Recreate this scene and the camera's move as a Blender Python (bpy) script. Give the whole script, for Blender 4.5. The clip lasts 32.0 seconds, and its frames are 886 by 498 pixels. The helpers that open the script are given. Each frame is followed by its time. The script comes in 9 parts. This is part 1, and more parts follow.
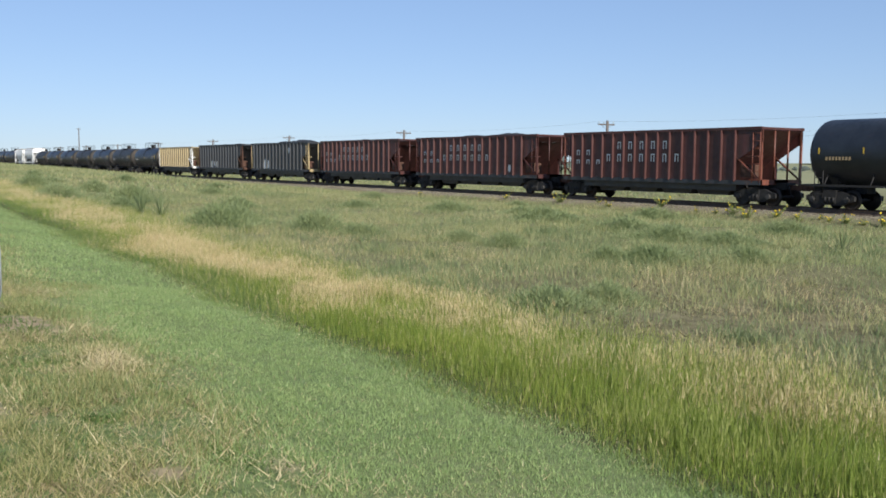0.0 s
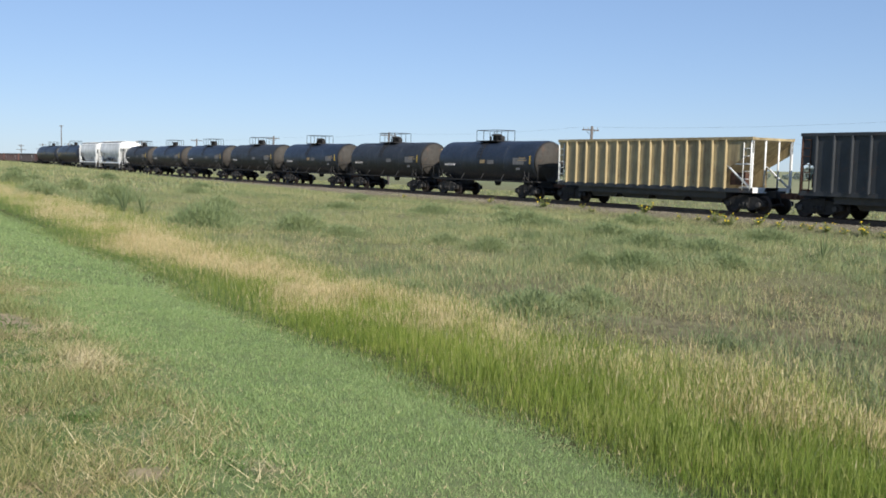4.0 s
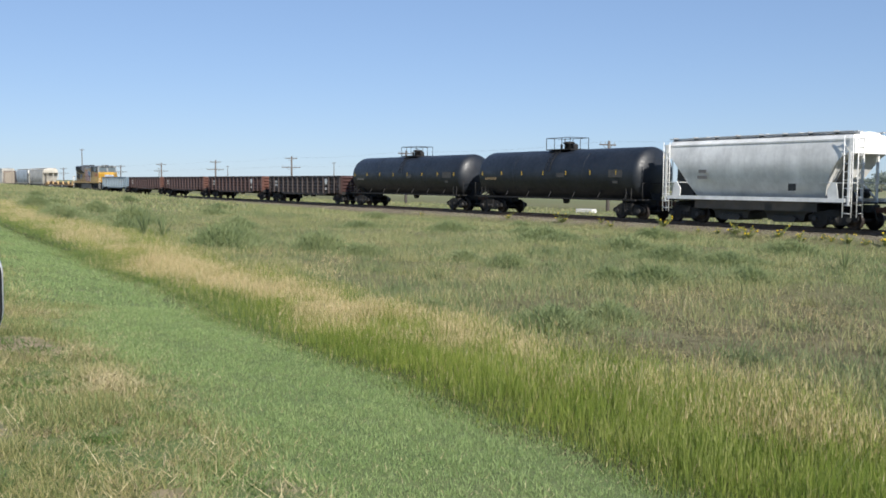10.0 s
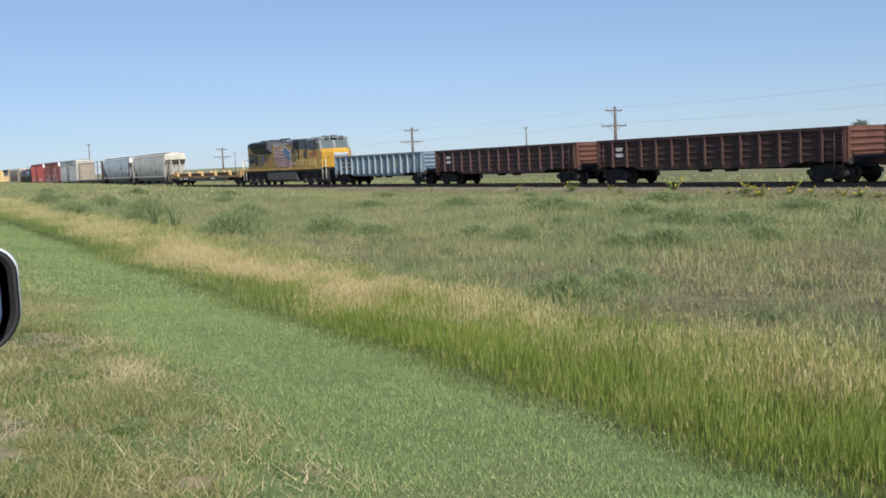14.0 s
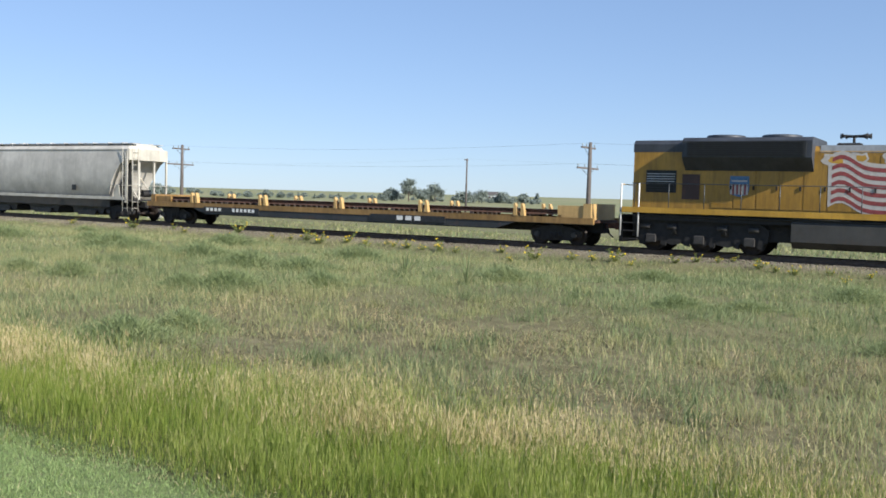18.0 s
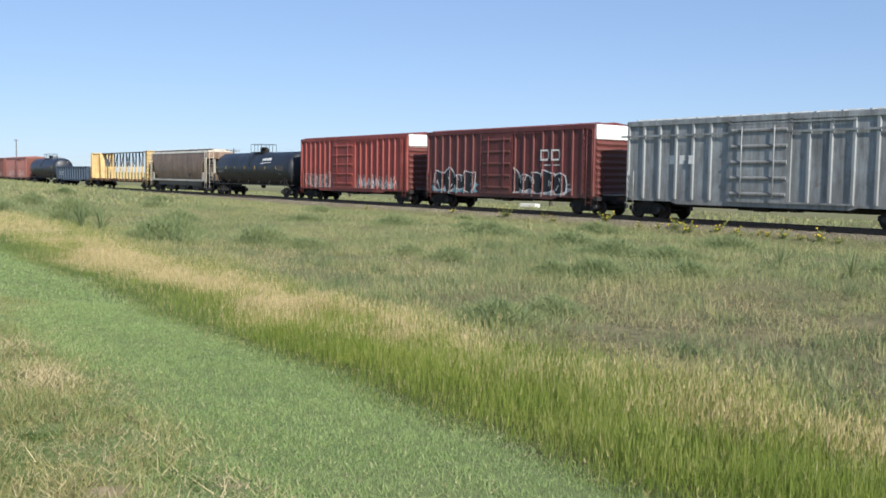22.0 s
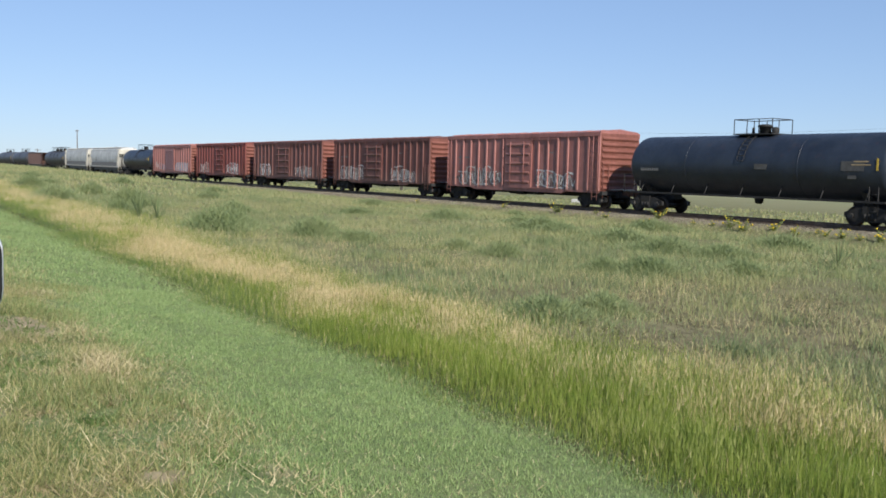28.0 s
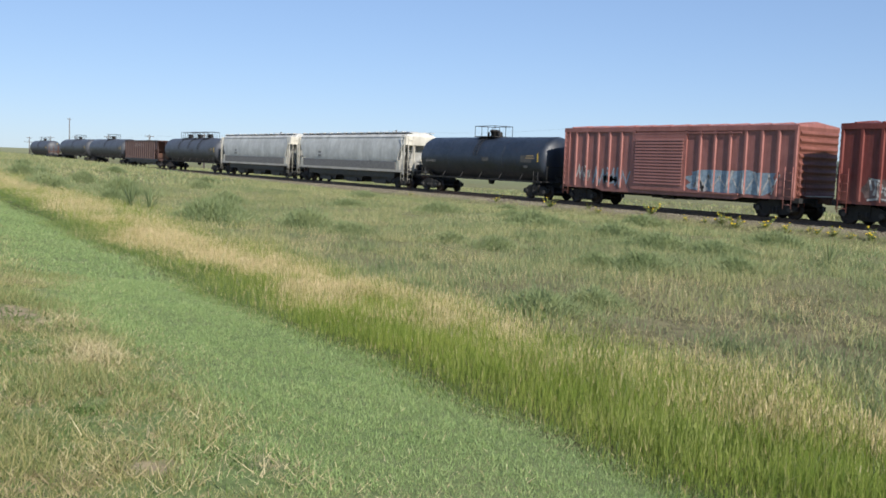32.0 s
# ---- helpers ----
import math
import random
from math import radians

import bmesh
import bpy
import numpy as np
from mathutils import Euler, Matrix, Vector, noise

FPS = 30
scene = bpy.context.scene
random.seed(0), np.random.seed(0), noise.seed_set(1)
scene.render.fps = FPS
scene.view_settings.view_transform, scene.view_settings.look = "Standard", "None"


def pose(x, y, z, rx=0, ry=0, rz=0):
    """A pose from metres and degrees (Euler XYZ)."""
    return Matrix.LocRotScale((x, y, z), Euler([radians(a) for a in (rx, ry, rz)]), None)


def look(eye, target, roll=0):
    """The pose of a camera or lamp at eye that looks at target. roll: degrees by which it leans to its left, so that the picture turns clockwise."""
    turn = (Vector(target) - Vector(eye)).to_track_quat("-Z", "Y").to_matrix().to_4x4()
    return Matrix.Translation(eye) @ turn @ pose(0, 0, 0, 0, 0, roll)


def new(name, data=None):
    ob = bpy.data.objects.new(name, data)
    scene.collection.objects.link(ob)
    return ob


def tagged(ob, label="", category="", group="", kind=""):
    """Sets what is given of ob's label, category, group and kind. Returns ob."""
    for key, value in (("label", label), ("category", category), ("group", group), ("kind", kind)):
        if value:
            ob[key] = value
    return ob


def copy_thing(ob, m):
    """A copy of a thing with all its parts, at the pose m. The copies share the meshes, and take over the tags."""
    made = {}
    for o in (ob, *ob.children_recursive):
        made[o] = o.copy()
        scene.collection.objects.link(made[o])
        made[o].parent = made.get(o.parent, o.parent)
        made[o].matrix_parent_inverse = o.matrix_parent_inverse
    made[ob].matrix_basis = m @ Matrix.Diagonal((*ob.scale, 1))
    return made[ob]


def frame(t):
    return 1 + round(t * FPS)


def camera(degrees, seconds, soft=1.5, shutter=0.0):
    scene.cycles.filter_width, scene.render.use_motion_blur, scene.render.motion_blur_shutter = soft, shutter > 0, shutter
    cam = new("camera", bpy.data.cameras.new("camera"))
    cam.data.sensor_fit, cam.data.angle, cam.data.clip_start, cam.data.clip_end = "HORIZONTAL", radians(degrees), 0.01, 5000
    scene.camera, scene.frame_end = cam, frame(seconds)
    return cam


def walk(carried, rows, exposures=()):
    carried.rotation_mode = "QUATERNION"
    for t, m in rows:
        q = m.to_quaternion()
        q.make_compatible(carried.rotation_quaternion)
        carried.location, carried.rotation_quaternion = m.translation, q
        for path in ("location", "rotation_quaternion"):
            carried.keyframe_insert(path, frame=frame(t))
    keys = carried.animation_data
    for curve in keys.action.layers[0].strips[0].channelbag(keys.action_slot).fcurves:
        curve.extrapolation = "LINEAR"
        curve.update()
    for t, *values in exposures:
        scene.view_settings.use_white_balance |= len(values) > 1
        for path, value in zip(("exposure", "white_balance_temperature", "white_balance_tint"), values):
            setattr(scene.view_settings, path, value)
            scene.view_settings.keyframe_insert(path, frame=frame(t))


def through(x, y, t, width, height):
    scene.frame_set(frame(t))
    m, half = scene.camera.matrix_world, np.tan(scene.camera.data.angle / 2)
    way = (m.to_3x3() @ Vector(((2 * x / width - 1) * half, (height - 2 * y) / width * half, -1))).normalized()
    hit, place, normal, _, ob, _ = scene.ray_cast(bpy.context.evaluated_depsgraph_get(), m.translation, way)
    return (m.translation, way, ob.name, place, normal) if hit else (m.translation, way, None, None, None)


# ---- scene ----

# ---------------------------------------------------------------- camera
# x runs along the railway in the train's direction, y away from the road, z up; z = 0 is the top of the rails.
EYE = 1.88
cam = camera(50.5, 32.0, soft=1.7)
PATH = [
    (0, 84.79, -0.53, 57.16),
    (0.5, 84.87, -0.75, 56.83),
    (1, 84.93, -1.14, 56.66),
    (1.5, 84.75, -1.21, 56.54),
    (2, 84.62, -1.31, 56.21),
    (2.5, 84.54, -1.23, 56.20),
    (4.5, 85.10, -1.43, 56.21),
    (5, 85.21, -1.30, 56.18),
    (5.5, 86.26, -0.48, 56.94),
    (6, 86.53, 0.65, 59.03),
    (6.5, 85.33, 0.62, 59.92),
    (7, 84.91, 0.40, 59.79),
    (7.5, 84.83, 0.19, 58.88),
    (8, 85.37, -0.02, 58.29),
    (8.5, 85.71, -0.23, 57.94),
    (9, 86.04, -0.54, 57.68),
    (9.5, 86.07, -0.32, 57.41),
    (10, 86.02, -0.46, 57.28),
    (10.5, 86.20, -0.87, 57.12),
    (11, 86.45, -0.04, 57.10),
    (11.5, 86.16, 0.31, 57.86),
    (12, 86.09, 1.04, 58.66),
    (12.5, 86.13, 1.81, 59.86),
    (13, 84.70, 1.59, 59.04),
    (13.5, 84.42, 2.30, 58.26),
    (15.5, 85.09, 1.79, 52.49),
    (16, 84.95, 1.16, 44.93),
    (16.5, 86.02, -1.24, 34.73),
    (17, 87.40, -2.58, 25.90),
    (17.5, 87.75, -2.72, 24.00),
    (18, 86.87, -1.70, 31.81),
    (18.5, 85.93, -1.19, 41.61),
    (19, 85.80, 0.24, 51.29),
    (19.5, 85.52, -0.77, 56.36),
    (20, 85.59, -0.44, 57.33),
    (20.5, 85.90, -0.64, 56.61),
    (21, 85.58, -0.84, 55.27),
    (21.5, 85.53, -0.96, 54.30),
    (22, 85.69, -0.85, 53.89),
    (22.5, 85.96, -1.31, 54.68),
    (23, 86.11, -0.94, 56.54),
    (23.5, 86.67, -0.51, 58.72),
    (24, 86.44, -0.70, 59.58),
    (24.5, 86.24, -0.74, 59.34),
    (25, 85.93, -0.99, 58.78),
    (25.5, 85.45, -0.79, 58.33),
    (26, 85.35, -1.07, 57.86),
    (26.5, 85.45, -1.09, 57.76),
    (28.5, 85.33, -1.64, 56.88),
    (29, 85.54, -1.90, 57.15),
    (29.5, 85.72, -1.48, 57.39),
    (30, 85.70, -1.85, 57.84),
    (30.5, 85.48, -1.83, 57.68),
    (31, 85.29, -1.80, 57.35),
    (31.5, 84.97, -2.08, 56.88),
    (32, 84.88, -2.23, 56.63),
]
def sway(t):
    """The hand that holds the camera drifts a centimetre towards the car."""
    return -0.011 * min(1, max(0, (t - 19.5) / 3))


walk(cam, [(t, pose(0, sway(t), EYE, rx, ry, rz)) for t, rx, ry, rz in PATH],
     [(0, 0.42), (6, 0.40), (9, 0.36), (12, 0.36), (13, 0.30), (15.5, 0.46), (16.4, 0.58), (17.4, 0.72), (18.4, 0.58), (19, 0.58), (19.6, 0.46), (20, 0.44), (23, 0.57), (24, 0.40), (26, 0.39), (28.5, 0.46), (32, 0.46)])

# ---------------------------------------------------------------- sun and sky
SUN_AZ, SUN_EL = 101.5, 31.5     # azimuth from +y towards +x, elevation
world = bpy.data.worlds.new("sky")
scene.world = world
world.use_nodes = True
wn = world.node_tree
sky = wn.nodes.new("ShaderNodeTexSky")
sky.sky_type = "NISHITA"
sky.sun_disc = False
sky.sun_elevation, sky.sun_rotation = radians(SUN_EL), radians(SUN_AZ)
sky.air_density, sky.dust_density, sky.ozone_density, sky.altitude = 1.0, 0.3, 2.0, 1300
sky_soft = wn.nodes.new("ShaderNodeGamma")          # evens the sky out towards the horizon, as haze does
sky_soft.inputs["Gamma"].default_value = 0.55
sky_tint = wn.nodes.new("ShaderNodeMix")
sky_tint.data_type, sky_tint.blend_type = "RGBA", "MULTIPLY"
sky_tint.inputs[0].default_value = 1.0
sky_tint.inputs[7].default_value = (1.205, 1.485, 1.97, 1)
wn.nodes["Background"].inputs["Strength"].default_value = 0.105
wn.links.new(sky.outputs["Color"], sky_soft.inputs["Color"])
wn.links.new(sky_soft.outputs["Color"], sky_tint.inputs[6])
wn.links.new(sky_tint.outputs[2], wn.nodes["Background"].inputs["Color"])
sun_data = bpy.data.lights.new("sun", "SUN")
sun_data.energy, sun_data.angle, sun_data.color = 4.8, radians(0.53), (1.0, 0.95, 0.87)
sun = new("sun", sun_data)
sun_dir = Vector((math.sin(radians(SUN_AZ)) * math.cos(radians(SUN_EL)), math.cos(radians(SUN_AZ)) * math.cos(radians(SUN_EL)), math.sin(radians(SUN_EL))))
sun.matrix_world = look(sun_dir * 300, (0, 0, 0))

# ---------------------------------------------------------------- materials
def node_mat(name):
    m = bpy.data.materials.new(name)
    m.use_nodes = True
    nt = m.node_tree
    return m, nt.nodes, nt.links, nt.nodes["Principled BSDF"]


def noise_tex(n, l, scale, detail=4.0, rough=0.6, coord="Object", stretch=(1, 1, 1)):
    tc = n.new("ShaderNodeTexCoord")
    mp = n.new("ShaderNodeMapping")
    mp.inputs["Scale"].default_value = stretch
    tx = n.new("ShaderNodeTexNoise")
    tx.inputs["Scale"].default_value = scale
    tx.inputs["Detail"].default_value = detail
    tx.inputs["Roughness"].default_value = rough
    l.new(tc.outputs[coord], mp.inputs["Vector"])
    l.new(mp.outputs["Vector"], tx.inputs["Vector"])
    return tx.outputs["Fac"]


def ramp(n, l, fac, lo, hi):
    r = n.new("ShaderNodeMapRange")
    r.inputs["From Min"].default_value, r.inputs["From Max"].default_value = lo, hi
    l.new(fac, r.inputs["Value"])
    return r.outputs["Result"]


def mix(n, l, fac, a, b, blend="MIX"):
    x = n.new("ShaderNodeMix")
    x.data_type, x.blend_type = "RGBA", blend
    for key, v in (("A", a), ("B", b)):
        if isinstance(v, tuple):
            x.inputs[6 if key == "A" else 7].default_value = (*v, 1)
        else:
            l.new(v, x.inputs[6 if key == "A" else 7])
    if isinstance(fac, (int, float)):
        x.inputs[0].default_value = fac
    else:
        l.new(fac, x.inputs[0])
    return x.outputs[2]


def scaled(n, l, fac, k):
    m = n.new("ShaderNodeMath")
    m.operation = "MULTIPLY"
    l.new(fac, m.inputs[0])
    m.inputs[1].default_value = k
    return m.outputs[0]


def bump(n, l, b, fac, dist, strength=0.6):
    bp = n.new("ShaderNodeBump")
    bp.inputs["Strength"].default_value, bp.inputs["Distance"].default_value = strength, dist
    l.new(fac, bp.inputs["Height"])
    l.new(bp.outputs["Normal"], b.inputs["Normal"])


def paint(name, col, grime=(0.05, 0.04, 0.03), amount=0.5, rust=(0.16, 0.06, 0.025), rusty=0.25, rough=0.5, metal=0.0, coat=0.0, dust=0.0, chalk=0.0):
    """Weathered paint: broad fading, vertical streaks of dirt, patches of rust, chalky runs and dust thrown up from the track."""
    m, n, l, b = node_mat(name)
    broad = ramp(n, l, noise_tex(n, l, 0.7, 4, 0.65), 0.32, 0.68)
    pale = tuple(min(1, c * 1.35 + 0.012) for c in col)
    c = mix(n, l, broad, tuple(v * 0.88 for v in col), pale)
    streak = ramp(n, l, noise_tex(n, l, 3.0, 5, 0.65, stretch=(1, 1, 0.12)), 0.45, 0.75)
    c = mix(n, l, scaled(n, l, streak, amount), c, grime)
    fine = ramp(n, l, noise_tex(n, l, 11.0, 5, 0.7, stretch=(1, 1, 0.07)), 0.5, 0.72)
    c = mix(n, l, scaled(n, l, fine, amount * 0.6), c, tuple(v * 0.7 for v in grime))
    spot = ramp(n, l, noise_tex(n, l, 2.2, 8, 0.7), 0.56, 0.68)
    c = mix(n, l, scaled(n, l, spot, rusty), c, rust)
    if chalk:
        run = ramp(n, l, noise_tex(n, l, 6.0, 6, 0.7, stretch=(1, 1, 0.1)), 0.6, 0.78)
        c = mix(n, l, scaled(n, l, run, chalk), c, tuple(min(0.75, v * 1.6 + 0.10) for v in col))
    if dust:
        tc, sp = n.new("ShaderNodeTexCoord"), n.new("ShaderNodeSeparateXYZ")
        l.new(tc.outputs["Object"], sp.inputs[0])
        up = n.new("ShaderNodeMath")
        up.operation = "MULTIPLY_ADD"
        l.new(noise_tex(n, l, 1.6, 5, 0.65), up.inputs[0])
        up.inputs[1].default_value = 1.6
        l.new(sp.outputs[2], up.inputs[2])
        c = mix(n, l, scaled(n, l, ramp(n, l, up.outputs[0], 2.9, 1.7), dust), c, (0.12, 0.10, 0.078))
    l.new(c, b.inputs["Base Color"])
    r = ramp(n, l, noise_tex(n, l, 5.0, 4), 0.2, 0.8)
    rr = n.new("ShaderNodeMapRange")
    rr.inputs["To Min"].default_value, rr.inputs["To Max"].default_value = max(0.05, rough - 0.12), min(1, rough + 0.2)
    l.new(r, rr.inputs["Value"])
    l.new(rr.outputs["Result"], b.inputs["Roughness"])
    b.inputs["Metallic"].default_value = metal
    b.inputs["Coat Weight"].default_value = coat
    bump(n, l, b, noise_tex(n, l, 9.0, 5), 0.01, 0.35)
    return m


def plain(name, col, rough=0.6, metal=0.0, vary=0.25, scale=6.0, relief=0.004):
    m, n, l, b = node_mat(name)
    f = noise_tex(n, l, scale, 5)
    dark = tuple(c * (1 - vary) for c in col)
    l.new(mix(n, l, ramp(n, l, f, 0.3, 0.7), dark, tuple(min(1, c * (1 + vary)) for c in col)), b.inputs["Base Color"])
    b.inputs["Roughness"].default_value, b.inputs["Metallic"].default_value = rough, metal
    bump(n, l, b, f, relief)
    return m


def leafy(name, cols, rough=0.6, through=0.35, patch=0.35, single=0.45):
    """Blades and leaves: a colour of its own for each one, shifted by broad patches of the meadow."""
    m, n, l, b = node_mat(name)
    g = n.new("ShaderNodeNewGeometry")
    cr = n.new("ShaderNodeValToRGB")
    e = cr.color_ramp.elements
    while len(e) < len(cols):
        e.new(0.5)
    for i, c in enumerate(cols):
        e[i].position, e[i].color = i / (len(cols) - 1), (*c, 1)
    tx = n.new("ShaderNodeTexNoise")
    tx.inputs["Scale"].default_value, tx.inputs["Detail"].default_value = patch, 4
    l.new(g.outputs["Position"], tx.inputs["Vector"])
    add = n.new("ShaderNodeMath")
    add.operation = "MULTIPLY_ADD"
    l.new(ramp(n, l, tx.outputs["Fac"], 0.32, 0.68), add.inputs[0])
    add.inputs[1].default_value = 1 - single
    l.new(scaled(n, l, g.outputs["Random Per Island"], single), add.inputs[2])
    l.new(add.outputs[0], cr.inputs["Fac"])
    b.inputs["Roughness"].default_value = rough
    b.inputs["Specular IOR Level"].default_value = 0.25
    l.new(cr.outputs["Color"], b.inputs["Base Color"])
    t = n.new("ShaderNodeBsdfTranslucent")
    l.new(cr.outputs["Color"], t.inputs["Color"])
    ms = n.new("ShaderNodeMixShader")
    ms.inputs["Fac"].default_value = through
    l.new(b.outputs["BSDF"], ms.inputs[1])
    l.new(t.outputs["BSDF"], ms.inputs[2])
    l.new(ms.outputs["Shader"], n["Material Output"].inputs["Surface"])
    return m


STEEL_BLACK = plain("black_running_gear", (0.017, 0.016, 0.0155), 0.8, 0.0, 0.4)
WHEEL_STEEL = plain("rusty_wheel_steel", (0.035, 0.026, 0.021), 0.6, 0.3, 0.4)
BEARING = plain("bearing_grey", (0.045, 0.042, 0.039), 0.7, 0.1, 0.3)
RUST_DARK = plain("dark_rust", (0.075, 0.035, 0.022), 0.85, 0.0, 0.4)
OXIDE = paint("oxide_red_paint", (0.062, 0.0165, 0.0135), amount=0.75, grime=(0.022, 0.014, 0.012), rusty=0.3, rust=(0.11, 0.042, 0.026), chalk=0.18)
OXIDE_END = paint("oxide_orange_end", (0.15, 0.045, 0.026), amount=0.6, grime=(0.035, 0.02, 0.015), rusty=0.4)
BROWN = paint("mineral_brown_paint", (0.05, 0.021, 0.017), amount=0.5, grime=(0.03, 0.018, 0.013), rusty=0.4)
BLACKISH = paint("faded_black_paint", (0.022, 0.026, 0.031), amount=0.6, grime=(0.042, 0.038, 0.036), rusty=0.25, chalk=0.22)
OCHRE = paint("faded_yellow_paint", (0.345, 0.2702, 0.1437), amount=0.7, grime=(0.07, 0.05, 0.03), rusty=0.4)
TANK_BLACK = paint("tank_black_enamel", (0.008, 0.0115, 0.018), amount=0.4, grime=(0.022, 0.026, 0.032), rusty=0.05, rough=0.42, dust=0.06)
TANK_BROWN = paint("brown_dusted_tank_end", (0.030, 0.026, 0.021), amount=0.7, grime=(0.055, 0.046, 0.036), rusty=0.25, rough=0.75, chalk=0.15)
TANK_DUSTY = paint("dusty_tank_black", (0.012, 0.015, 0.020), amount=0.65, grime=(0.032, 0.036, 0.040), rusty=0.12, rough=0.52, chalk=0.2, dust=0.12)
TANK_BLUE = paint("blue_black_tank", (0.009, 0.015, 0.028), amount=0.5, grime=(0.025, 0.031, 0.039), rusty=0.08, rough=0.42, chalk=0.12, dust=0.09)
HOPPER_WHITE = paint("white_hopper_paint", (0.66, 0.66, 0.64), amount=0.16, grime=(0.26, 0.24, 0.21), rusty=0.06)
HOPPER_PALE = paint("pale_hopper_paint", (0.44, 0.44, 0.42), amount=0.35, grime=(0.20, 0.185, 0.16), rusty=0.08, dust=0.75)
HOPPER_GREY = paint("grey_hopper_paint", (0.47, 0.445, 0.395), amount=0.25, grime=(0.26, 0.235, 0.195), rusty=0.08, dust=0.5)
HOPPER_BLUEGREY = paint("bluegrey_hopper_paint", (0.407, 0.451, 0.484), amount=0.35, grime=(0.2, 0.19, 0.17), rusty=0.05, dust=0.5)
HOPPER_BROWN = paint("sooty_brown_hopper", (0.215, 0.145, 0.10), amount=0.75, grime=(0.07, 0.045, 0.03), rusty=0.5, dust=0.35)
# Paled blue-grey: distance haze over the far black tanks, put into the paint.
TANK_HAZED = paint("haze_greyed_tank", (0.045, 0.05, 0.062), amount=0.4, grime=(0.08, 0.078, 0.075), rusty=0.05, rough=0.5)
# Darker than the bays' own paint: shade beneath the hopper cars put into colour.
BAY_SHADE_DARK = paint("dark_hopper_bay", (0.028, 0.027, 0.026), amount=0.6, rusty=0.1)
CAGE_CREAM = paint("cream_end_cage", (0.44, 0.42, 0.36), amount=0.4, grime=(0.2, 0.16, 0.11), rusty=0.2)
GON_BLUE = paint("faded_blue_gondola", (0.105, 0.155, 0.20), amount=0.55, grime=(0.20, 0.24, 0.265), rusty=0.2, rust=(0.16, 0.10, 0.06), chalk=0.35)
GON_SOOT = paint("sooty_brown_gondola", (0.032, 0.021, 0.02), amount=0.6, grime=(0.018, 0.014, 0.013), rusty=0.35, rust=(0.09, 0.045, 0.03), chalk=0.35)
GON_RIB = paint("pale_blue_rib", (0.19, 0.245, 0.285), amount=0.5, grime=(0.10, 0.14, 0.17), rusty=0.15, chalk=0.4)
GON_NAVY = paint("navy_gondola_paint", (0.029, 0.054, 0.09), amount=0.4, grime=(0.018, 0.021, 0.026), rusty=0.12)
GON_BROWN = paint("brown_gondola_paint", (0.046, 0.018, 0.016), amount=0.75, grime=(0.022, 0.013, 0.011), rusty=0.45, rust=(0.11, 0.042, 0.022), chalk=0.15)
GON_END = paint("rusty_gondola_end", (0.095, 0.036, 0.025), amount=0.55, rusty=0.45)
BOX_RED = paint("bright_boxcar_red", (0.25, 0.04, 0.03), amount=0.4, grime=(0.10, 0.018, 0.014), rusty=0.2, chalk=0.12, dust=0.15)
BOX_CN = paint("deep_boxcar_red", (0.11, 0.0213, 0.0187), amount=0.5, grime=(0.05, 0.014, 0.013), rusty=0.2, chalk=0.15, dust=0.2)
BOX_GREY = paint("grey_boxcar_paint", (0.2702, 0.2875, 0.2932), amount=0.85, grime=(0.10, 0.095, 0.088), rusty=0.45, rust=(0.15, 0.09, 0.055), chalk=0.4, dust=0.3)
BOX_FADED = paint("faded_pink_boxcar", (0.259, 0.1008, 0.0868), amount=0.45, grime=(0.12, 0.042, 0.034), rusty=0.25, chalk=0.3, dust=0.2)
BOX_BROWN = paint("brown_boxcar_paint", (0.1134, 0.0351, 0.0284), amount=0.7, grime=(0.038, 0.017, 0.014), rusty=0.35, rough=0.6, chalk=0.25, dust=0.25)
BOX_OXIDE = paint("oxide_boxcar_red", (0.1425, 0.0255, 0.0195), amount=0.6, grime=(0.045, 0.013, 0.011), rusty=0.2, rough=0.6, chalk=0.2, dust=0.2)
OVERSPRAY = plain("thin_overspray", (0.17, 0.115, 0.105), 0.85, 0, 0.6, 2.5)
BOX_END = paint("brick_boxcar_end", (0.15, 0.05, 0.035), amount=0.5, grime=(0.085, 0.03, 0.02), rusty=0.25)
ROOF_WHITE = paint("white_roof_paint", (0.72, 0.72, 0.70), amount=0.2, grime=(0.4, 0.38, 0.35), rusty=0.03)
GALV = paint("galvanised_roof", (0.45, 0.45, 0.44), amount=0.4, grime=(0.25, 0.2, 0.16), rusty=0.2, rough=0.45, metal=0.5)
UP_YELLOW = paint("armour_yellow_paint", (0.45, 0.25, 0.028), amount=0.35, grime=(0.19, 0.12, 0.04), rusty=0.05, rough=0.32)
# Darker, more heavily streaked yellow than on the cab.
UP_DULL = paint("dull_yellow_hood", (0.34, 0.185, 0.024), amount=0.6, grime=(0.10, 0.062, 0.022), rusty=0.1, rough=0.4)
UP_DARK = paint("sooty_roof_grey", (0.035, 0.040, 0.050), amount=0.5, grime=(0.02, 0.02, 0.022), rusty=0.04)
UP_PALE = paint("pale_window_trim", (0.36, 0.37, 0.37), amount=0.3, grime=(0.15, 0.15, 0.14), rusty=0.03)
UP_SLATE = paint("dark_slate_paint", (0.052, 0.062, 0.066), amount=0.45, grime=(0.03, 0.032, 0.034), rusty=0.04, rough=0.4)
UP_GREY = paint("harbour_grey_paint", (0.17, 0.185, 0.195), amount=0.35, grime=(0.09, 0.09, 0.085), rusty=0.04)
BEAM_YELLOW = paint("centerbeam_yellow", (0.48, 0.35, 0.15), amount=0.6, grime=(0.25, 0.15, 0.06), rusty=0.3, rust=(0.18, 0.10, 0.05))
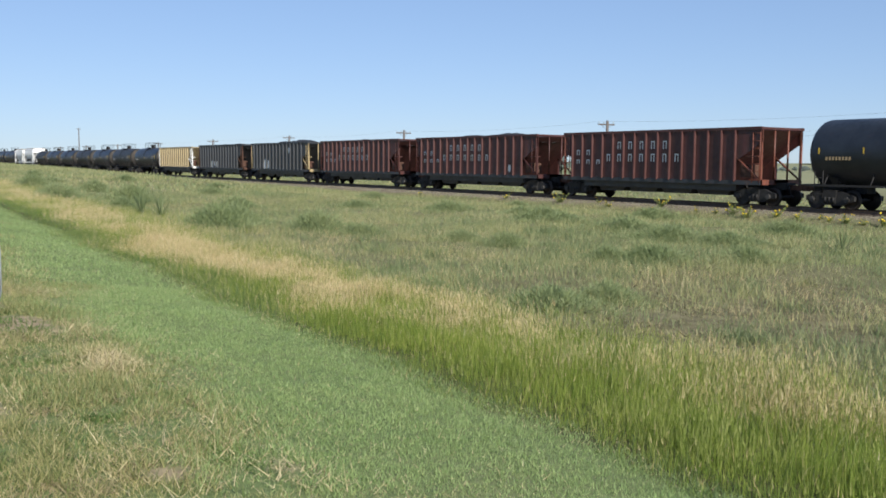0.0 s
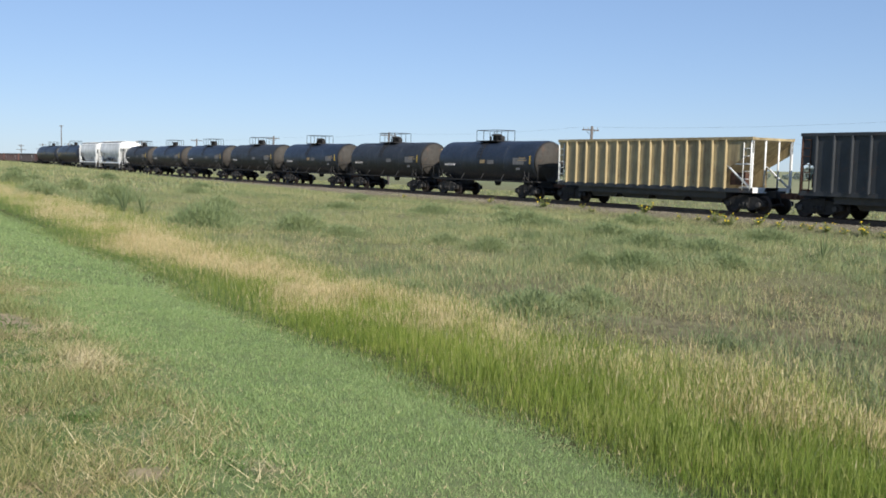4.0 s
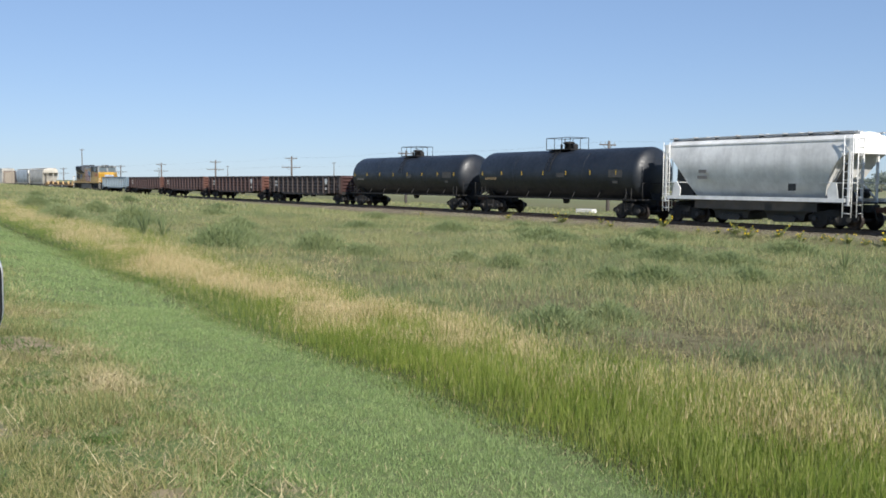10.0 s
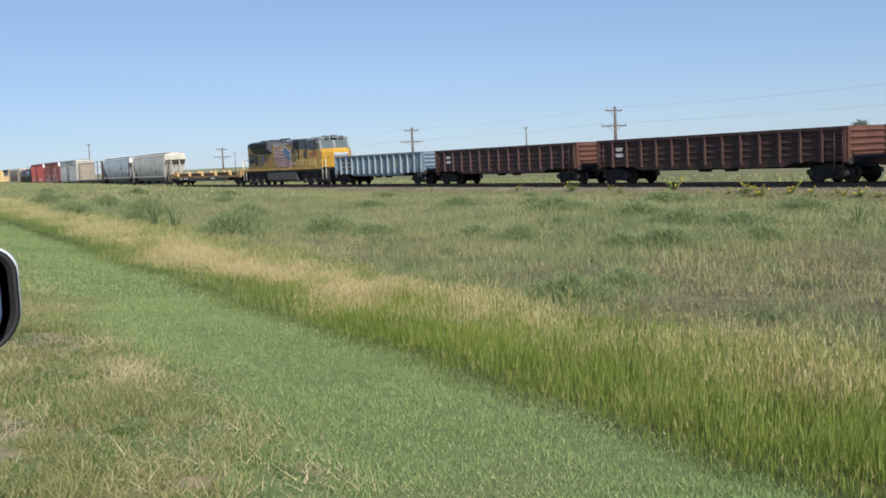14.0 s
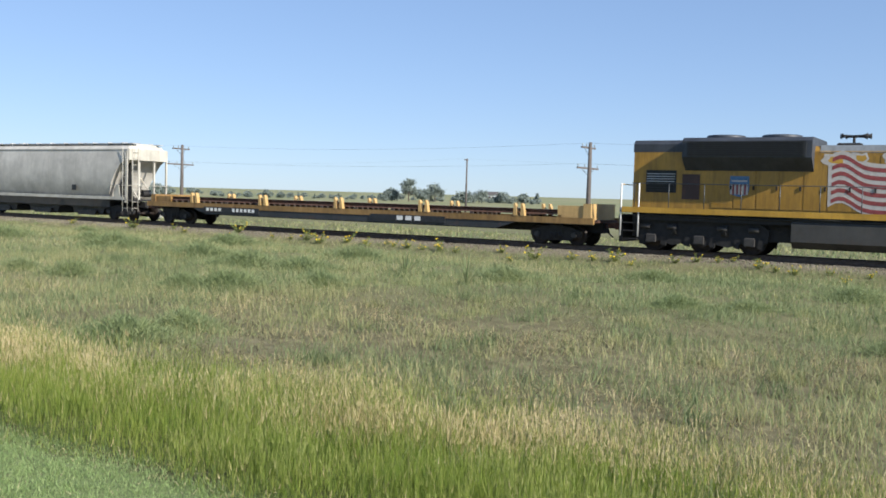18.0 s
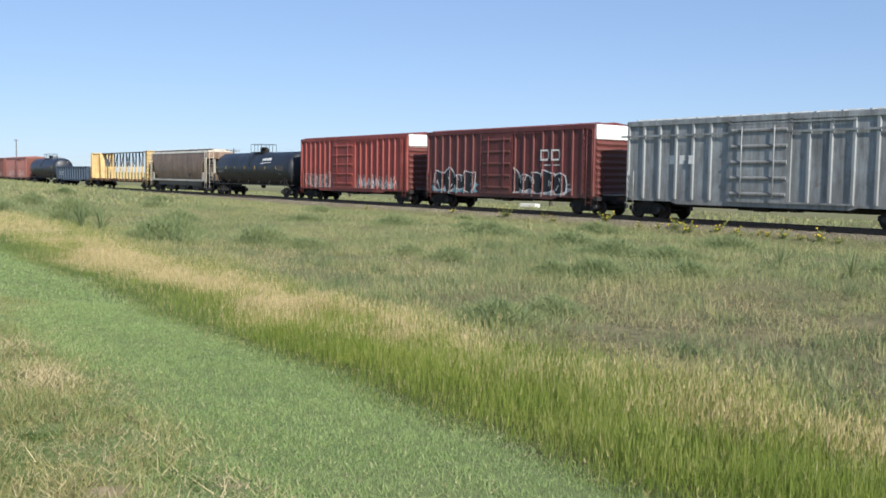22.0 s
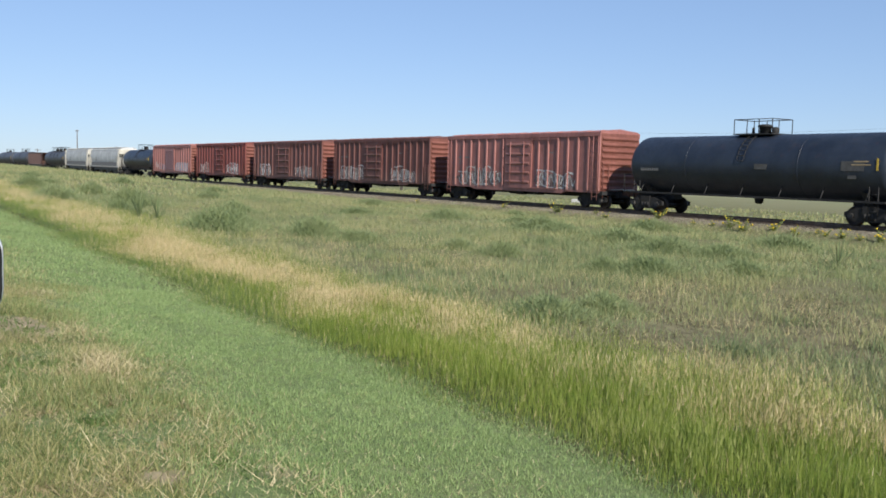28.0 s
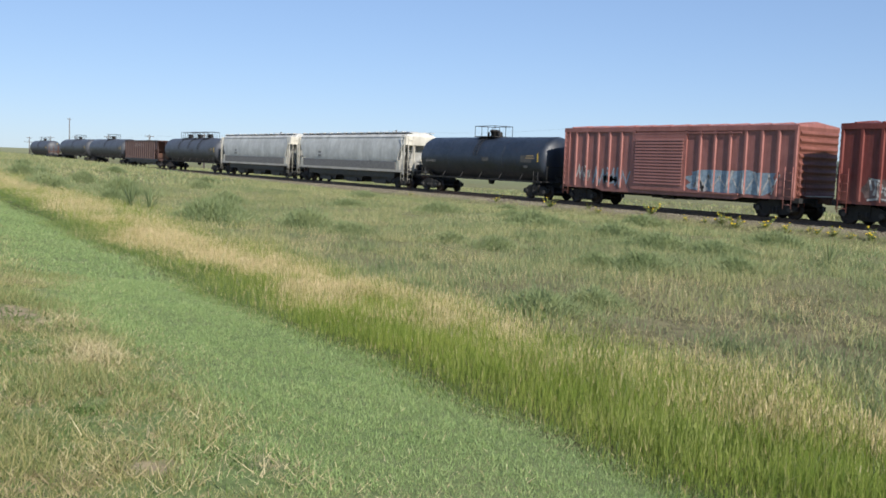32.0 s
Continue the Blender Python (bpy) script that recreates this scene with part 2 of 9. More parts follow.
BEAM_SOOT = paint("sooty_grey_steel", (0.045, 0.055, 0.07), amount=0.4, rusty=0.2)
FLAT_YELLOW = paint("dirty_flatcar_yellow", (0.25, 0.145, 0.045), amount=0.7, grime=(0.11, 0.06, 0.025), rusty=0.4)
DECK_GRIME = paint("grimy_deck_steel", (0.10, 0.058, 0.025), amount=0.8, grime=(0.03, 0.022, 0.015), rusty=0.5, rust=(0.11, 0.05, 0.025))
STAKE_TAN = paint("tan_stake_paint", (0.48, 0.31, 0.12), amount=0.35, grime=(0.25, 0.15, 0.06), rusty=0.1)
WOOD_GREY = plain("weathered_planks", (0.25, 0.215, 0.17), 0.9, 0, 0.35, 5)
COAL = plain("coal", (0.02, 0.02, 0.021), 0.7, 0, 0.5, 14, 0.05)
WHITE_PAINT = plain("white_stencil_paint", (0.70, 0.70, 0.67), 0.7, 0, 0.15)
FADED_WHITE = plain("faded_white_stencil", (0.58, 0.54, 0.51), 0.8, 0, 0.35)
YELLOW_TAPE = plain("yellow_reflective_tape", (0.48, 0.33, 0.04), 0.5, 0, 0.2)
SIGN_YELLOW = plain("sign_yellow", (0.80, 0.50, 0.02), 0.45, 0, 0.08)
MARK_GREY = plain("grey_stencil", (0.16, 0.155, 0.15), 0.8, 0, 0.3)
MARK_DIM = plain("dim_stencil", (0.075, 0.072, 0.068), 0.8, 0, 0.3)
MARK_TAN = plain("tan_stencil", (0.33, 0.24, 0.13), 0.8, 0, 0.3)
MURAL_RED = plain("mural_red", (0.27, 0.058, 0.055), 0.5, 0, 0.3)
MURAL_WHITE = plain("mural_white", (0.50, 0.46, 0.42), 0.5, 0, 0.15)
MURAL_OLIVE = plain("mural_olive", (0.20, 0.135, 0.035), 0.5, 0, 0.5, 2.0)
MURAL_BLUE = plain("mural_blue", (0.07, 0.16, 0.29), 0.5, 0, 0.3)
NUMBER_RED = plain("number_red", (0.42, 0.07, 0.035), 0.5, 0, 0.15)
TAG_BLACK = plain("spray_black", (0.02, 0.022, 0.025), 0.6, 0, 0.3)
TAG_TEAL = plain("spray_teal", (0.22, 0.42, 0.45), 0.7, 0, 0.25)
TAG_WHITE = plain("spray_white", (0.66, 0.67, 0.66), 0.7, 0, 0.2)
TAG_FADED = plain("spray_faded_grey", (0.48, 0.455, 0.43), 0.8, 0, 0.4)
TAG_YELLOW = plain("spray_faded_yellow", (0.44, 0.40, 0.12), 0.7, 0, 0.3)
TAG_BLUE = plain("spray_pale_blue", (0.24, 0.31, 0.37), 0.8, 0, 0.3)
PANEL_YELLOW = plain("pale_yellow_panel", (0.56, 0.385, 0.13), 0.6, 0, 0.2)
RAIL_STEEL = plain("rail_steel", (0.12, 0.085, 0.065), 0.5, 0.5, 0.3)
TIE_WOOD = plain("creosoted_tie", (0.07, 0.055, 0.045), 0.9, 0, 0.4, 4)
POLE_WOOD = plain("grey_pole_wood", (0.115, 0.10, 0.09), 0.9, 0, 0.3, 8)
INSULATOR = plain("pale_glass_insulator", (0.35, 0.4, 0.42), 0.25)
WIRE = plain("dull_wire", (0.26, 0.28, 0.30), 0.6, 0.4)
RUBBER = plain("tyre_rubber", (0.02, 0.02, 0.02), 0.85)
CAR_WHITE = plain("white_car_enamel", (0.72, 0.73, 0.74), 0.25, 0, 0.03)
MIRROR_BLACK = plain("black_mirror_housing", (0.010, 0.010, 0.012), 0.62, 0, 0.15, 30, 0.0005)
CHROME = plain("bright_trim", (0.75, 0.76, 0.78), 0.18, 1.0, 0.03)
CEMENT = plain("pale_concrete", (0.62, 0.61, 0.57), 0.85, 0, 0.15)
HOUSE_WHITE = plain("white_siding", (0.7, 0.7, 0.68), 0.7, 0, 0.08)
ROOF_DARK = plain("dark_shingles", (0.1, 0.09, 0.085), 0.9, 0, 0.3)


def glass(name, tint, rough=0.05):
    m, n, l, b = node_mat(name)
    b.inputs["Base Color"].default_value = (*tint, 1)
    b.inputs["Roughness"].default_value = rough
    b.inputs["Specular IOR Level"].default_value = 0.4
    return m


# Pale base colour puts the reflected sky into the locomotive's windscreen.
SCREEN_GLASS = glass("sky_painted_screen_glass", (0.10, 0.125, 0.135), 0.06)
DARK_GLASS = glass("dark_window_glass", (0.012, 0.016, 0.02))
m_, n_, l_, b_ = node_mat("mirror_silver")
b_.inputs["Base Color"].default_value, b_.inputs["Metallic"].default_value, b_.inputs["Roughness"].default_value = (0.62, 0.64, 0.68, 1), 1.0, 0.02
MIRROR = m_


# ---------------------------------------------------------------- mesh tools
class Shape:
    """Collects solids and gives one mesh."""

    def __init__(self):
        self.v, self.f, self.smooth = [], [], []

    def add(self, verts, faces, smooth=False):
        k = len(self.v)
        self.v += verts
        self.f += [tuple(i + k for i in f) for f in faces]
        self.smooth += [smooth] * len(faces)
        return self

    def box(self, x0, x1, y0, y1, z0, z1, cut=0.0):
        if cut:   # chamfered along the upper edges
            c = cut
            vs = [(x, y, z0) for x, y in ((x0, y0), (x1, y0), (x1, y1), (x0, y1))] + [(x, y, z1 - c) for x, y in ((x0, y0), (x1, y0), (x1, y1), (x0, y1))]
            vs += [(x, y, z1) for x, y in ((x0 + c, y0 + c), (x1 - c, y0 + c), (x1 - c, y1 - c), (x0 + c, y1 - c))]
            fs = [(3, 2, 1, 0), (8, 9, 10, 11)] + [(a + i, a + (i + 1) % 4, a + 4 + (i + 1) % 4, a + 4 + i) for a in (0, 4) for i in range(4)]
            return self.add(vs, fs)
        vs = [(x, y, z) for x in (x0, x1) for y in (y0, y1) for z in (z0, z1)]
        return self.add(vs, [(0, 1, 3, 2), (4, 6, 7, 5), (0, 4, 5, 1), (2, 3, 7, 6), (0, 2, 6, 4), (1, 5, 7, 3)])

    def extrude(self, pts, axis, a, b):
        """A flat outline of (p, q) pairs drawn out along axis 'x' (p=y, q=z) or 'y' (p=x, q=z) or 'z' (p=x, q=y)."""
        put = {"x": lambda p, q, s: (s, p, q), "y": lambda p, q, s: (p, s, q), "z": lambda p, q, s: (p, q, s)}[axis]
        n = len(pts)
        vs = [put(p, q, a) for p, q in pts] + [put(p, q, b) for p, q in pts]
        fs = [tuple(range(n))[::-1], tuple(range(n, 2 * n))] + [(i, (i + 1) % n, n + (i + 1) % n, n + i) for i in range(n)]
        area = sum(pts[i][0] * pts[(i + 1) % n][1] - pts[(i + 1) % n][0] * pts[i][1] for i in range(n))
        flip = (area > 0) == (axis == "y")
        if (b < a) != flip:
            fs = [f[::-1] for f in fs]
        return self.add(vs, fs)

    def rod(self, p, q, r, n=8, smooth=True):
        p, q = Vector(p), Vector(q)
        d = (q - p).normalized()
        s = d.cross(Vector((0, 0, 1)) if abs(d.z) < 0.9 else Vector((1, 0, 0))).normalized()
        t = d.cross(s)
        ring = [(s * math.cos(2 * math.pi * i / n) + t * math.sin(2 * math.pi * i / n)) * r for i in range(n)]
        vs = [tuple(p + o) for o in ring] + [tuple(q + o) for o in ring]
        fs = [(i, (i + 1) % n, n + (i + 1) % n, n + i) for i in range(n)]
        self.add(vs, fs, smooth)
        k = len(self.v) - 2 * n
        self.f += [tuple(k + i for i in range(n))[::-1], tuple(k + n + i for i in range(n))]
        self.smooth += [False, False]
        return self

    def lathe(self, prof, axis, centre=(0, 0, 0), n=24, smooth=True):
        """Turns a profile of (along, radius) round axis 'x', 'y' or 'z'."""
        vs, fs = [], []
        for s, r in prof:
            for i in range(n):
                a = 2 * math.pi * i / n
                c, d = r * math.cos(a), r * math.sin(a)
                p = {"x": (s, c, d), "y": (c, s, d), "z": (c, d, s)}[axis]
                vs.append(tuple(p[k] + centre[k] for k in range(3)))
        m = len(prof)
        for j in range(m - 1):
            for i in range(n):
                q = (j * n + i, j * n + (i + 1) % n, (j + 1) * n + (i + 1) % n, (j + 1) * n + i)
                fs.append(q)
        fs += [tuple(range(n)), tuple(range((m - 1) * n, m * n))]
        return self.add(vs, fs, smooth)

    def mesh(self, name):
        me = bpy.data.meshes.new(name)
        me.from_pydata(self.v, [], self.f)
        me.polygons.foreach_set("use_smooth", self.smooth)
        bm = bmesh.new()
        bm.from_mesh(me)
        bmesh.ops.recalc_face_normals(bm, faces=bm.faces)
        bm.to_mesh(me)
        bm.free()
        return me


def B(*a, **k):
    return Shape().box(*a, **k)


def part(name, shape, material, parent, label="", at=None):
    """Links a shape, or a mesh made before, as one mesh object under a thing or a part."""
    me = shape.mesh(name) if isinstance(shape, Shape) else shape
    if not me.materials:
        me.materials.append(material)
    ob = new(name, me)
    if me.materials[0] != material:
        ob.material_slots[0].link = "OBJECT"
        ob.material_slots[0].material = material
    ob.parent = parent
    if at is not None:
        ob.matrix_basis = at if isinstance(at, Matrix) else Matrix.Translation(at)
    if label:
        ob["label"] = label
    return ob


KEPT = {}


def kept(key, make):
    """One mesh for all alike pieces."""
    if key not in KEPT:
        KEPT[key] = make().mesh(key.split("|")[0])
    return KEPT[key]


def clip_x(poly, x0, x1):
    """The piece of a flat outline between two x."""
    for lim, sgn in ((x0, 1), (x1, -1)):
        out = []
        for i, p in enumerate(poly):
            q = poly[(i + 1) % len(poly)]
            a, b = sgn * (p[0] - lim), sgn * (q[0] - lim)
            if a >= 0:
                out.append(p)
            if (a < 0) != (b < 0):
                k = a / (a - b)
                out.append((p[0] + (q[0] - p[0]) * k, p[1] + (q[1] - p[1]) * k))
        poly = out
        if len(poly) < 3:
            return []
    return poly


# ---------------------------------------------------------------- rolling stock
SIDE, MID = 36.5, 38.0        # the near sides of the wagons and the middle of the track


def wheel_shape():
    return Shape().lathe([(-0.07, 0.10), (-0.07, 0.45), (-0.04, 0.455), (-0.03, 0.425), (0.07, 0.415), (0.07, 0.36), (0.02, 0.33), (0.02, 0.16), (0.10, 0.13), (0.10, 0.05)], "y", n=28)


def truck_shape():
    s = Shape()
    frame_ = [(-1.2, 0.60), (-0.98, 0.66), (-0.6, 0.80), (0.6, 0.80), (0.98, 0.66), (1.2, 0.60), (1.2, 0.40), (0.95, 0.34), (0.62, 0.20), (-0.62, 0.20), (-0.95, 0.34), (-1.2, 0.40)]
    for y in (-1.08, 0.92):
        s.extrude(frame_, "y", y, y + 0.16)
        s.extrude([(-0.34, 0.86), (0.34, 0.86), (0.3, 0.28), (-0.3, 0.28)], "y", y - 0.04, y + 0.2)
    s.box(-0.25, 0.25, -0.95, 0.95, 0.45, 0.80)
    for x in (-0.2, 0, 0.2):
        for y in (-1.10, 1.10):
            s.rod((x, y, 0.30), (x, y, 0.55), 0.07)
    return s


def truck(car, x, wheelbase=1.73):
    t = part("truck", kept("truck", truck_shape), STEEL_BLACK, car, at=(x, 0, 0))
    for dx in (-wheelbase / 2, wheelbase / 2):
        part("axle", kept("axle", lambda: Shape().rod((0, -1.0, 0.42), (0, 1.0, 0.42), 0.08)), WHEEL_STEEL, t, at=(dx, 0, 0))
        for sy in (-1, 1):
            part("wheel", kept("wheel", wheel_shape), WHEEL_STEEL, t, at=pose(dx, sy * 0.76, 0.42, 0, 0, 0 if sy > 0 else 180))
            part("bearing_cap", kept("bearing_cap", lambda: Shape().rod((0, -0.06, 0), (0, 0.06, 0), 0.12, 12)), BEARING, t, at=(dx, sy * 1.13, 0.45))


def coupler_shape():
    s = B(-0.95, 0.0, -0.10, 0.10, 0.78, 1.0)
    s.extrude([(-0.05, -0.14), (0.22, -0.16), (0.30, -0.02), (0.16, 0.16), (-0.05, 0.14)], "z", 0.74, 1.04)
    return s


def gear(car, L, inset=2.35, black=None):
    """Two trucks, the centre sill and a coupler at each end."""
    black = black or STEEL_BLACK
    for s in (-1, 1):
        truck(car, s * (L / 2 - inset))
        part("coupler", kept("coupler", coupler_shape), RUST_DARK, car, at=pose(s * (L / 2 - 0.22), 0, 0, 0, 0, 0 if s > 0 else 180))
        part("air_hose", kept("air_hose", lambda: Shape().rod((0, 0, 0.95), (0.12, 0, 0.55), 0.035, 6).rod((0.12, 0, 0.55), (0.3, -0.03, 0.42), 0.035, 6)), RUBBER, car, at=pose(s * (L / 2 - 0.55), -0.4 * s, 0, 0, 0, 0 if s > 0 else 180))


def sill(car, L, z0=0.78, z1=1.1, w=0.35, mat=None):
    part("centre_sill", B(-L / 2 + 0.75, L / 2 - 0.75, -w, w, z0, z1), mat or STEEL_BLACK, car)


def wagon(name, label, category="freight car", group="freight cars of the passing train"):
    ob = new(name)
    ob.empty_display_size = 0.5
    return tagged(ob, label, category, group)


def ladder_shape(h, w=0.42, step=0.36, r=0.022):
    s = Shape()
    for x in (-w / 2, w / 2):
        s.rod((x, 0, 0), (x, 0, h), r, 6)
    z = step / 2
    while z < h:
        s.rod((-w / 2, 0, z), (w / 2, 0, z), r * 0.8, 6)
        z += step
    return s


def ladder(car, x, y, z, h, mat, turn=0, w=0.42):
    part("ladder", kept("ladder|%.2f|%.2f" % (h, w), lambda: ladder_shape(h, w)), mat, car, at=pose(x, y, z, 0, 0, turn))


def marks(car, spots, y, mat, name="stencil", label=""):
    """Small plain bars painted on the near side: rows of x, z, width, height."""
    for x, z, w, h in spots:
        part(name, kept("%s|%.2f|%.2f" % (name, w, h), lambda: B(-w / 2, w / 2, -0.004, 0.0, -h / 2, h / 2)), mat, car, label, at=(x, y, z))


def word(car, x0, z, n, pitch, w, h, y, mat, name="lettering_bar"):
    marks(car, [(x0 + i * pitch, z, w, h) for i in range(n)], y, mat, name)


def sprayed(car, polys, y, ribs, depth, mat, name="graffiti", label=""):
    """Sprayed outlines on a ribbed side: on the sheet between the ribs and on the ribs' faces."""
    s = Shape()
    for poly in polys:
        last = -50.0
        for a, b in ribs:
            q = clip_x(poly, last, a)
            if q:
                s.extrude(q, "y", y, y - 0.004)
            q = clip_x(poly, a, b)
            if q:
                s.extrude(q, "y", y - depth, y - depth - 0.004)
            last = b
        q = clip_x(poly, last, 50.0)
        if q:
            s.extrude(q, "y", y, y - 0.004)
    if s.f:
        return part(name, s, mat, car, label)


def blob(rng, x0, x1, z0, z1, n=14, wild=0.12):
    cx, cz, rx, rz = (x0 + x1) / 2, (z0 + z1) / 2, (x1 - x0) / 2, (z1 - z0) / 2
    out = []
    for i in range(n):
        a = 2 * math.pi * i / n
        k = 1 + rng.uniform(-wild, wild)
        c, s = math.cos(a), math.sin(a)
        e = max(abs(c), abs(s)) ** 0.7
        out.append((cx + rx * k * c / e, cz + rz * k * s / e))
    return out


def bar_poly(p, q, w):
    """A thick straight stroke from p to q."""
    d = Vector((q[0] - p[0], q[1] - p[1]))
    d.normalize()
    n = Vector((-d.y, d.x)) * w / 2
    e = d * w * 0.45
    return [(p[0] - e.x - n.x, p[1] - e.y - n.y), (q[0] + e.x - n.x, q[1] + e.y - n.y), (q[0] + e.x + n.x, q[1] + e.y + n.y), (p[0] - e.x + n.x, p[1] - e.y + n.y)]


def throwup(car, rng, x0, x1, z0, z1, y, ribs, depth, letters, cloud, outline, fill):
    """A sprayed piece: a cloud, then fat letter-like strokes with a wider outline behind them."""
    if cloud:
        sprayed(car, [blob(rng, x0 - 0.3, x1 + 0.35, z0 - 0.03, z0 + (z1 - z0) * 0.55, 22, 0.1)], y, ribs, depth, cloud, "graffiti_cloud")
    step = (x1 - x0) / letters
    outer, inner, shine = [], [], []
    for i in range(letters):
        a, b = x0 + (i - 0.12) * step, x0 + (i + 1.12) * step
        lo, hi = z0 + rng.uniform(0, 0.16) * (z1 - z0), z1 - rng.uniform(0, 0.2) * (z1 - z0)
        shape = blob(rng, a, b, lo, hi, 9, 0.2)
        cx, cz = (a + b) / 2, (lo + hi) / 2
        outer.append(shape)
        inner.append([(cx + (p - cx) * (1 - 0.16 / (b - a)), cz + (q - cz) * (1 - 0.16 / (hi - lo))) for p, q in shape])
        for k in range(2):
            px, pz = a + (b - a) * rng.uniform(0.25, 0.75), lo + (hi - lo) * rng.uniform(0.25, 0.75)
            dx, dz = rng.uniform(-0.1, 0.1), rng.uniform(0.06, 0.2)
            shine.append(bar_poly((px - dx, pz - dz), (px + dx, pz + dz), rng.uniform(0.04, 0.09)))
    sprayed(car, outer, y - 0.004, ribs, depth, outline, "graffiti_outline")
    sprayed(car, inner, y - 0.008, ribs, depth, fill, "graffiti_fill")
    sprayed(car, shine, y - 0.012, ribs, depth, outline, "graffiti_highlight")


def bubble_tag(car, rng, x0, x1, z0, z1, y, ribs, depth, letters, cloud, line):
    """Hollow sprayed shapes, outlined and hatched, over a thin cloud of overspray."""
    sprayed(car, [blob(rng, x0 - 0.2, x1 + 0.2, z0, z0 + (z1 - z0) * 0.75, 24, 0.16)], y, ribs, depth, cloud, "graffiti_cloud")
    step = (x1 - x0) / letters
    for i in range(letters):
        lo, hi = z0 + rng.uniform(0, 0.2) * (z1 - z0), z1 - rng.uniform(0, 0.3) * (z1 - z0)
        ring = blob(rng, x0 + (i - 0.05) * step, x0 + (i + 1.05) * step, lo, hi, 8, 0.24)
        polys = [bar_poly(ring[j], ring[(j + 1) % 8], rng.uniform(0.05, 0.1)) for j in range(8) if rng.random() < 0.85]
        for j in range(4):
            c, d = x0 + (i + rng.uniform(0.2, 0.8)) * step, rng.uniform(-0.16, 0.16)
            a, b = lo + rng.uniform(0.1, 0.4) * (hi - lo), hi - rng.uniform(0.1, 0.4) * (hi - lo)
            polys.append(bar_poly((c - d, a), (c + d, b), rng.uniform(0.05, 0.13)))
        sprayed(car, polys, y - 0.004 - 0.002 * (i % 2), ribs, depth, line, "graffiti_shape")


def strokes(car, rng, x0, x1, z0, z1, y, ribs, depth, count, mat):
    """Thin sprayed strokes of a tag that cannot be read."""
    polys = []
    x, up = x0, True
    while x < x1:
        dx = (x1 - x0) / count * rng.uniform(0.3, 0.8)
        lo, hi = z0 + rng.uniform(0, 0.3) * (z1 - z0), z1 - rng.uniform(0, 0.35) * (z1 - z0)
        polys.append(bar_poly((x, lo if up else hi), (x + dx, hi if up else lo), rng.uniform(0.05, 0.13)))
        if rng.random() < 0.35:
            polys.append(blob(rng, x, x + rng.uniform(0.3, 0.7), lo, lo + rng.uniform(0.25, 0.5), 9, 0.2))
        x, up = x + dx * rng.uniform(0.8, 1.1), not up
    sprayed(car, polys, y, ribs, depth, mat, "graffiti")


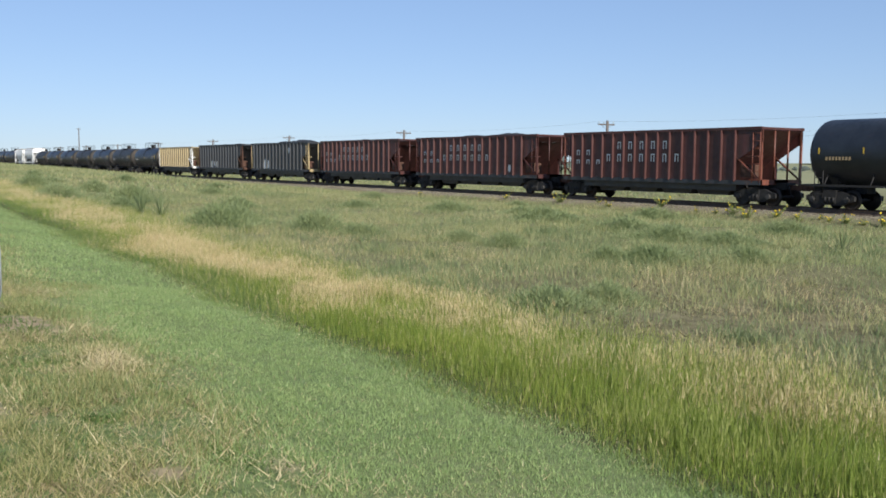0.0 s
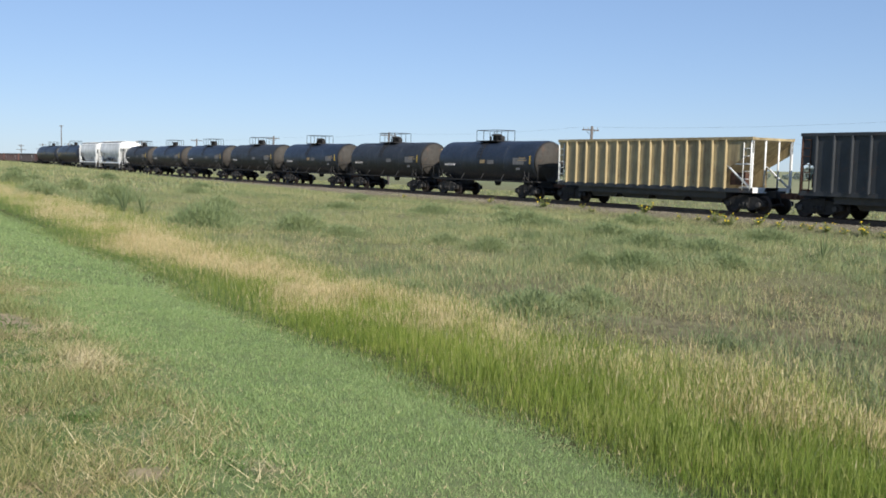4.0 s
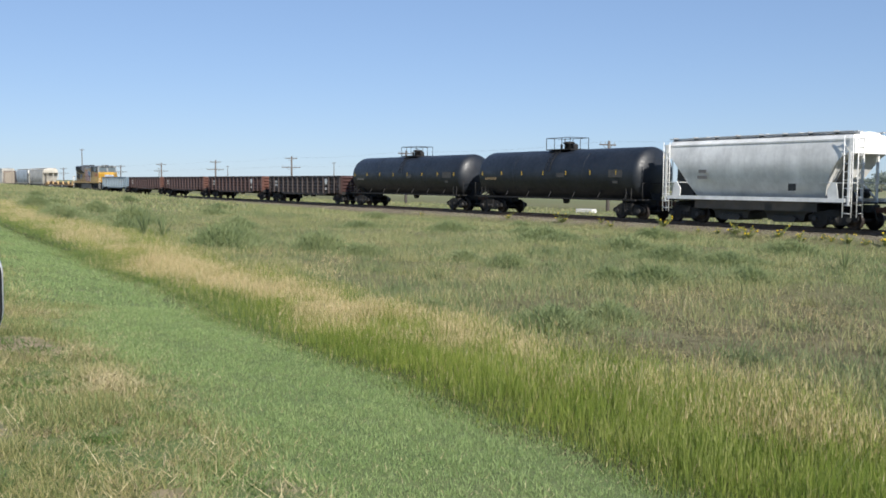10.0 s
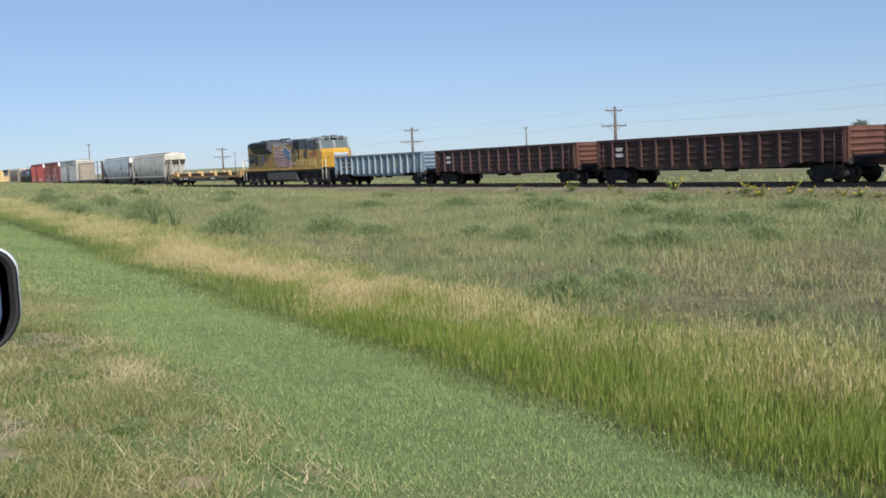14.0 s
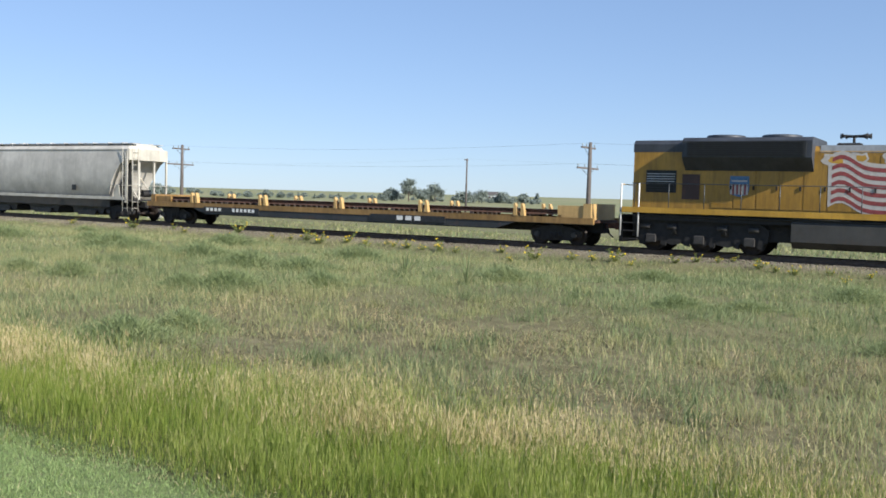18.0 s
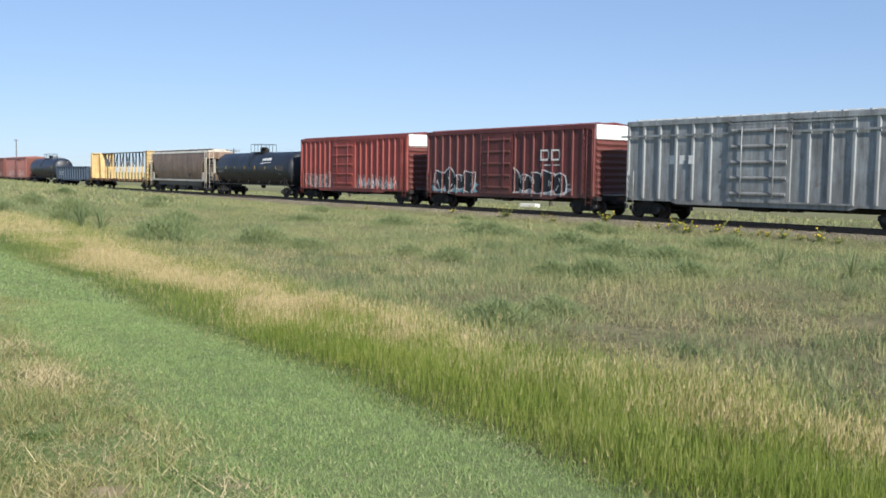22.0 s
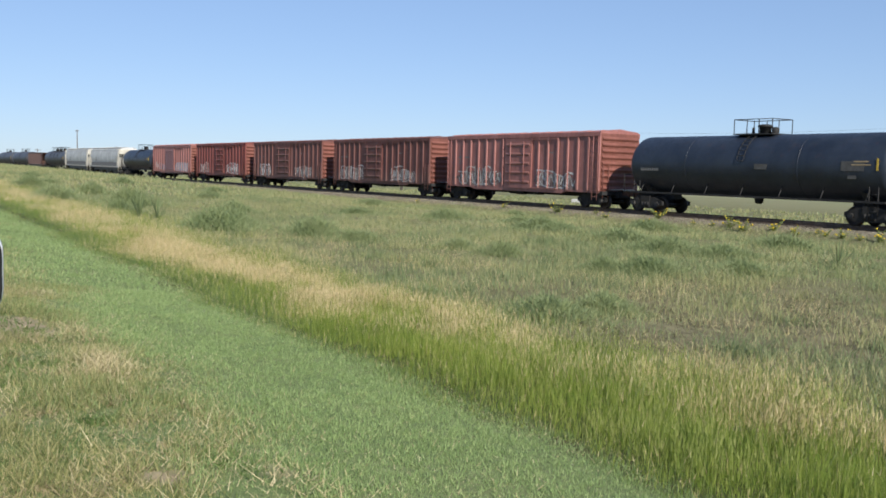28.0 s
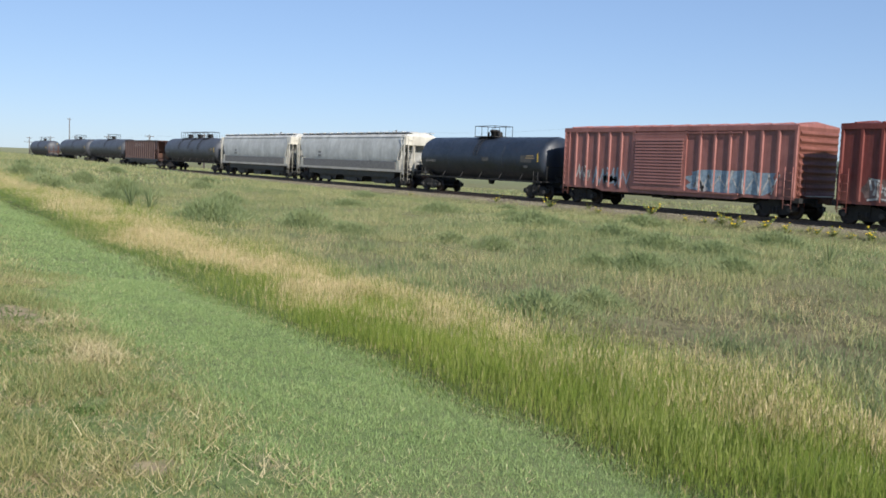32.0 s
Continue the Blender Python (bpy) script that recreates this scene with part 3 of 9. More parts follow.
# ---- tank cars
def tank_car(L, r, zc, mat, label, rng, dusty=None, strips=True, logo=None, platforms=(0.0,), cap=None, rail=True, bigend=0.62):
    car = wagon("tank_car", label, "tank car")
    gear(car, L, 2.1)
    hb = L / 2 - 0.85
    prof = sorted([(-hb + bigend * (1 - math.cos(i / 8 * math.pi / 2)), max(0.03, r * math.sin(i / 8 * math.pi / 2))) for i in range(9)])
    full = prof + [(hb * k / 4, r) for k in range(-2, 3)] + [(-x, q) for x, q in prof[::-1]]
    for k in (-0.45, 0.4):
        part("weld_band", Shape().lathe([(hb * k, r - 0.02), (hb * k, r + 0.008), (hb * k + 0.05, r + 0.008), (hb * k + 0.05, r - 0.02)], "x", (0, 0, zc), 40), mat, car)
    part("tank_shell", Shape().lathe(full, "x", (0, 0, zc), 40), mat, car)
    for s in (-1, 1):
        sad = Shape().extrude([(-1.2, zc - r * 0.72), (1.2, zc - r * 0.72), (0.75, 0.86), (-0.75, 0.86)], "x", s * (L / 2 - 2.3) - 0.18, s * (L / 2 - 2.3) + 0.18)
        part("saddle", sad, cap or STEEL_BLACK, car)
        stub = B(min(s * (L / 2 - 3.4), s * (L / 2 - 0.75)), max(s * (L / 2 - 3.4), s * (L / 2 - 0.75)), -0.3, 0.3, 0.72, 1.05)
        part("stub_sill", stub, STEEL_BLACK, car)
        v = Shape().extrude([(-0.95, zc - 0.15), (0.95, zc - 0.15), (0.25, 1.0), (-0.25, 1.0)], "x", s * (hb - bigend * 0.75), s * (hb - bigend * 0.3))
        part("head_brace", v, TANK_BROWN if dusty else cap or STEEL_BLACK, car)
        if dusty:
            cone = [(s * (hb + 0.004 - bigend * (1 - math.cos(k / 6 * 1.25))), max(0.03, (r + 0.006) * math.sin(k / 6 * 1.25))) for k in range(7)]
            part("dusty_head", Shape().lathe(cone, "x", (0, 0, zc), 40), TANK_BROWN, car, "brown dust on the tank head")
        g = Shape().box(min(s * (hb - 0.25), s * (hb + 0.15)), max(s * (hb - 0.25), s * (hb + 0.15)), -1.4, 1.4, 1.05, 1.11)
        for y in (-1.38, 0, 1.38):
            g.rod((s * (hb + 0.12), y, 1.1), (s * (hb + 0.12), y, 2.0 if y else 1.9), 0.022, 6)
        g.rod((s * (hb + 0.12), -1.38, 2.0), (s * (hb + 0.12), 1.38, 2.0), 0.022, 6)
        part("end_platform", g, STEEL_BLACK, car)
        ladder(car, s * (hb - 0.9), -1.42, 0.5, 1.2, STEEL_BLACK)
        if s > 0 or rail:
            part("end_placard", kept("end_placard", lambda: B(-0.004, 0.0, -0.32, 0.32, -0.12, 0.12)), MARK_TAN if dusty else YELLOW_TAPE, car, "small printed placard", at=(s * (hb - bigend * 0.28) + 0.0, 0.35, zc + r * 0.55))
    if rail:
        h = Shape()
        for y in (-1.46, 1.46):
            h.box(-hb + 0.3, hb - 0.3, y - 0.06, y + 0.06, 1.02, 1.11)
            x = -hb + 1.2
            while x < hb - 1:
                h.rod((x, y, 1.06), (x, y * 0.8, zc - r * 0.62), 0.03, 6)
                x += 2.2
        part("side_handrail", h, STEEL_BLACK, car)
    out = Shape().lathe([(0.72, 0.12), (0.78, 0.2), (0.95, 0.22), (zc - r + 0.05, 0.3)], "z", (0, 0, 0), 12)
    part("bottom_outlet", out, STEEL_BLACK, car)
    for px in platforms:
        deck = Shape().box(px - 1.15, px + 1.15, -0.75, 0.75, zc + r - 0.02, zc + r + 0.04)
        part("top_platform", deck, STEEL_BLACK, car)
        rl = Shape()
        for y in (-0.74, 0.74):
            for x in (-1.12, -0.35, 0.35, 1.12):
                rl.rod((px + x, y, zc + r), (px + x, y, zc + r + 0.72), 0.022, 6)
            rl.rod((px - 1.12, y, zc + r + 0.72), (px + 1.12, y, zc + r + 0.72), 0.022, 6)
        for x in (-1.12, 1.12):
            rl.rod((px + x, -0.74, zc + r + 0.72), (px + x, 0.74, zc + r + 0.72), 0.022, 6)
        part("platform_rail", rl, STEEL_BLACK, car)
        part("manway", Shape().lathe([(zc + r - 0.1, 0.28), (zc + r + 0.36, 0.28), (zc + r + 0.37, 0.36), (zc + r + 0.45, 0.36), (zc + r + 0.50, 0.2)], "z", (px + 0.15, 0, 0), 16), cap or STEEL_BLACK, car)
        part("valve_housing", Shape().lathe([(zc + r - 0.1, 0.17), (zc + r + 0.3, 0.17), (zc + r + 0.36, 0.08)], "z", (px + 0.75, 0, 0), 12), STEEL_BLACK, car)
        part("vent_pipe", Shape().rod((px - 0.55, 0, zc + r - 0.1), (px - 0.55, 0, zc + r + 0.35), 0.07, 8), STEEL_BLACK, car)
        side = Shape()
        for k in range(9):
            a = radians(8 + k * 9.5)
            y, z = -math.cos(a) * (r + 0.06), zc + math.sin(a) * (r + 0.06)
            side.rod((px - 0.2, y, z), (px + 0.2, y, z), 0.018, 6)
            if k:
                for dx in (-0.2, 0.2):
                    side.rod((px + dx, *last), (px + dx, y, z), 0.018, 6)
            last = (y, z)
        part("side_ladder", side, STEEL_BLACK, car)
    if strips:
        x = -hb + 0.9
        while x < hb - 0.7:
            part("reflective_strip", kept("reflective_strip", lambda: B(-0.025, 0.025, -0.012, 0.006, -0.13, 0.13)), YELLOW_TAPE, car, at=(x, -r - 0.002, zc + 0.08))
            x += 2.15
    else:
        part("reflective_strip", kept("end_strip", lambda: B(-0.04, 0.04, -0.012, 0.006, -0.26, 0.26)), YELLOW_TAPE, car, at=(hb - 0.75, -r - 0.002, zc + 0.1))
        marks(car, [(hb - 1.5, zc + 0.22, 0.7, 0.06), (hb - 1.5, zc + 0.08, 0.9, 0.05)], -r - 0.006, MARK_TAN, "stencil")
    word(car, -hb + 1.3, zc - 0.25, 8, 0.16, 0.10, 0.15, -r - 0.004, MARK_TAN if logo == "yellow" else FADED_WHITE if dusty else MARK_GREY)
    marks(car, [(hb - 1.9, zc + 0.02, 1.1, 0.42), (hb * 0.15, zc - 0.05, 0.7, 0.25), (hb - 1.9, zc - 0.45, 0.4, 0.15)], -r - 0.003, MARK_GREY if dusty else MARK_DIM, "data_panel")
    if logo == "orange":
        part("warning_panel", Shape().box(-0.1, 0.45, -0.004, 0.0, -0.12, 0.1), MARK_TAN, car, at=(-0.2, -r - 0.006, zc - 0.02))
    if logo == "white":
        lg = Shape()
        for i in range(9):
            lg.extrude([(i * 0.2, 0.0 + i * 0.01), (i * 0.2 + 0.15, 0.0 + i * 0.01), (i * 0.2 + 0.19, 0.3 + i * 0.01), (i * 0.2 + 0.04, 0.3 + i * 0.01)], "y", -0.006, 0)
        lg.extrude([(-0.2, -0.16), (1.95, -0.04), (1.9, -0.1), (0.0, -0.22)], "y", -0.006, 0)
        part("logo_panel", lg, WHITE_PAINT, car, "white plain-shape company logo", at=pose(hb * 0.30, -r * 0.905, zc + 0.62, -27, 0, 0))
    return car


# ---- open coal hoppers
def open_hopper(L, top, mat, endmat, label, rng, ribs=15, letters=None, splash=None):
    car = wagon("open_hopper_car", label, "hopper car")
    gear(car, L, 2.0)
    h, w = L / 2 - 1.3, 1.5
    cut = 1.5
    body = Shape()
    for y0, y1 in ((-w, -w + 0.06), (w - 0.06, w)):
        body.extrude([(-h, top), (h, top), (h, top - 0.62), (h - cut, 2.1), (h - cut, 1.15), (-h + 0.74, 1.15), (-h + 0.74, 2.05), (-h + 0.6, 2.35), (-h + 0.36, 2.45), (-h + 0.12, 2.3), (-h, 2.0)], "y", y0, y1)
    for s in (-1, 1):
        body.extrude([(s * h, top - 0.05), (s * (h - 0.07), top - 0.05), (s * (h - 3.1), 1.2), (s * (h - 3.0), 1.15)], "y", -w + 0.06, w - 0.06)
    part("body", body, mat, car)
    chord = Shape().box(-h - 0.02, h + 0.02, -w - 0.07, -w + 0.09, top - 0.02, top + 0.12).box(-h - 0.02, h + 0.02, w - 0.09, w + 0.07, top - 0.02, top + 0.12)
    for s in (-1, 1):
        chord.box(min(s * h, s * (h - 0.14)), max(s * h, s * (h - 0.14)), -w, w, top - 0.01, top + 0.1)
    part("top_chord", chord, mat, car)
    rx = [-h + 0.77 + (2 * h - cut - 0.8) * i / (ribs - 1) for i in range(ribs)]
    for x in rx:
        for sy in (-1, 1):
            part("rib", kept("rib|%.2f" % top, lambda: Shape().extrude([(-0.06, 0.0), (0.06, 0.0), (0.035, -0.11), (-0.035, -0.11)], "z", 1.15, top)), mat, car, at=pose(x, sy * w, 0, 0, 0, 0 if sy < 0 else 180))
    part("side_sill", Shape().box(-h, h, -w - 0.04, -w + 0.12, 1.0, 1.2).box(-h, h, w - 0.12, w + 0.04, 1.0, 1.2), BLACKISH, car)
    for i in range(4):
        x = (i - 1.5) * 2.45
        part("hopper_bay", kept("open_bay", lambda: Shape().extrude([(-1.22, 1.15), (1.22, 1.15), (1.1, 0.7), (0.9, 0.44), (-0.9, 0.44), (-1.1, 0.7)], "y", -0.8, 0.8)), BAY_SHADE_DARK, car, at=(x, 0, 0))
    # Box closing the gaps between bays; its dark colour includes the shade there.
    part("underframe", B(-h + 1.6, h - 1.6, -1.3, 1.3, 0.68, 1.1), BAY_SHADE_DARK, car)
    sill(car, L)
    for s in (-1, 1):
        post = Shape()
        for y in (-w + 0.04, w - 0.04):
            post.box(min(s * h, s * (h - 0.1)), max(s * h, s * (h - 0.1)), y - 0.05, y + 0.05, 1.05, top)
            if s > 0:
                post.rod((h - 0.05, y, 1.2), (h - cut, y, 2.3), 0.05, 6)
        post.box(min(s * h, s * (h - 0.08)), max(s * h, s * (h - 0.08)), -w, w, 1.0, 1.25)
        post.box(min(s * h, s * (h - cut)), max(s * h, s * (h - cut)), -0.5, 0.5, 1.05, 1.25)
        for y in (-0.5, 0.5):
            post.rod((s * (h - 0.06), y, 1.2), (s * (h - 0.06), y, top), 0.045, 6)
        part("end_frame", post, endmat, car)
        part("brake_box", B(min(s * (h - 0.5), s * (h - 1.35)), max(s * (h - 0.5), s * (h - 1.35)), -w + 0.15, -w + 0.75, 1.35, 1.95, cut=0.03), RUST_DARK, car)
        part("slope_step", B(min(s * (h - 0.3), s * (h - 1.5)), max(s * (h - 0.3), s * (h - 1.5)), -w + 0.1, -w + 0.5, 2.32, 2.38), endmat, car)
        ladder(car, s * (h - 0.28), -w - 0.03, 1.1, top - 1.25, endmat)
    mid = [(rx[i] + rx[i + 1]) / 2 for i in range(len(rx) - 1)]
    for row, idx, z in letters or ():
        for i in idx:
            part("lettering_bar", kept("lettering_bar|%.1f" % row, lambda: Shape().box(-0.13, -0.07, -0.004, 0, -row / 2.4, row / 2.4).box(0.07, 0.13, -0.004, 0, -row / 2.4, row / 2.4).box(-0.07, 0.07, -0.004, 0, row / 2.4 - 0.06, row / 2.4)), WHITE_PAINT, car, at=(mid[i] + 0.05, -w - 0.001, z))
    for i, z, ww, hh in splash or ():
        part("paint_patch", Shape().extrude(blob(rng, -ww / 2, ww / 2, -hh / 2, hh / 2, 12, 0.2), "y", -0.004, 0.0), WHITE_PAINT if hh > 0.4 else YELLOW_TAPE, car, "faded sprayed paint patch", at=(mid[i], -w - 0.001, z))
    return car


def coal_heap(L, top, rng):
    h, w, n, m = L / 2 - 1.6, 1.4, 40, 11
    peak, lean = rng.uniform(0.3, 1.0), rng.uniform(-0.3, 0.4)
    vs, fs = [], []
    for i in range(n):
        for j in range(m):
            u, v = i / (n - 1) * 2 - 1, j / (m - 1) * 2 - 1
            z = top - 0.32 + (0.38 + 0.36 * peak * max(0, 1 - ((u - lean) / 0.85) ** 2) ** 0.7 + 0.05 * math.sin(u * 9 + L)) * (1 - abs(v) ** 3) * (1 - abs(u) ** 6) + rng.uniform(-0.05, 0.05)
            vs.append((u * h, v * w, z))
    fs = [(i * m + j, (i + 1) * m + j, (i + 1) * m + j + 1, i * m + j + 1) for i in range(n - 1) for j in range(m - 1)]
    me = Shape().add(vs, fs, True).mesh("coal_load")
    me.materials.append(COAL)
    return tagged(new("coal_load", me), "black heaped coal load in an open hopper car", "coal")


# ---- covered hoppers
def covered_hopper(L, top, mat, cage, label, rng, bays=3, sillmat=None, bulge=0.10, splash=False, cutin=1.7, walkway=True, wordy=None, frame_mat=None, skirt=False):
    car = wagon("covered_hopper_car", label, "hopper car")
    gear(car, L, 2.1)
    h, w, z0, z1 = L / 2 - 0.92, 1.5, 1.32, top - 0.42
    levels, across = 14, 9
    vs, fs = [], []
    for k in range(levels + 1):
        u = k / levels
        z = z0 + (z1 - z0) * u
        e = h - 0.25 - cutin * max(0.0, 1 - u / 0.78) ** 0.62
        yy = w - (0.7 * max(0.0, 1 - u / 0.75) ** 2 if bays == 2 else 0.26 * max(0.0, 1 - u / 0.5) ** 2) - (bulge + 0.08) * max(0.0, (u - 0.55) / 0.45) ** 2
        loop = [(-e, -yy), (e, -yy), (e, yy), (-e, yy)]
        vs += [(p, q, z) for p, q in loop]
    for k in range(levels):
        for i in range(4):
            fs.append((4 * k + i, 4 * k + (i + 1) % 4, 4 * k + 4 + (i + 1) % 4, 4 * k + 4 + i))
    fs += [(3, 2, 1, 0)]
    body = Shape()
    for i in range(4):          # each side sheet smooth in itself, with a hard edge to the next
        sv, sf = [], []
        for k in range(levels + 1):
            sv += [vs[4 * k + i], vs[4 * k + (i + 1) % 4]]
        sf = [(2 * k, 2 * k + 1, 2 * k + 3, 2 * k + 2) for k in range(levels)]
        body.add(sv, sf, True)
    body.add(vs[:4], [(3, 2, 1, 0)])
    part("body", body, mat, car)
    ry = w - bulge - 0.08
    arch = [(-ry, z1), (-ry * 0.86, z1 + 0.2), (-ry * 0.55, z1 + 0.31), (0, z1 + 0.36), (ry * 0.55, z1 + 0.31), (ry * 0.86, z1 + 0.2), (ry, z1)]
    part("roof", Shape().extrude(arch, "x", -h + 0.22, h - 0.22), CAGE_CREAM if mat is HOPPER_BROWN else mat, car)
    part("roof_seam", Shape().box(-h + 0.2, h - 0.2, -ry - 0.05, -ry + 0.03, z1 - 0.05, z1 + 0.02).box(-h + 0.2, h - 0.2, ry - 0.03, ry + 0.05, z1 - 0.05, z1 + 0.02), CAGE_CREAM if mat is HOPPER_BROWN else mat, car)
    hatch = Shape()
    hatch.box(-h + 1.0, h - 1.0, -0.28, 0.28, z1 + 0.3, z1 + 0.44, cut=0.05)
    part("hatch_trough", hatch, GALV, car)
    for i in range(5):
        x = (i - 2) * (h - 1.4) / 2.2
        part("hatch_bar", kept("hatch_bar", lambda: B(-0.05, 0.05, -0.3, 0.3, 0, 0.02)), mat, car, at=(x, 0, z1 + 0.44))
    if walkway:
        rw = Shape()
        for y in (-0.95, 0.95):
            rw.box(-h + 0.05, h - 0.05, y - 0.2, y + 0.2, top - 0.10, top - 0.06)
            x = -h + 0.3
            while x < h:
                rw.box(x - 0.012, x + 0.012, y - 0.18, y + 0.18, z1 + 0.1, top)
                x += 1.35
        part("roof_walk", rw, GALV, car)
    part("side_sill", Shape().box(-h + 0.3, h - 0.3, -w - 0.04, -w + 0.1, 1.2, 1.38).box(-h + 0.3, h - 0.3, w - 0.1, w + 0.04, 1.2, 1.38), sillmat or mat, car)
    span = 2 * (h - 2.3)
    for i in range(bays):
        x = -span / 2 + span * (i + 0.5) / bays
        bw = span / bays / 2 - 0.05
        # Bay and gate colour carries the shade below the side sill.
        part("hopper_bay", kept("bay|%.2f" % bw, lambda: Shape().extrude([(-bw, 1.25), (bw, 1.25), (bw * 0.86, 0.74), (bw * 0.7, 0.6), (bw * 0.64, 0.3), (-bw * 0.64, 0.3), (-bw * 0.7, 0.6), (-bw * 0.86, 0.74)], "y", -0.75, 0.75)), BAY_SHADE_DARK, car, at=(x, 0, 0))
        part("outlet_gate", kept("outlet_gate|%.2f" % bw, lambda: Shape().extrude([(-bw * 0.36, 0.5), (bw * 0.36, 0.5), (bw * 0.45, 0.4), (bw * 0.36, 0.22), (-bw * 0.36, 0.22), (-bw * 0.45, 0.4)], "y", -0.9, 0.9)), BAY_SHADE_DARK, car, at=(x, 0, 0))
    sill(car, L)
    frame_mat = frame_mat or cage
    if skirt:
        for sy in (-1, 1):
            part("lower_skirt", B(-h + 1.3, h - 1.3, sy * w - 0.03, sy * w + 0.03, 1.38, 1.98), MARK_GREY, car, "dark grey lower side panel")
    # Box across the bays: part structure, part shade painted dark.
    part("underframe", B(-h + 1.9, h - 1.9, -1.2, 1.2, 0.74, 1.3), BAY_SHADE_DARK, car)
    for s in (-1, 1):
        e = s * (h - 0.2)
        cap = Shape().box(min(s * (h - 0.24), s * (h + 0.02)), max(s * (h - 0.24), s * (h + 0.02)), -w + 0.08, w - 0.08, z1 - 0.62, z1 + 0.06, cut=0.05)
        part("end_cap", cap, mat if cage is CAGE_CREAM and mat is HOPPER_BROWN else cage, car)
        f_ = Shape()
        for y in (-w + 0.02, -0.55, 0.55, w - 0.02):
            f_.box(min(e, e + s * 0.09), max(e, e + s * 0.09), y - 0.05, y + 0.05, 1.05, z1 - 0.55)
        part("end_deck", B(min(s * (h - 2.0), s * (h + 0.05)), max(s * (h - 2.0), s * (h + 0.05)), -w + 0.03, w - 0.03, 1.14, 1.22), STEEL_BLACK, car)
        for y in (-1, 1):
            f_.rod((s * (h - 0.1), y * 0.6, 1.25), (s * (h - 1.4), y * 0.6, 2.5), 0.05, 6)
        part("end_frame", f_, frame_mat, car)
        # Plate takes the same shade-darkened colour as the bays.
        part("shear_plate", Shape().extrude([(s * (h - 0.2 - cutin), 1.2), (s * (h - 0.12), 1.2), (s * (h - 0.35), 1.75), (s * (h - 0.5), z1 - 0.6)], "y", -0.9, -0.84), BAY_SHADE_DARK, car)
        part("corner_panel", Shape().extrude([(s * (h - 0.62), 1.3), (s * (h - 1.15), 1.3), (s * (h - 1.2), 1.75), (s * (h - 0.95), 2.1), (s * (h - 0.75), 2.05)], "y", -w - 0.015, -w + 0.03), frame_mat, car)
        ladder(car, s * (h - 0.2), -w - 0.02, 0.55, top - 0.8, frame_mat)
        ladder(car, s * (h + 0.06), -w + 0.5, 0.55, top - 0.9, frame_mat, 90)
        rl = Shape()
        for y in (-w + 0.05, w - 0.05):
            rl.rod((s * (h - 1.6), y, 2.05), (s * h, y, 2.05), 0.02, 6)
        rl.rod((s * h, -w + 0.05, 2.05), (s * h, w - 0.05, 2.05), 0.02, 6)
        part("platform_rail", rl, frame_mat, car)
        ap = Shape().rod((s * (h - 0.7), 0.1, 1.6), (s * (h - 0.7), 0.7, 1.6), 0.22, 12)
        part("air_reservoir", ap, STEEL_BLACK, car)
    marks(car, [(h * 0.45, 1.85, 0.42, 0.32)], -w - 0.004, TAG_BLACK, "data_panel")
    marks(car, [(-h * 0.52, 2.6, 0.5, 0.16), (-h * 0.52, 2.3, 0.62, 0.16)], -w - 0.006, MARK_GREY)
    if wordy:
        marks(car, [(h * wordy, 2.85, 0.9, 0.28), (h * wordy + 0.1, 2.5, 1.0, 0.12)], -w - 0.006, MARK_GREY, "lettering_bar")
    if splash:
        sprayed(car, [blob(rng, -h * 0.45, h * 0.25, 1.4, 1.95, 22, 0.15)], -w - 0.01, [], 0, TAG_BLUE, "graffiti_cloud")
        strokes(car, rng, -h * 0.45, h * 0.3, 1.42, 2.1, -w - 0.016, [], 0, 16, MARK_DIM)
    return car


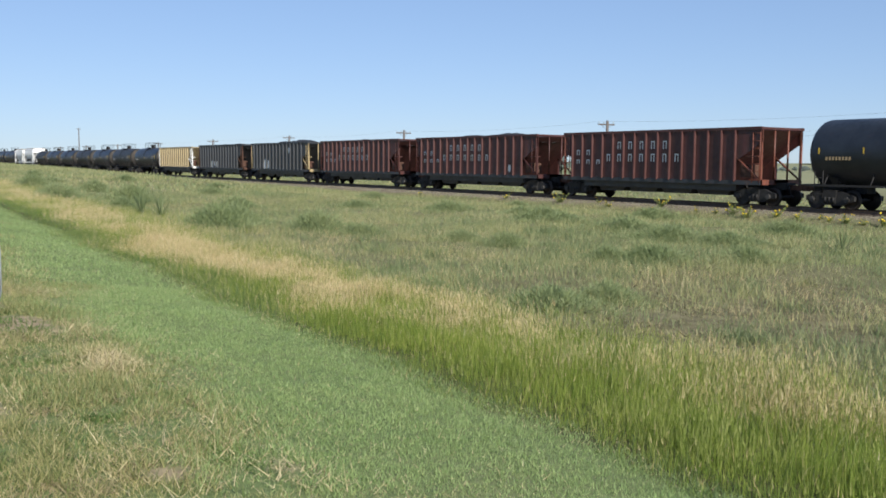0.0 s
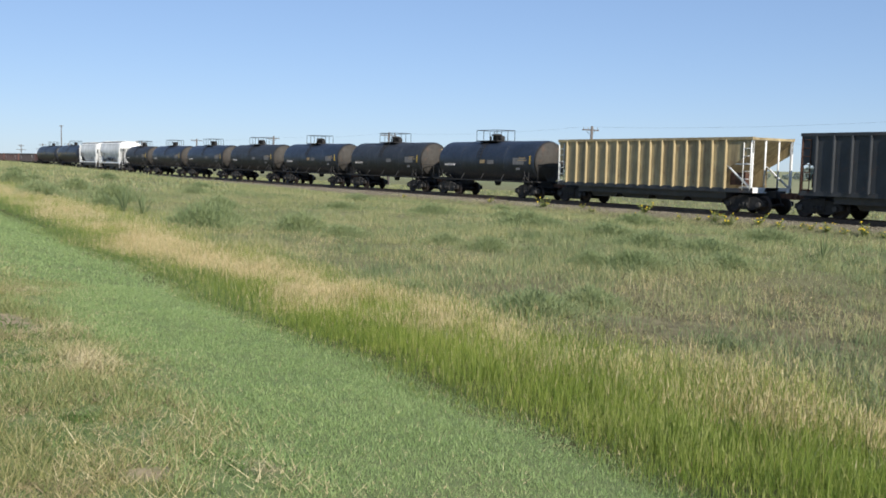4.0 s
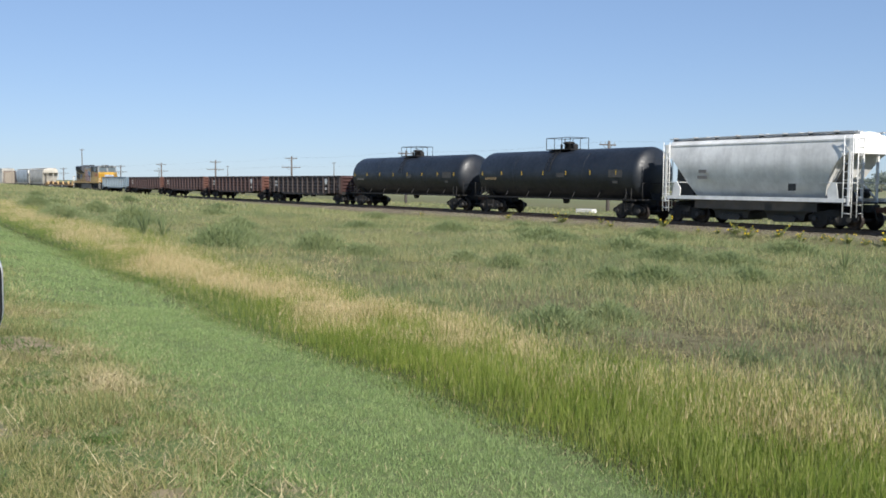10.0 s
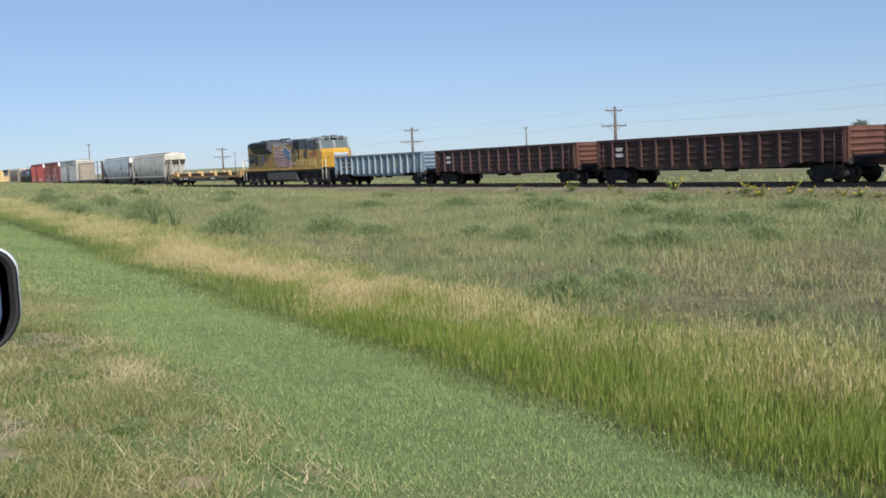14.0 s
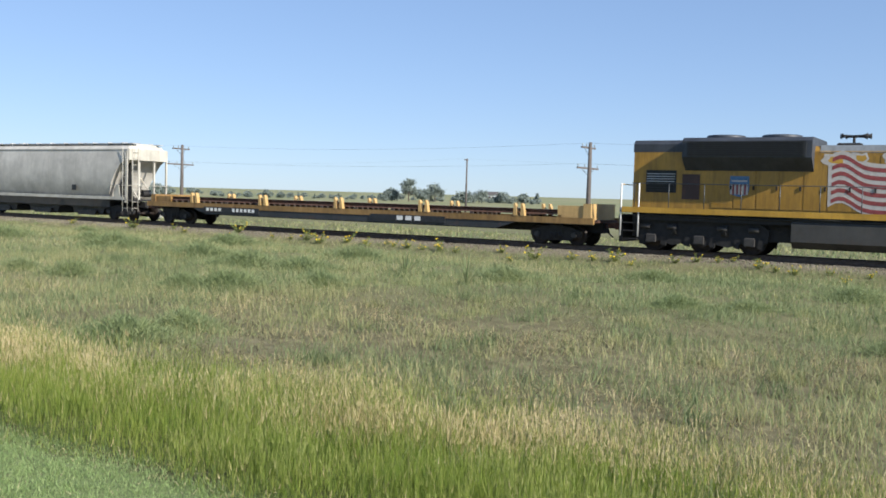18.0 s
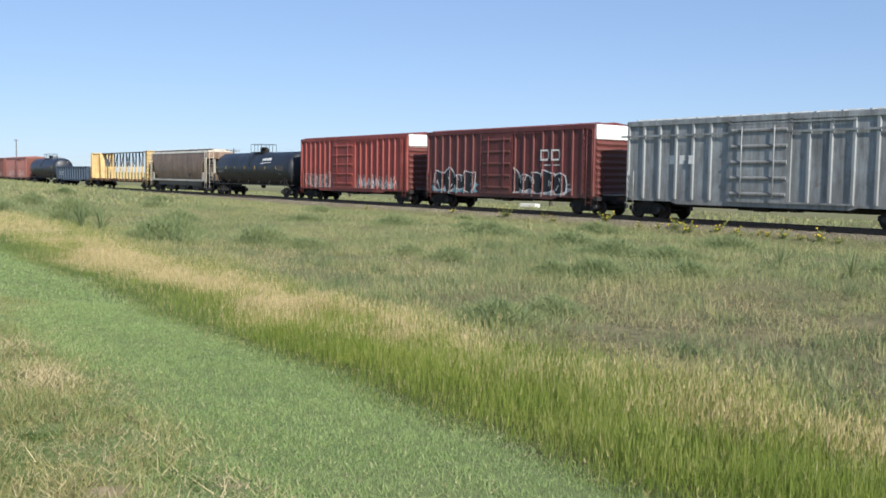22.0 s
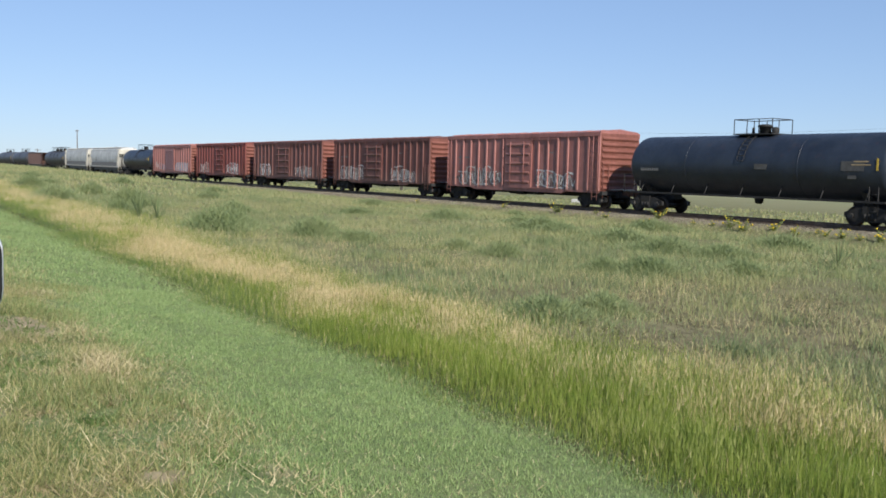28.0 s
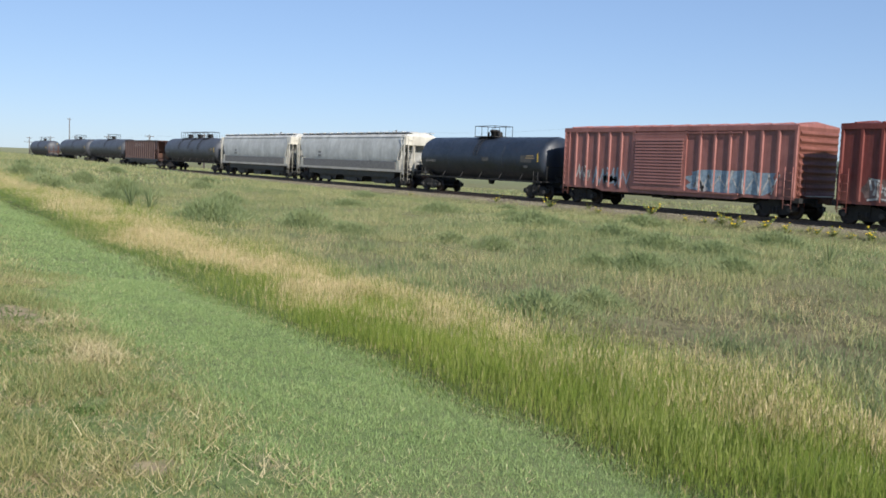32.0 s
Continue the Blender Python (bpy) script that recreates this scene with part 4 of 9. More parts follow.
# ---- gondolas
def gondola(L, top, mat, endmat, label, rng, ribs=13, shield=False, words=True, mural=False, floor=1.1, panelled=False):
    car = wagon("gondola_car", label, "gondola car")
    gear(car, L, 2.1)
    h, w = L / 2 - 1.0, 1.42
    b = Shape()
    for y0, y1 in ((-w, -w + 0.07), (w - 0.07, w)):
        b.extrude([(-h, top), (h, top), (h, 1.0), (h - 2.6, 1.0), (h - 3.3, 0.78), (-h + 3.3, 0.78), (-h + 2.6, 1.0), (-h, 1.0)], "y", y0, y1)
    b.box(-h, h, -w + 0.07, w - 0.07, floor - 0.1, floor)
    part("body", b, mat, car)
    part("top_chord", Shape().box(-h - 0.03, h + 0.03, -w - 0.1, -w + 0.1, top - 0.14, top).box(-h - 0.03, h + 0.03, w - 0.1, w + 0.1, top - 0.14, top), mat, car)
    rx = [-h + 0.08 + (2 * h - 0.16) * i / (ribs - 1) for i in range(ribs)]
    for x in rx:
        for sy in (-1, 1):
            part("rib", kept("gon_rib|%.2f" % top, lambda: Shape().extrude([(-0.08, 0.0), (0.08, 0.0), (0.05, -0.13), (-0.05, -0.13)], "z", 0.95, top - 0.12)), GON_RIB if mural else mat, car, at=pose(x, sy * w, 0, 0, 0, 0 if sy < 0 else 180))
    if panelled:
        pw = rx[1] - rx[0] - 0.26
        for i in range(ribs - 1):
            for j in range(4):
                part("pressed_rib", kept("pressed|%.2f" % pw, lambda: Shape().extrude([(0.0, -0.09), (-0.055, 0.0), (0.0, 0.09)], "x", -pw / 2, pw / 2)), mat, car, at=((rx[i] + rx[i + 1]) / 2, -w, 1.28 + j * 0.3))
    for s in (-1, 1):
        e = Shape().box(min(s * h, s * (h - 0.07)), max(s * h, s * (h - 0.07)), -w + 0.07, w - 0.07, 1.0, top)
        part("end_wall", e, endmat, car)
        for j in range(5):
            z = 1.15 + (top - 1.35) * j / 4
            part("end_corrugation", kept("gon_corr", lambda: Shape().extrude([(0.0, -0.1), (0.1, 0.0), (0.0, 0.1)], "y", -w + 0.12, w - 0.12)), endmat, car, at=pose(s * h, 0, z, 0, 0, 0 if s > 0 else 180))
        for sy in (-1, 1):
            part("corner_post", B(min(s * (h - 0.02), s * (h + 0.1)), max(s * (h - 0.02), s * (h + 0.1)), min(sy * (w - 0.12), sy * (w + 0.06)), max(sy * (w - 0.12), sy * (w + 0.06)), 0.95, top), endmat, car)
        ladder(car, s * (h - 0.32), -w - 0.14, 0.6, top - 0.85, mat)
        part("end_sill", B(min(s * (h - 0.1), s * (h + 0.12)), max(s * (h - 0.1), s * (h + 0.12)), -w, w, 0.85, 1.1), STEEL_BLACK, car)
    sill(car, L, 0.68, 1.0)
    for x in (-0.5, 1.2):
        part("brake_gear", kept("brake_gear", lambda: Shape().rod((-0.35, -0.9, 0.75), (0.35, -0.9, 0.75), 0.16, 10)), STEEL_BLACK, car, at=(x, 0, 0))
    mid = [(rx[i] + rx[i + 1]) / 2 for i in range(ribs - 1)]
    if words:
        for i in (1, 2) if not panelled else (1,):
            marks(car, [(mid[i], 1.95, 0.55, 0.2), (mid[i], 1.62, 0.6, 0.2)], -w - 0.06 if panelled else -w - 0.001, FADED_WHITE if panelled else WHITE_PAINT, "lettering_bar")
    if shield:
        sh = Shape().extrude([(-0.2, 0.24), (0.0, 0.28), (0.2, 0.24), (0.25, 0.0), (0.14, -0.2), (0.0, -0.27), (-0.14, -0.2), (-0.25, 0.0)], "y", -0.065, 0)
        part("shield_patch", sh, WHITE_PAINT, car, "faded white plain shield", at=(mid[-3], -w - 0.001, 1.95))
        marks(car, [(mid[-3], 1.35, 0.36, 0.22)], -w - 0.06, FADED_WHITE, "lettering_bar")
    if mural:
        for i in range(ribs - 1):
            daub = Shape()
            wide = 0.52 if i in (0, 13) else 0.36
            k = -wide
            while k < wide:
                sw = rng.uniform(0.07, 0.16)
                lo, hi = -0.5 * (1 - abs(k) * 0.7) + rng.uniform(-0.06, 0.12), 0.46 * (1 - abs(k) * 0.6) + rng.uniform(-0.14, 0.05)
                daub.extrude([(k, lo), (k + sw, lo + rng.uniform(-0.05, 0.05)), (k + sw, hi), (k + 0.02, hi + rng.uniform(-0.05, 0.05))], "y", -0.004, 0)
                k += sw - 0.004
            part("overpainted_patch", daub, TAG_BLUE, car, "pale overpainted graffiti patch", at=(mid[i], -w - 0.0005, 1.66))
            for colour in {9: (TAG_YELLOW,), 10: (TAG_YELLOW,), 11: (MURAL_RED,), 12: (TAG_FADED,)}.get(i, ()):
                for j in range(4):
                    px, pz, sw = rng.uniform(-0.28, 0.14), rng.uniform(-0.3, 0.2), rng.uniform(0.06, 0.14)
                    part("graffiti_stroke", Shape().extrude([(px, pz), (px + sw, pz - 0.03), (px + sw + 0.03, pz + rng.uniform(0.14, 0.3)), (px + 0.02, pz + 0.2)], "y", -0.003, 0), colour, car, at=(mid[i], -w - 0.005 - 0.0035 * j, 1.66))
        for i in (1, 2):
            part("stencil_panel", Shape().box(-0.38, 0.38, -0.008, 0, -0.40, 0.42), TAG_BLACK, car, at=(mid[i], -w - 0.001, 1.72))
            marks(car, [(mid[i] - 0.12, 1.92, 0.2, 0.2), (mid[i] + 0.16, 1.92, 0.2, 0.2), (mid[i] - 0.12, 1.56, 0.2, 0.2), (mid[i] + 0.16, 1.56, 0.2, 0.2)], -w - 0.0095, TAG_FADED, "lettering_bar")
        part("rust_stain", Shape().extrude(blob(rng, -0.5, 0.5, -0.16, 0.16, 10, 0.2), "y", -0.004, 0), GON_END, car, at=(-h + 0.55, -w - 0.006, 1.15))
    return car


# ---- boxcars
def boxcar(L, top, mat, endmat, label, rng, doors=((-0.05, 1.6),), pitch=0.95, roof=None, endband=None, bottom=0.78, overlap=1.2, letters=(), ridges=0):
    """doors: middle and half width of each door; returns the car, its ribs and the side's y."""
    car = wagon("boxcar", label, "boxcar")
    gear(car, L, 2.25)
    h, w = L / 2 - overlap, 1.46
    eave = top - 0.22
    part("body", Shape().box(-h, h, -w, w, 1.0, eave), mat, car)
    part("side_sill", Shape().extrude([(-h, 1.02), (h, 1.02), (h, 0.9), (h - 2.9, 0.9), (h - 3.3, bottom), (-h + 3.3, bottom), (-h + 2.9, 0.9), (-h, 0.9)], "y", -w - 0.03, -w + 0.06).extrude([(-h, 1.02), (h, 1.02), (h, 0.9), (-h, 0.9)], "y", w - 0.06, w + 0.03), mat, car)
    part("roof", Shape().extrude([(-w - 0.05, eave), (-w - 0.05, eave + 0.08), (0, top), (w + 0.05, eave + 0.08), (w + 0.05, eave)], "x", -h - 0.02, h + 0.02), roof or GALV, car)
    part("eave_rail", Shape().box(-h - 0.02, h + 0.02, -w - 0.08, -w - 0.005, eave - 0.16, eave + 0.05).box(-h - 0.02, h + 0.02, w + 0.005, w + 0.08, eave - 0.16, eave + 0.05), mat, car)
    x = -h + 0.6
    while x < h:
        part("roof_ridge", kept("roof_ridge|%.2f" % top, lambda: Shape().extrude([(-w, eave + 0.09), (0, top + 0.01), (w, eave + 0.09), (w, eave + 0.14), (0, top + 0.06), (-w, eave + 0.14)], "x", -0.05, 0.05)), roof or GALV, car, at=(x, 0, 0))
        x += 1.25
    ribs = []
    n = int(round(2 * h / pitch))
    for i in range(n + 1):
        rxx = -h + 0.07 + (2 * h - 0.14) * i / n
        if any(abs(rxx - c) < d + 0.12 for c, d in doors):
            continue
        ribs.append((rxx - 0.06, rxx + 0.06))
        for sy in (-1, 1):
            part("rib", kept("box_rib|%.2f" % eave, lambda: Shape().extrude([(-0.09, 0.0), (0.09, 0.0), (0.06, -0.075), (-0.06, -0.075)], "z", 1.02, eave - 0.14)), mat, car, at=pose(rxx, sy * w, 0, 0, 0, 0 if sy < 0 else 180))
    for c, d in doors:
        dz0, dz1 = 1.06, eave - 0.3
        door = part("door", Shape().box(c - d, c + d, -w - 0.09, -w - 0.005, dz0, dz1), mat, car)
        m = ridges or (5 if d > 1.1 else 6)
        for j in range(m):
            z = dz0 + 0.3 + (dz1 - dz0 - 0.6) * j / (m - 1)
            part("door_ridge", kept("door_ridge|%.2f|%d" % (d, m), lambda: Shape().extrude([(0.0, -0.1), (-0.06, -0.03), (-0.06, 0.03), (0.0, 0.1)] if m < 9 else [(0.0, -0.06), (-0.05, -0.05), (-0.02, 0.05), (0.0, 0.06)], "x", -d + 0.08, d - 0.08)), mat, door, at=(c, -w - 0.09, z))
        for px in (-0.55, 0.55) if m < 9 else ():
            part("lock_rod", kept("lock_rod|%.2f" % top, lambda: Shape().rod((0, 0, dz0 + 0.1), (0, 0, dz1 - 0.1), 0.025, 6)), mat, door, at=(c + px * d, -w - 0.17, 0))
        part("lower_door_track", B(c - d, min(h - 0.3, c + 3 * d), -w - 0.11, -w - 0.04, 0.98, 1.06), mat, car)
        part("upper_door_track", B(c - d, min(h - 0.3, c + 3 * d), -w - 0.1, -w - 0.07, dz1, dz1 + 0.08), mat, car)
        for px in (c - d - 0.1, c + d):
            part("door_post", B(px, px + 0.1, -w - 0.08, -w + 0.005, 1.0, eave - 0.1), mat, car)
    for s in (-1, 1):
        ew = part("end_wall", Shape().box(min(s * h, s * (h + 0.03)), max(s * h, s * (h + 0.03)), -w, w, 0.95, eave), endmat, car)
        m = int((eave - 1.2) / 0.33)
        for j in range(m):
            z = 1.15 + (eave - 1.45) * j / (m - 1)
            mt = endband if endband and z > eave - 0.85 else endmat
            part("end_corrugation", kept("box_corr", lambda: Shape().extrude([(0.0, -0.13), (0.09, -0.02), (0.09, 0.02), (0.0, 0.13)], "y", -w + 0.08, w - 0.08)), mt, ew, at=pose(s * (h + 0.03), 0, z, 0, 0, 0 if s > 0 else 180))
        if endband:
            part("end_band", Shape().box(min(s * (h + 0.03), s * (h + 0.14)), max(s * (h + 0.03), s * (h + 0.14)), -w + 0.02, w - 0.02, eave - 0.72, eave + 0.05), endband, ew, "white upper end panel")
        ladder(car, s * (h - 0.3), -w - 0.1, 0.5, 1.9 if rng.random() < 0.6 else top - 0.9, mat)
        ladder(car, s * (h + 0.14), -w + 0.35, 0.6, 1.9, endmat, 90)
        part("end_sill", B(min(s * (h - 0.1), s * (h + 0.25)), max(s * (h - 0.1), s * (h + 0.25)), -w, w, 0.78, 1.0), STEEL_BLACK, car)
        part("crossover_step", B(min(s * (h + 0.08), s * (h + 0.45)), max(s * (h + 0.08), s * (h + 0.45)), -0.9, 0.9, 1.08, 1.12), GALV, car)
    sill(car, L, 0.62, 1.0)
    part("brake_rigging", Shape().rod((-1.4, -0.8, 0.62), (1.2, -0.8, 0.62), 0.04, 6).rod((-0.4, -0.95, 0.72), (0.4, -0.95, 0.72), 0.17, 10).box(1.5, 1.9, -1.1, -0.6, 0.6, 0.95), STEEL_BLACK, car)
    for x_, z_, ww, hh, mm in letters:
        if not any(a - ww / 2 - 0.02 < x_ < b + ww / 2 + 0.02 for a, b in ribs) or ww > 0.9:
            marks(car, [(x_, z_, ww, hh)], -w - 0.002, mm, "lettering_bar")
        else:
            marks(car, [(x_, z_, ww, hh)], -w - 0.082, mm, "lettering_bar")
    return car, ribs, -w - 0.001


# ---- flat cars
def stake_flat(L, label, rng):
    car = wagon("flat_car", label, "flat car")
    gear(car, L, 2.6)
    h, w = L / 2 - 0.75, 1.42
    part("deck", B(-h, h, -w, w, 1.0, 1.12), RUST_DARK, car)
    for sy in (-1, 1):
        y = sy * w
        part("side_sill", Shape().extrude([(-h, 1.2), (h, 1.2), (h, 0.92), (h - 3.6, 0.92), (h - 4.6, 0.62), (-h + 4.6, 0.62), (-h + 3.6, 0.92), (-h, 0.92)], "y", y - 0.05, y + 0.05), BLACKISH, car)
        part("sill_band", B(-h - 0.02, h + 0.02, y - 0.08, y + 0.08, 0.94, 1.2), FLAT_YELLOW, car)
    sill(car, L, 0.55, 1.0)
    for i in range(6):
        y = -1.1 + i * 0.44
        part("steel_bar", kept("steel_bar|%.1f" % L, lambda: Shape().extrude([(-0.16, 0), (0.16, 0), (0.05, 0.06), (0.05, 0.16), (0.1, 0.2), (-0.1, 0.2), (-0.05, 0.16), (-0.05, 0.06)], "x", -h + 1.2, h - 1.6)), RUST_DARK, car, "long dark steel bar of the load", at=(0, y, 1.3))
    for x in [-h + 1.6 + (2 * h - 3.2) * i / 11 for i in range(12)]:
        part("bearer", kept("bearer", lambda: B(-0.09, 0.09, -1.3, 1.3, 1.12, 1.3)), TIE_WOOD, car, at=(x, 0, 0))
    for i in range(5):
        x = -h + 1.0 + (2 * h - 4.2) * (i + 0.55) / 4.6
        for sy in (-1, 1):
            for dx in (-0.19, 0.16):
                part("stake", kept("stake", lambda: Shape().extrude([(-0.07, 1.2), (0.11, 1.2), (0.05, 1.6), (-0.01, 1.74), (-0.07, 1.74)], "y", -0.12, 0.08)), STAKE_TAN, car, at=(x + dx, sy * (w - 0.02), 0))
    for s, a in ((1, 1.7), (-1, 1.5)):
        part("end_stop", Shape().box(min(s * (h - 0.15), s * (h - 0.5)), max(s * (h - 0.15), s * (h - 0.5)), -1.35, 1.35, 1.12, a + 0.1).box(min(s * (h - 0.5), s * (h - 1.7)), max(s * (h - 0.5), s * (h - 1.7)), -1.3, -1.1, 1.12, a).box(min(s * (h - 0.5), s * (h - 1.7)), max(s * (h - 0.5), s * (h - 1.7)), 1.1, 1.3, 1.12, a), FLAT_YELLOW if s < 0 else STAKE_TAN, car)
    part("name_board", B(-2.2, 2.0, -w - 0.1, -w - 0.05, 0.72, 1.02), TAG_BLACK, car, "black board with white lettering", at=(h * 0.32, 0, 0))
    word(car, h * 0.32 - 0.5, 0.88, 3, 0.5, 0.34, 0.2, -w - 0.102, WHITE_PAINT)
    part("name_board", B(-2.0, 2.0, -w - 0.1, -w - 0.05, 0.72, 1.02), TAG_BLACK, car, "black board with white lettering", at=(-h * 0.52, 0, 0))
    word(car, -h * 0.52 - 1.7, 0.88, 4, 0.3, 0.2, 0.17, -w - 0.102, WHITE_PAINT)
    word(car, -h * 0.52 + 0.2, 0.88, 6, 0.28, 0.18, 0.17, -w - 0.102, WHITE_PAINT)
    return car


def bulkhead_flat(L, top, label, rng):
    car = wagon("bulkhead_flat_car", label, "flat car")
    gear(car, L, 2.6)
    h, w = L / 2 - 0.75, 1.42
    for i in range(24):
        x0 = -h + 2 * h * i / 24
        part("deck_plank", kept("deck_plank|%.2f" % L, lambda: B(0.01, 2 * h / 24 - 0.01, -w, w, 1.05, 1.12)), WOOD_GREY, car, at=(x0, 0, 0))
    for sy in (-1, 1):
        part("side_sill", Shape().extrude([(-h, 1.1), (h, 1.1), (h, 0.8), (h - 3.4, 0.8), (h - 4.2, 0.52), (-h + 4.2, 0.52), (-h + 3.4, 0.8), (-h, 0.8)], "y", sy * w - 0.05, sy * w + 0.05), STEEL_BLACK, car)
    x = -h + 1.5
    while x < h - 1.4:
        part("stake_pocket", kept("stake_pocket", lambda: B(-0.1, 0.1, -0.06, 0.06, 0.8, 1.02)), BLACKISH, car, at=(x, -w - 0.06, 0))
        x += 1.2
    sill(car, L, 0.5, 1.0)
    for s in (-1, 1):
        wall = part("bulkhead", Shape().box(min(s * (h - 0.12), s * (h - 0.3)), max(s * (h - 0.12), s * (h - 0.3)), -w, -w + 0.16, 1.0, top).box(min(s * (h - 0.12), s * (h - 0.3)), max(s * (h - 0.12), s * (h - 0.3)), w - 0.16, w, 1.0, top).box(min(s * (h - 0.12), s * (h - 0.3)), max(s * (h - 0.12), s * (h - 0.3)), -w + 0.16, w - 0.16, top - 0.18, top), RUST_DARK, car)
        n = 11
        for j in range(n):
            hh = (top - 1.3) / n
            part("plank", kept("bulk_plank|%.2f" % top, lambda: B(-0.05, 0.05, -w + 0.03, w - 0.03, 0.012, hh - 0.012)), WOOD_GREY, wall, at=(s * (h - 0.36), 0, 1.12 + j * hh))
        st = Shape()
        for y in (-1.2, -0.4, 0.4, 1.2):
            st.extrude([(s * (h - 0.12), 1.05), (s * (h + 0.5), 1.05), (s * (h + 0.15), 2.6), (s * (h - 0.02), top - 0.1), (s * (h - 0.12), top - 0.1)], "y", y - 0.05, y + 0.05)
        part("brace", st, RUST_DARK, car)
        ladder(car, s * (h + 0.1), -w - 0.02, 0.6, top - 1.0, BEAM_SOOT)
    return car


def centerbeam(L, top, label, rng):
    car = wagon("centerbeam_flat_car", label, "flat car")
    gear(car, L, 2.6)
    h, w = L / 2 - 0.8, 1.42
    part("deck", Shape().extrude([(-w, 1.2), (w, 1.2), (w, 1.1), (0.4, 1.02), (-0.4, 1.02), (-w, 1.1)], "x", -h, h), DECK_GRIME, car)
    for sy in (-1, 1):
        part("side_sill", B(-h, h, sy * w - 0.06, sy * w + 0.06, 1.06, 1.21), DECK_GRIME, car)
        x = -h + 0.6
        while x < h - 0.3:
            part("stake_pocket", kept("beam_pocket", lambda: Shape().box(-0.16, 0.16, -0.05, 0.05, 0.98, 1.25)), FLAT_YELLOW if rng.random() < 0.45 else RUST_DARK, car, at=(x, sy * (w + 0.07), 0))
            x += rng.uniform(0.75, 1.2)
    sill(car, L, 0.82, 1.02, 0.25, BLACKISH)
    bx = h - 0.75
    beam = part("top_beam", B(-bx, bx, -0.2, 0.2, top - 0.11, top - 0.03), BEAM_SOOT, car)
    part("beam_cap", B(-bx, bx, -0.22, 0.22, top - 0.03, top), OCHRE, beam)
    posts = [-bx + 1.05 + (2 * bx - 2.1) * i / 15 for i in range(16)]
    zsw = 2.75
    for x in posts:
        lo = part("post", kept("beam_post", lambda: Shape().extrude([(-0.15, 1.2), (0.15, 1.2), (0.055, zsw), (-0.055, zsw)], "y", -0.09, 0.09)), BEAM_YELLOW, car, at=(x, 0, 0))
        part("post_gusset", kept("beam_gusset", lambda: Shape().extrude([(-0.07, zsw - 0.5), (0.07, zsw - 0.5), (0.045, zsw + 0.28), (-0.02, zsw + 0.4), (-0.045, zsw + 0.1)], "y", -0.10, 0.10)), BEAM_YELLOW, lo)
        part("upper_post", kept("beam_upper|%.2f" % top, lambda: B(-0.055, 0.055, -0.08, 0.08, zsw, top - 0.13)), BEAM_SOOT, lo)
    for i in range(1, 15, 2):
        for a, b in {7: ((7, 8), (8, 7))}.get(i, ((i, i + 1),) if i < 7 else ((i + 1, i),)):
            foot, head = Vector((posts[a], 0, 2.25)), Vector((posts[b], 0, top - 0.15))
            brace = part("diagonal", Shape().rod(tuple(foot.lerp(head, 0.22)), tuple(head), 0.055, 8), BEAM_SOOT, car)
            part("diagonal_foot", Shape().rod(tuple(foot), tuple(foot.lerp(head, 0.23)), 0.062, 8), BEAM_YELLOW, brace)
    for s in (-1, 1):
        e = s * (h - 0.12)
        part("bulkhead", Shape().extrude([(-w, 1.1), (w, 1.1), (w, top - 0.05), (-w, top - 0.05)], "x", e, e - s * 0.12).extrude([(e - s * 0.12, 1.2), (e - s * 1.35, 1.2), (e - s * 0.75, top - 0.15), (e - s * 0.12, top - 0.15)], "y", -0.5, 0.5), BEAM_YELLOW, car)
        part("bulkhead_flange", Shape().box(min(e, e - s * 0.3), max(e, e - s * 0.3), -w - 0.03, -w + 0.1, 1.1, top).box(min(e, e - s * 0.3), max(e, e - s * 0.3), w - 0.1, w + 0.03, 1.1, top).box(min(e, e - s * 0.3), max(e, e - s * 0.3), -w, w, top - 0.1, top + 0.02), BEAM_YELLOW, car)
        for j in range(7):
            part("bulkhead_rib", kept("bulk_rib", lambda: Shape().box(-0.06, 0.06, -w + 0.1, w - 0.1, -0.05, 0.05)), BEAM_YELLOW, car, at=(e + s * 0.06, 0, 1.4 + j * (top - 1.8) / 6))
        ladder(car, e + s * 0.15, -w - 0.02, 0.6, top - 0.9, BEAM_YELLOW)
    x = -h + 0.8
    while x < h:
        part("winch", kept("winch", lambda: Shape().rod((0, -0.08, 0.98), (0, 0.02, 0.98), 0.09, 8)), RUST_DARK, car, at=(x, -w - 0.06, 0))
        x += 1.15
    return car


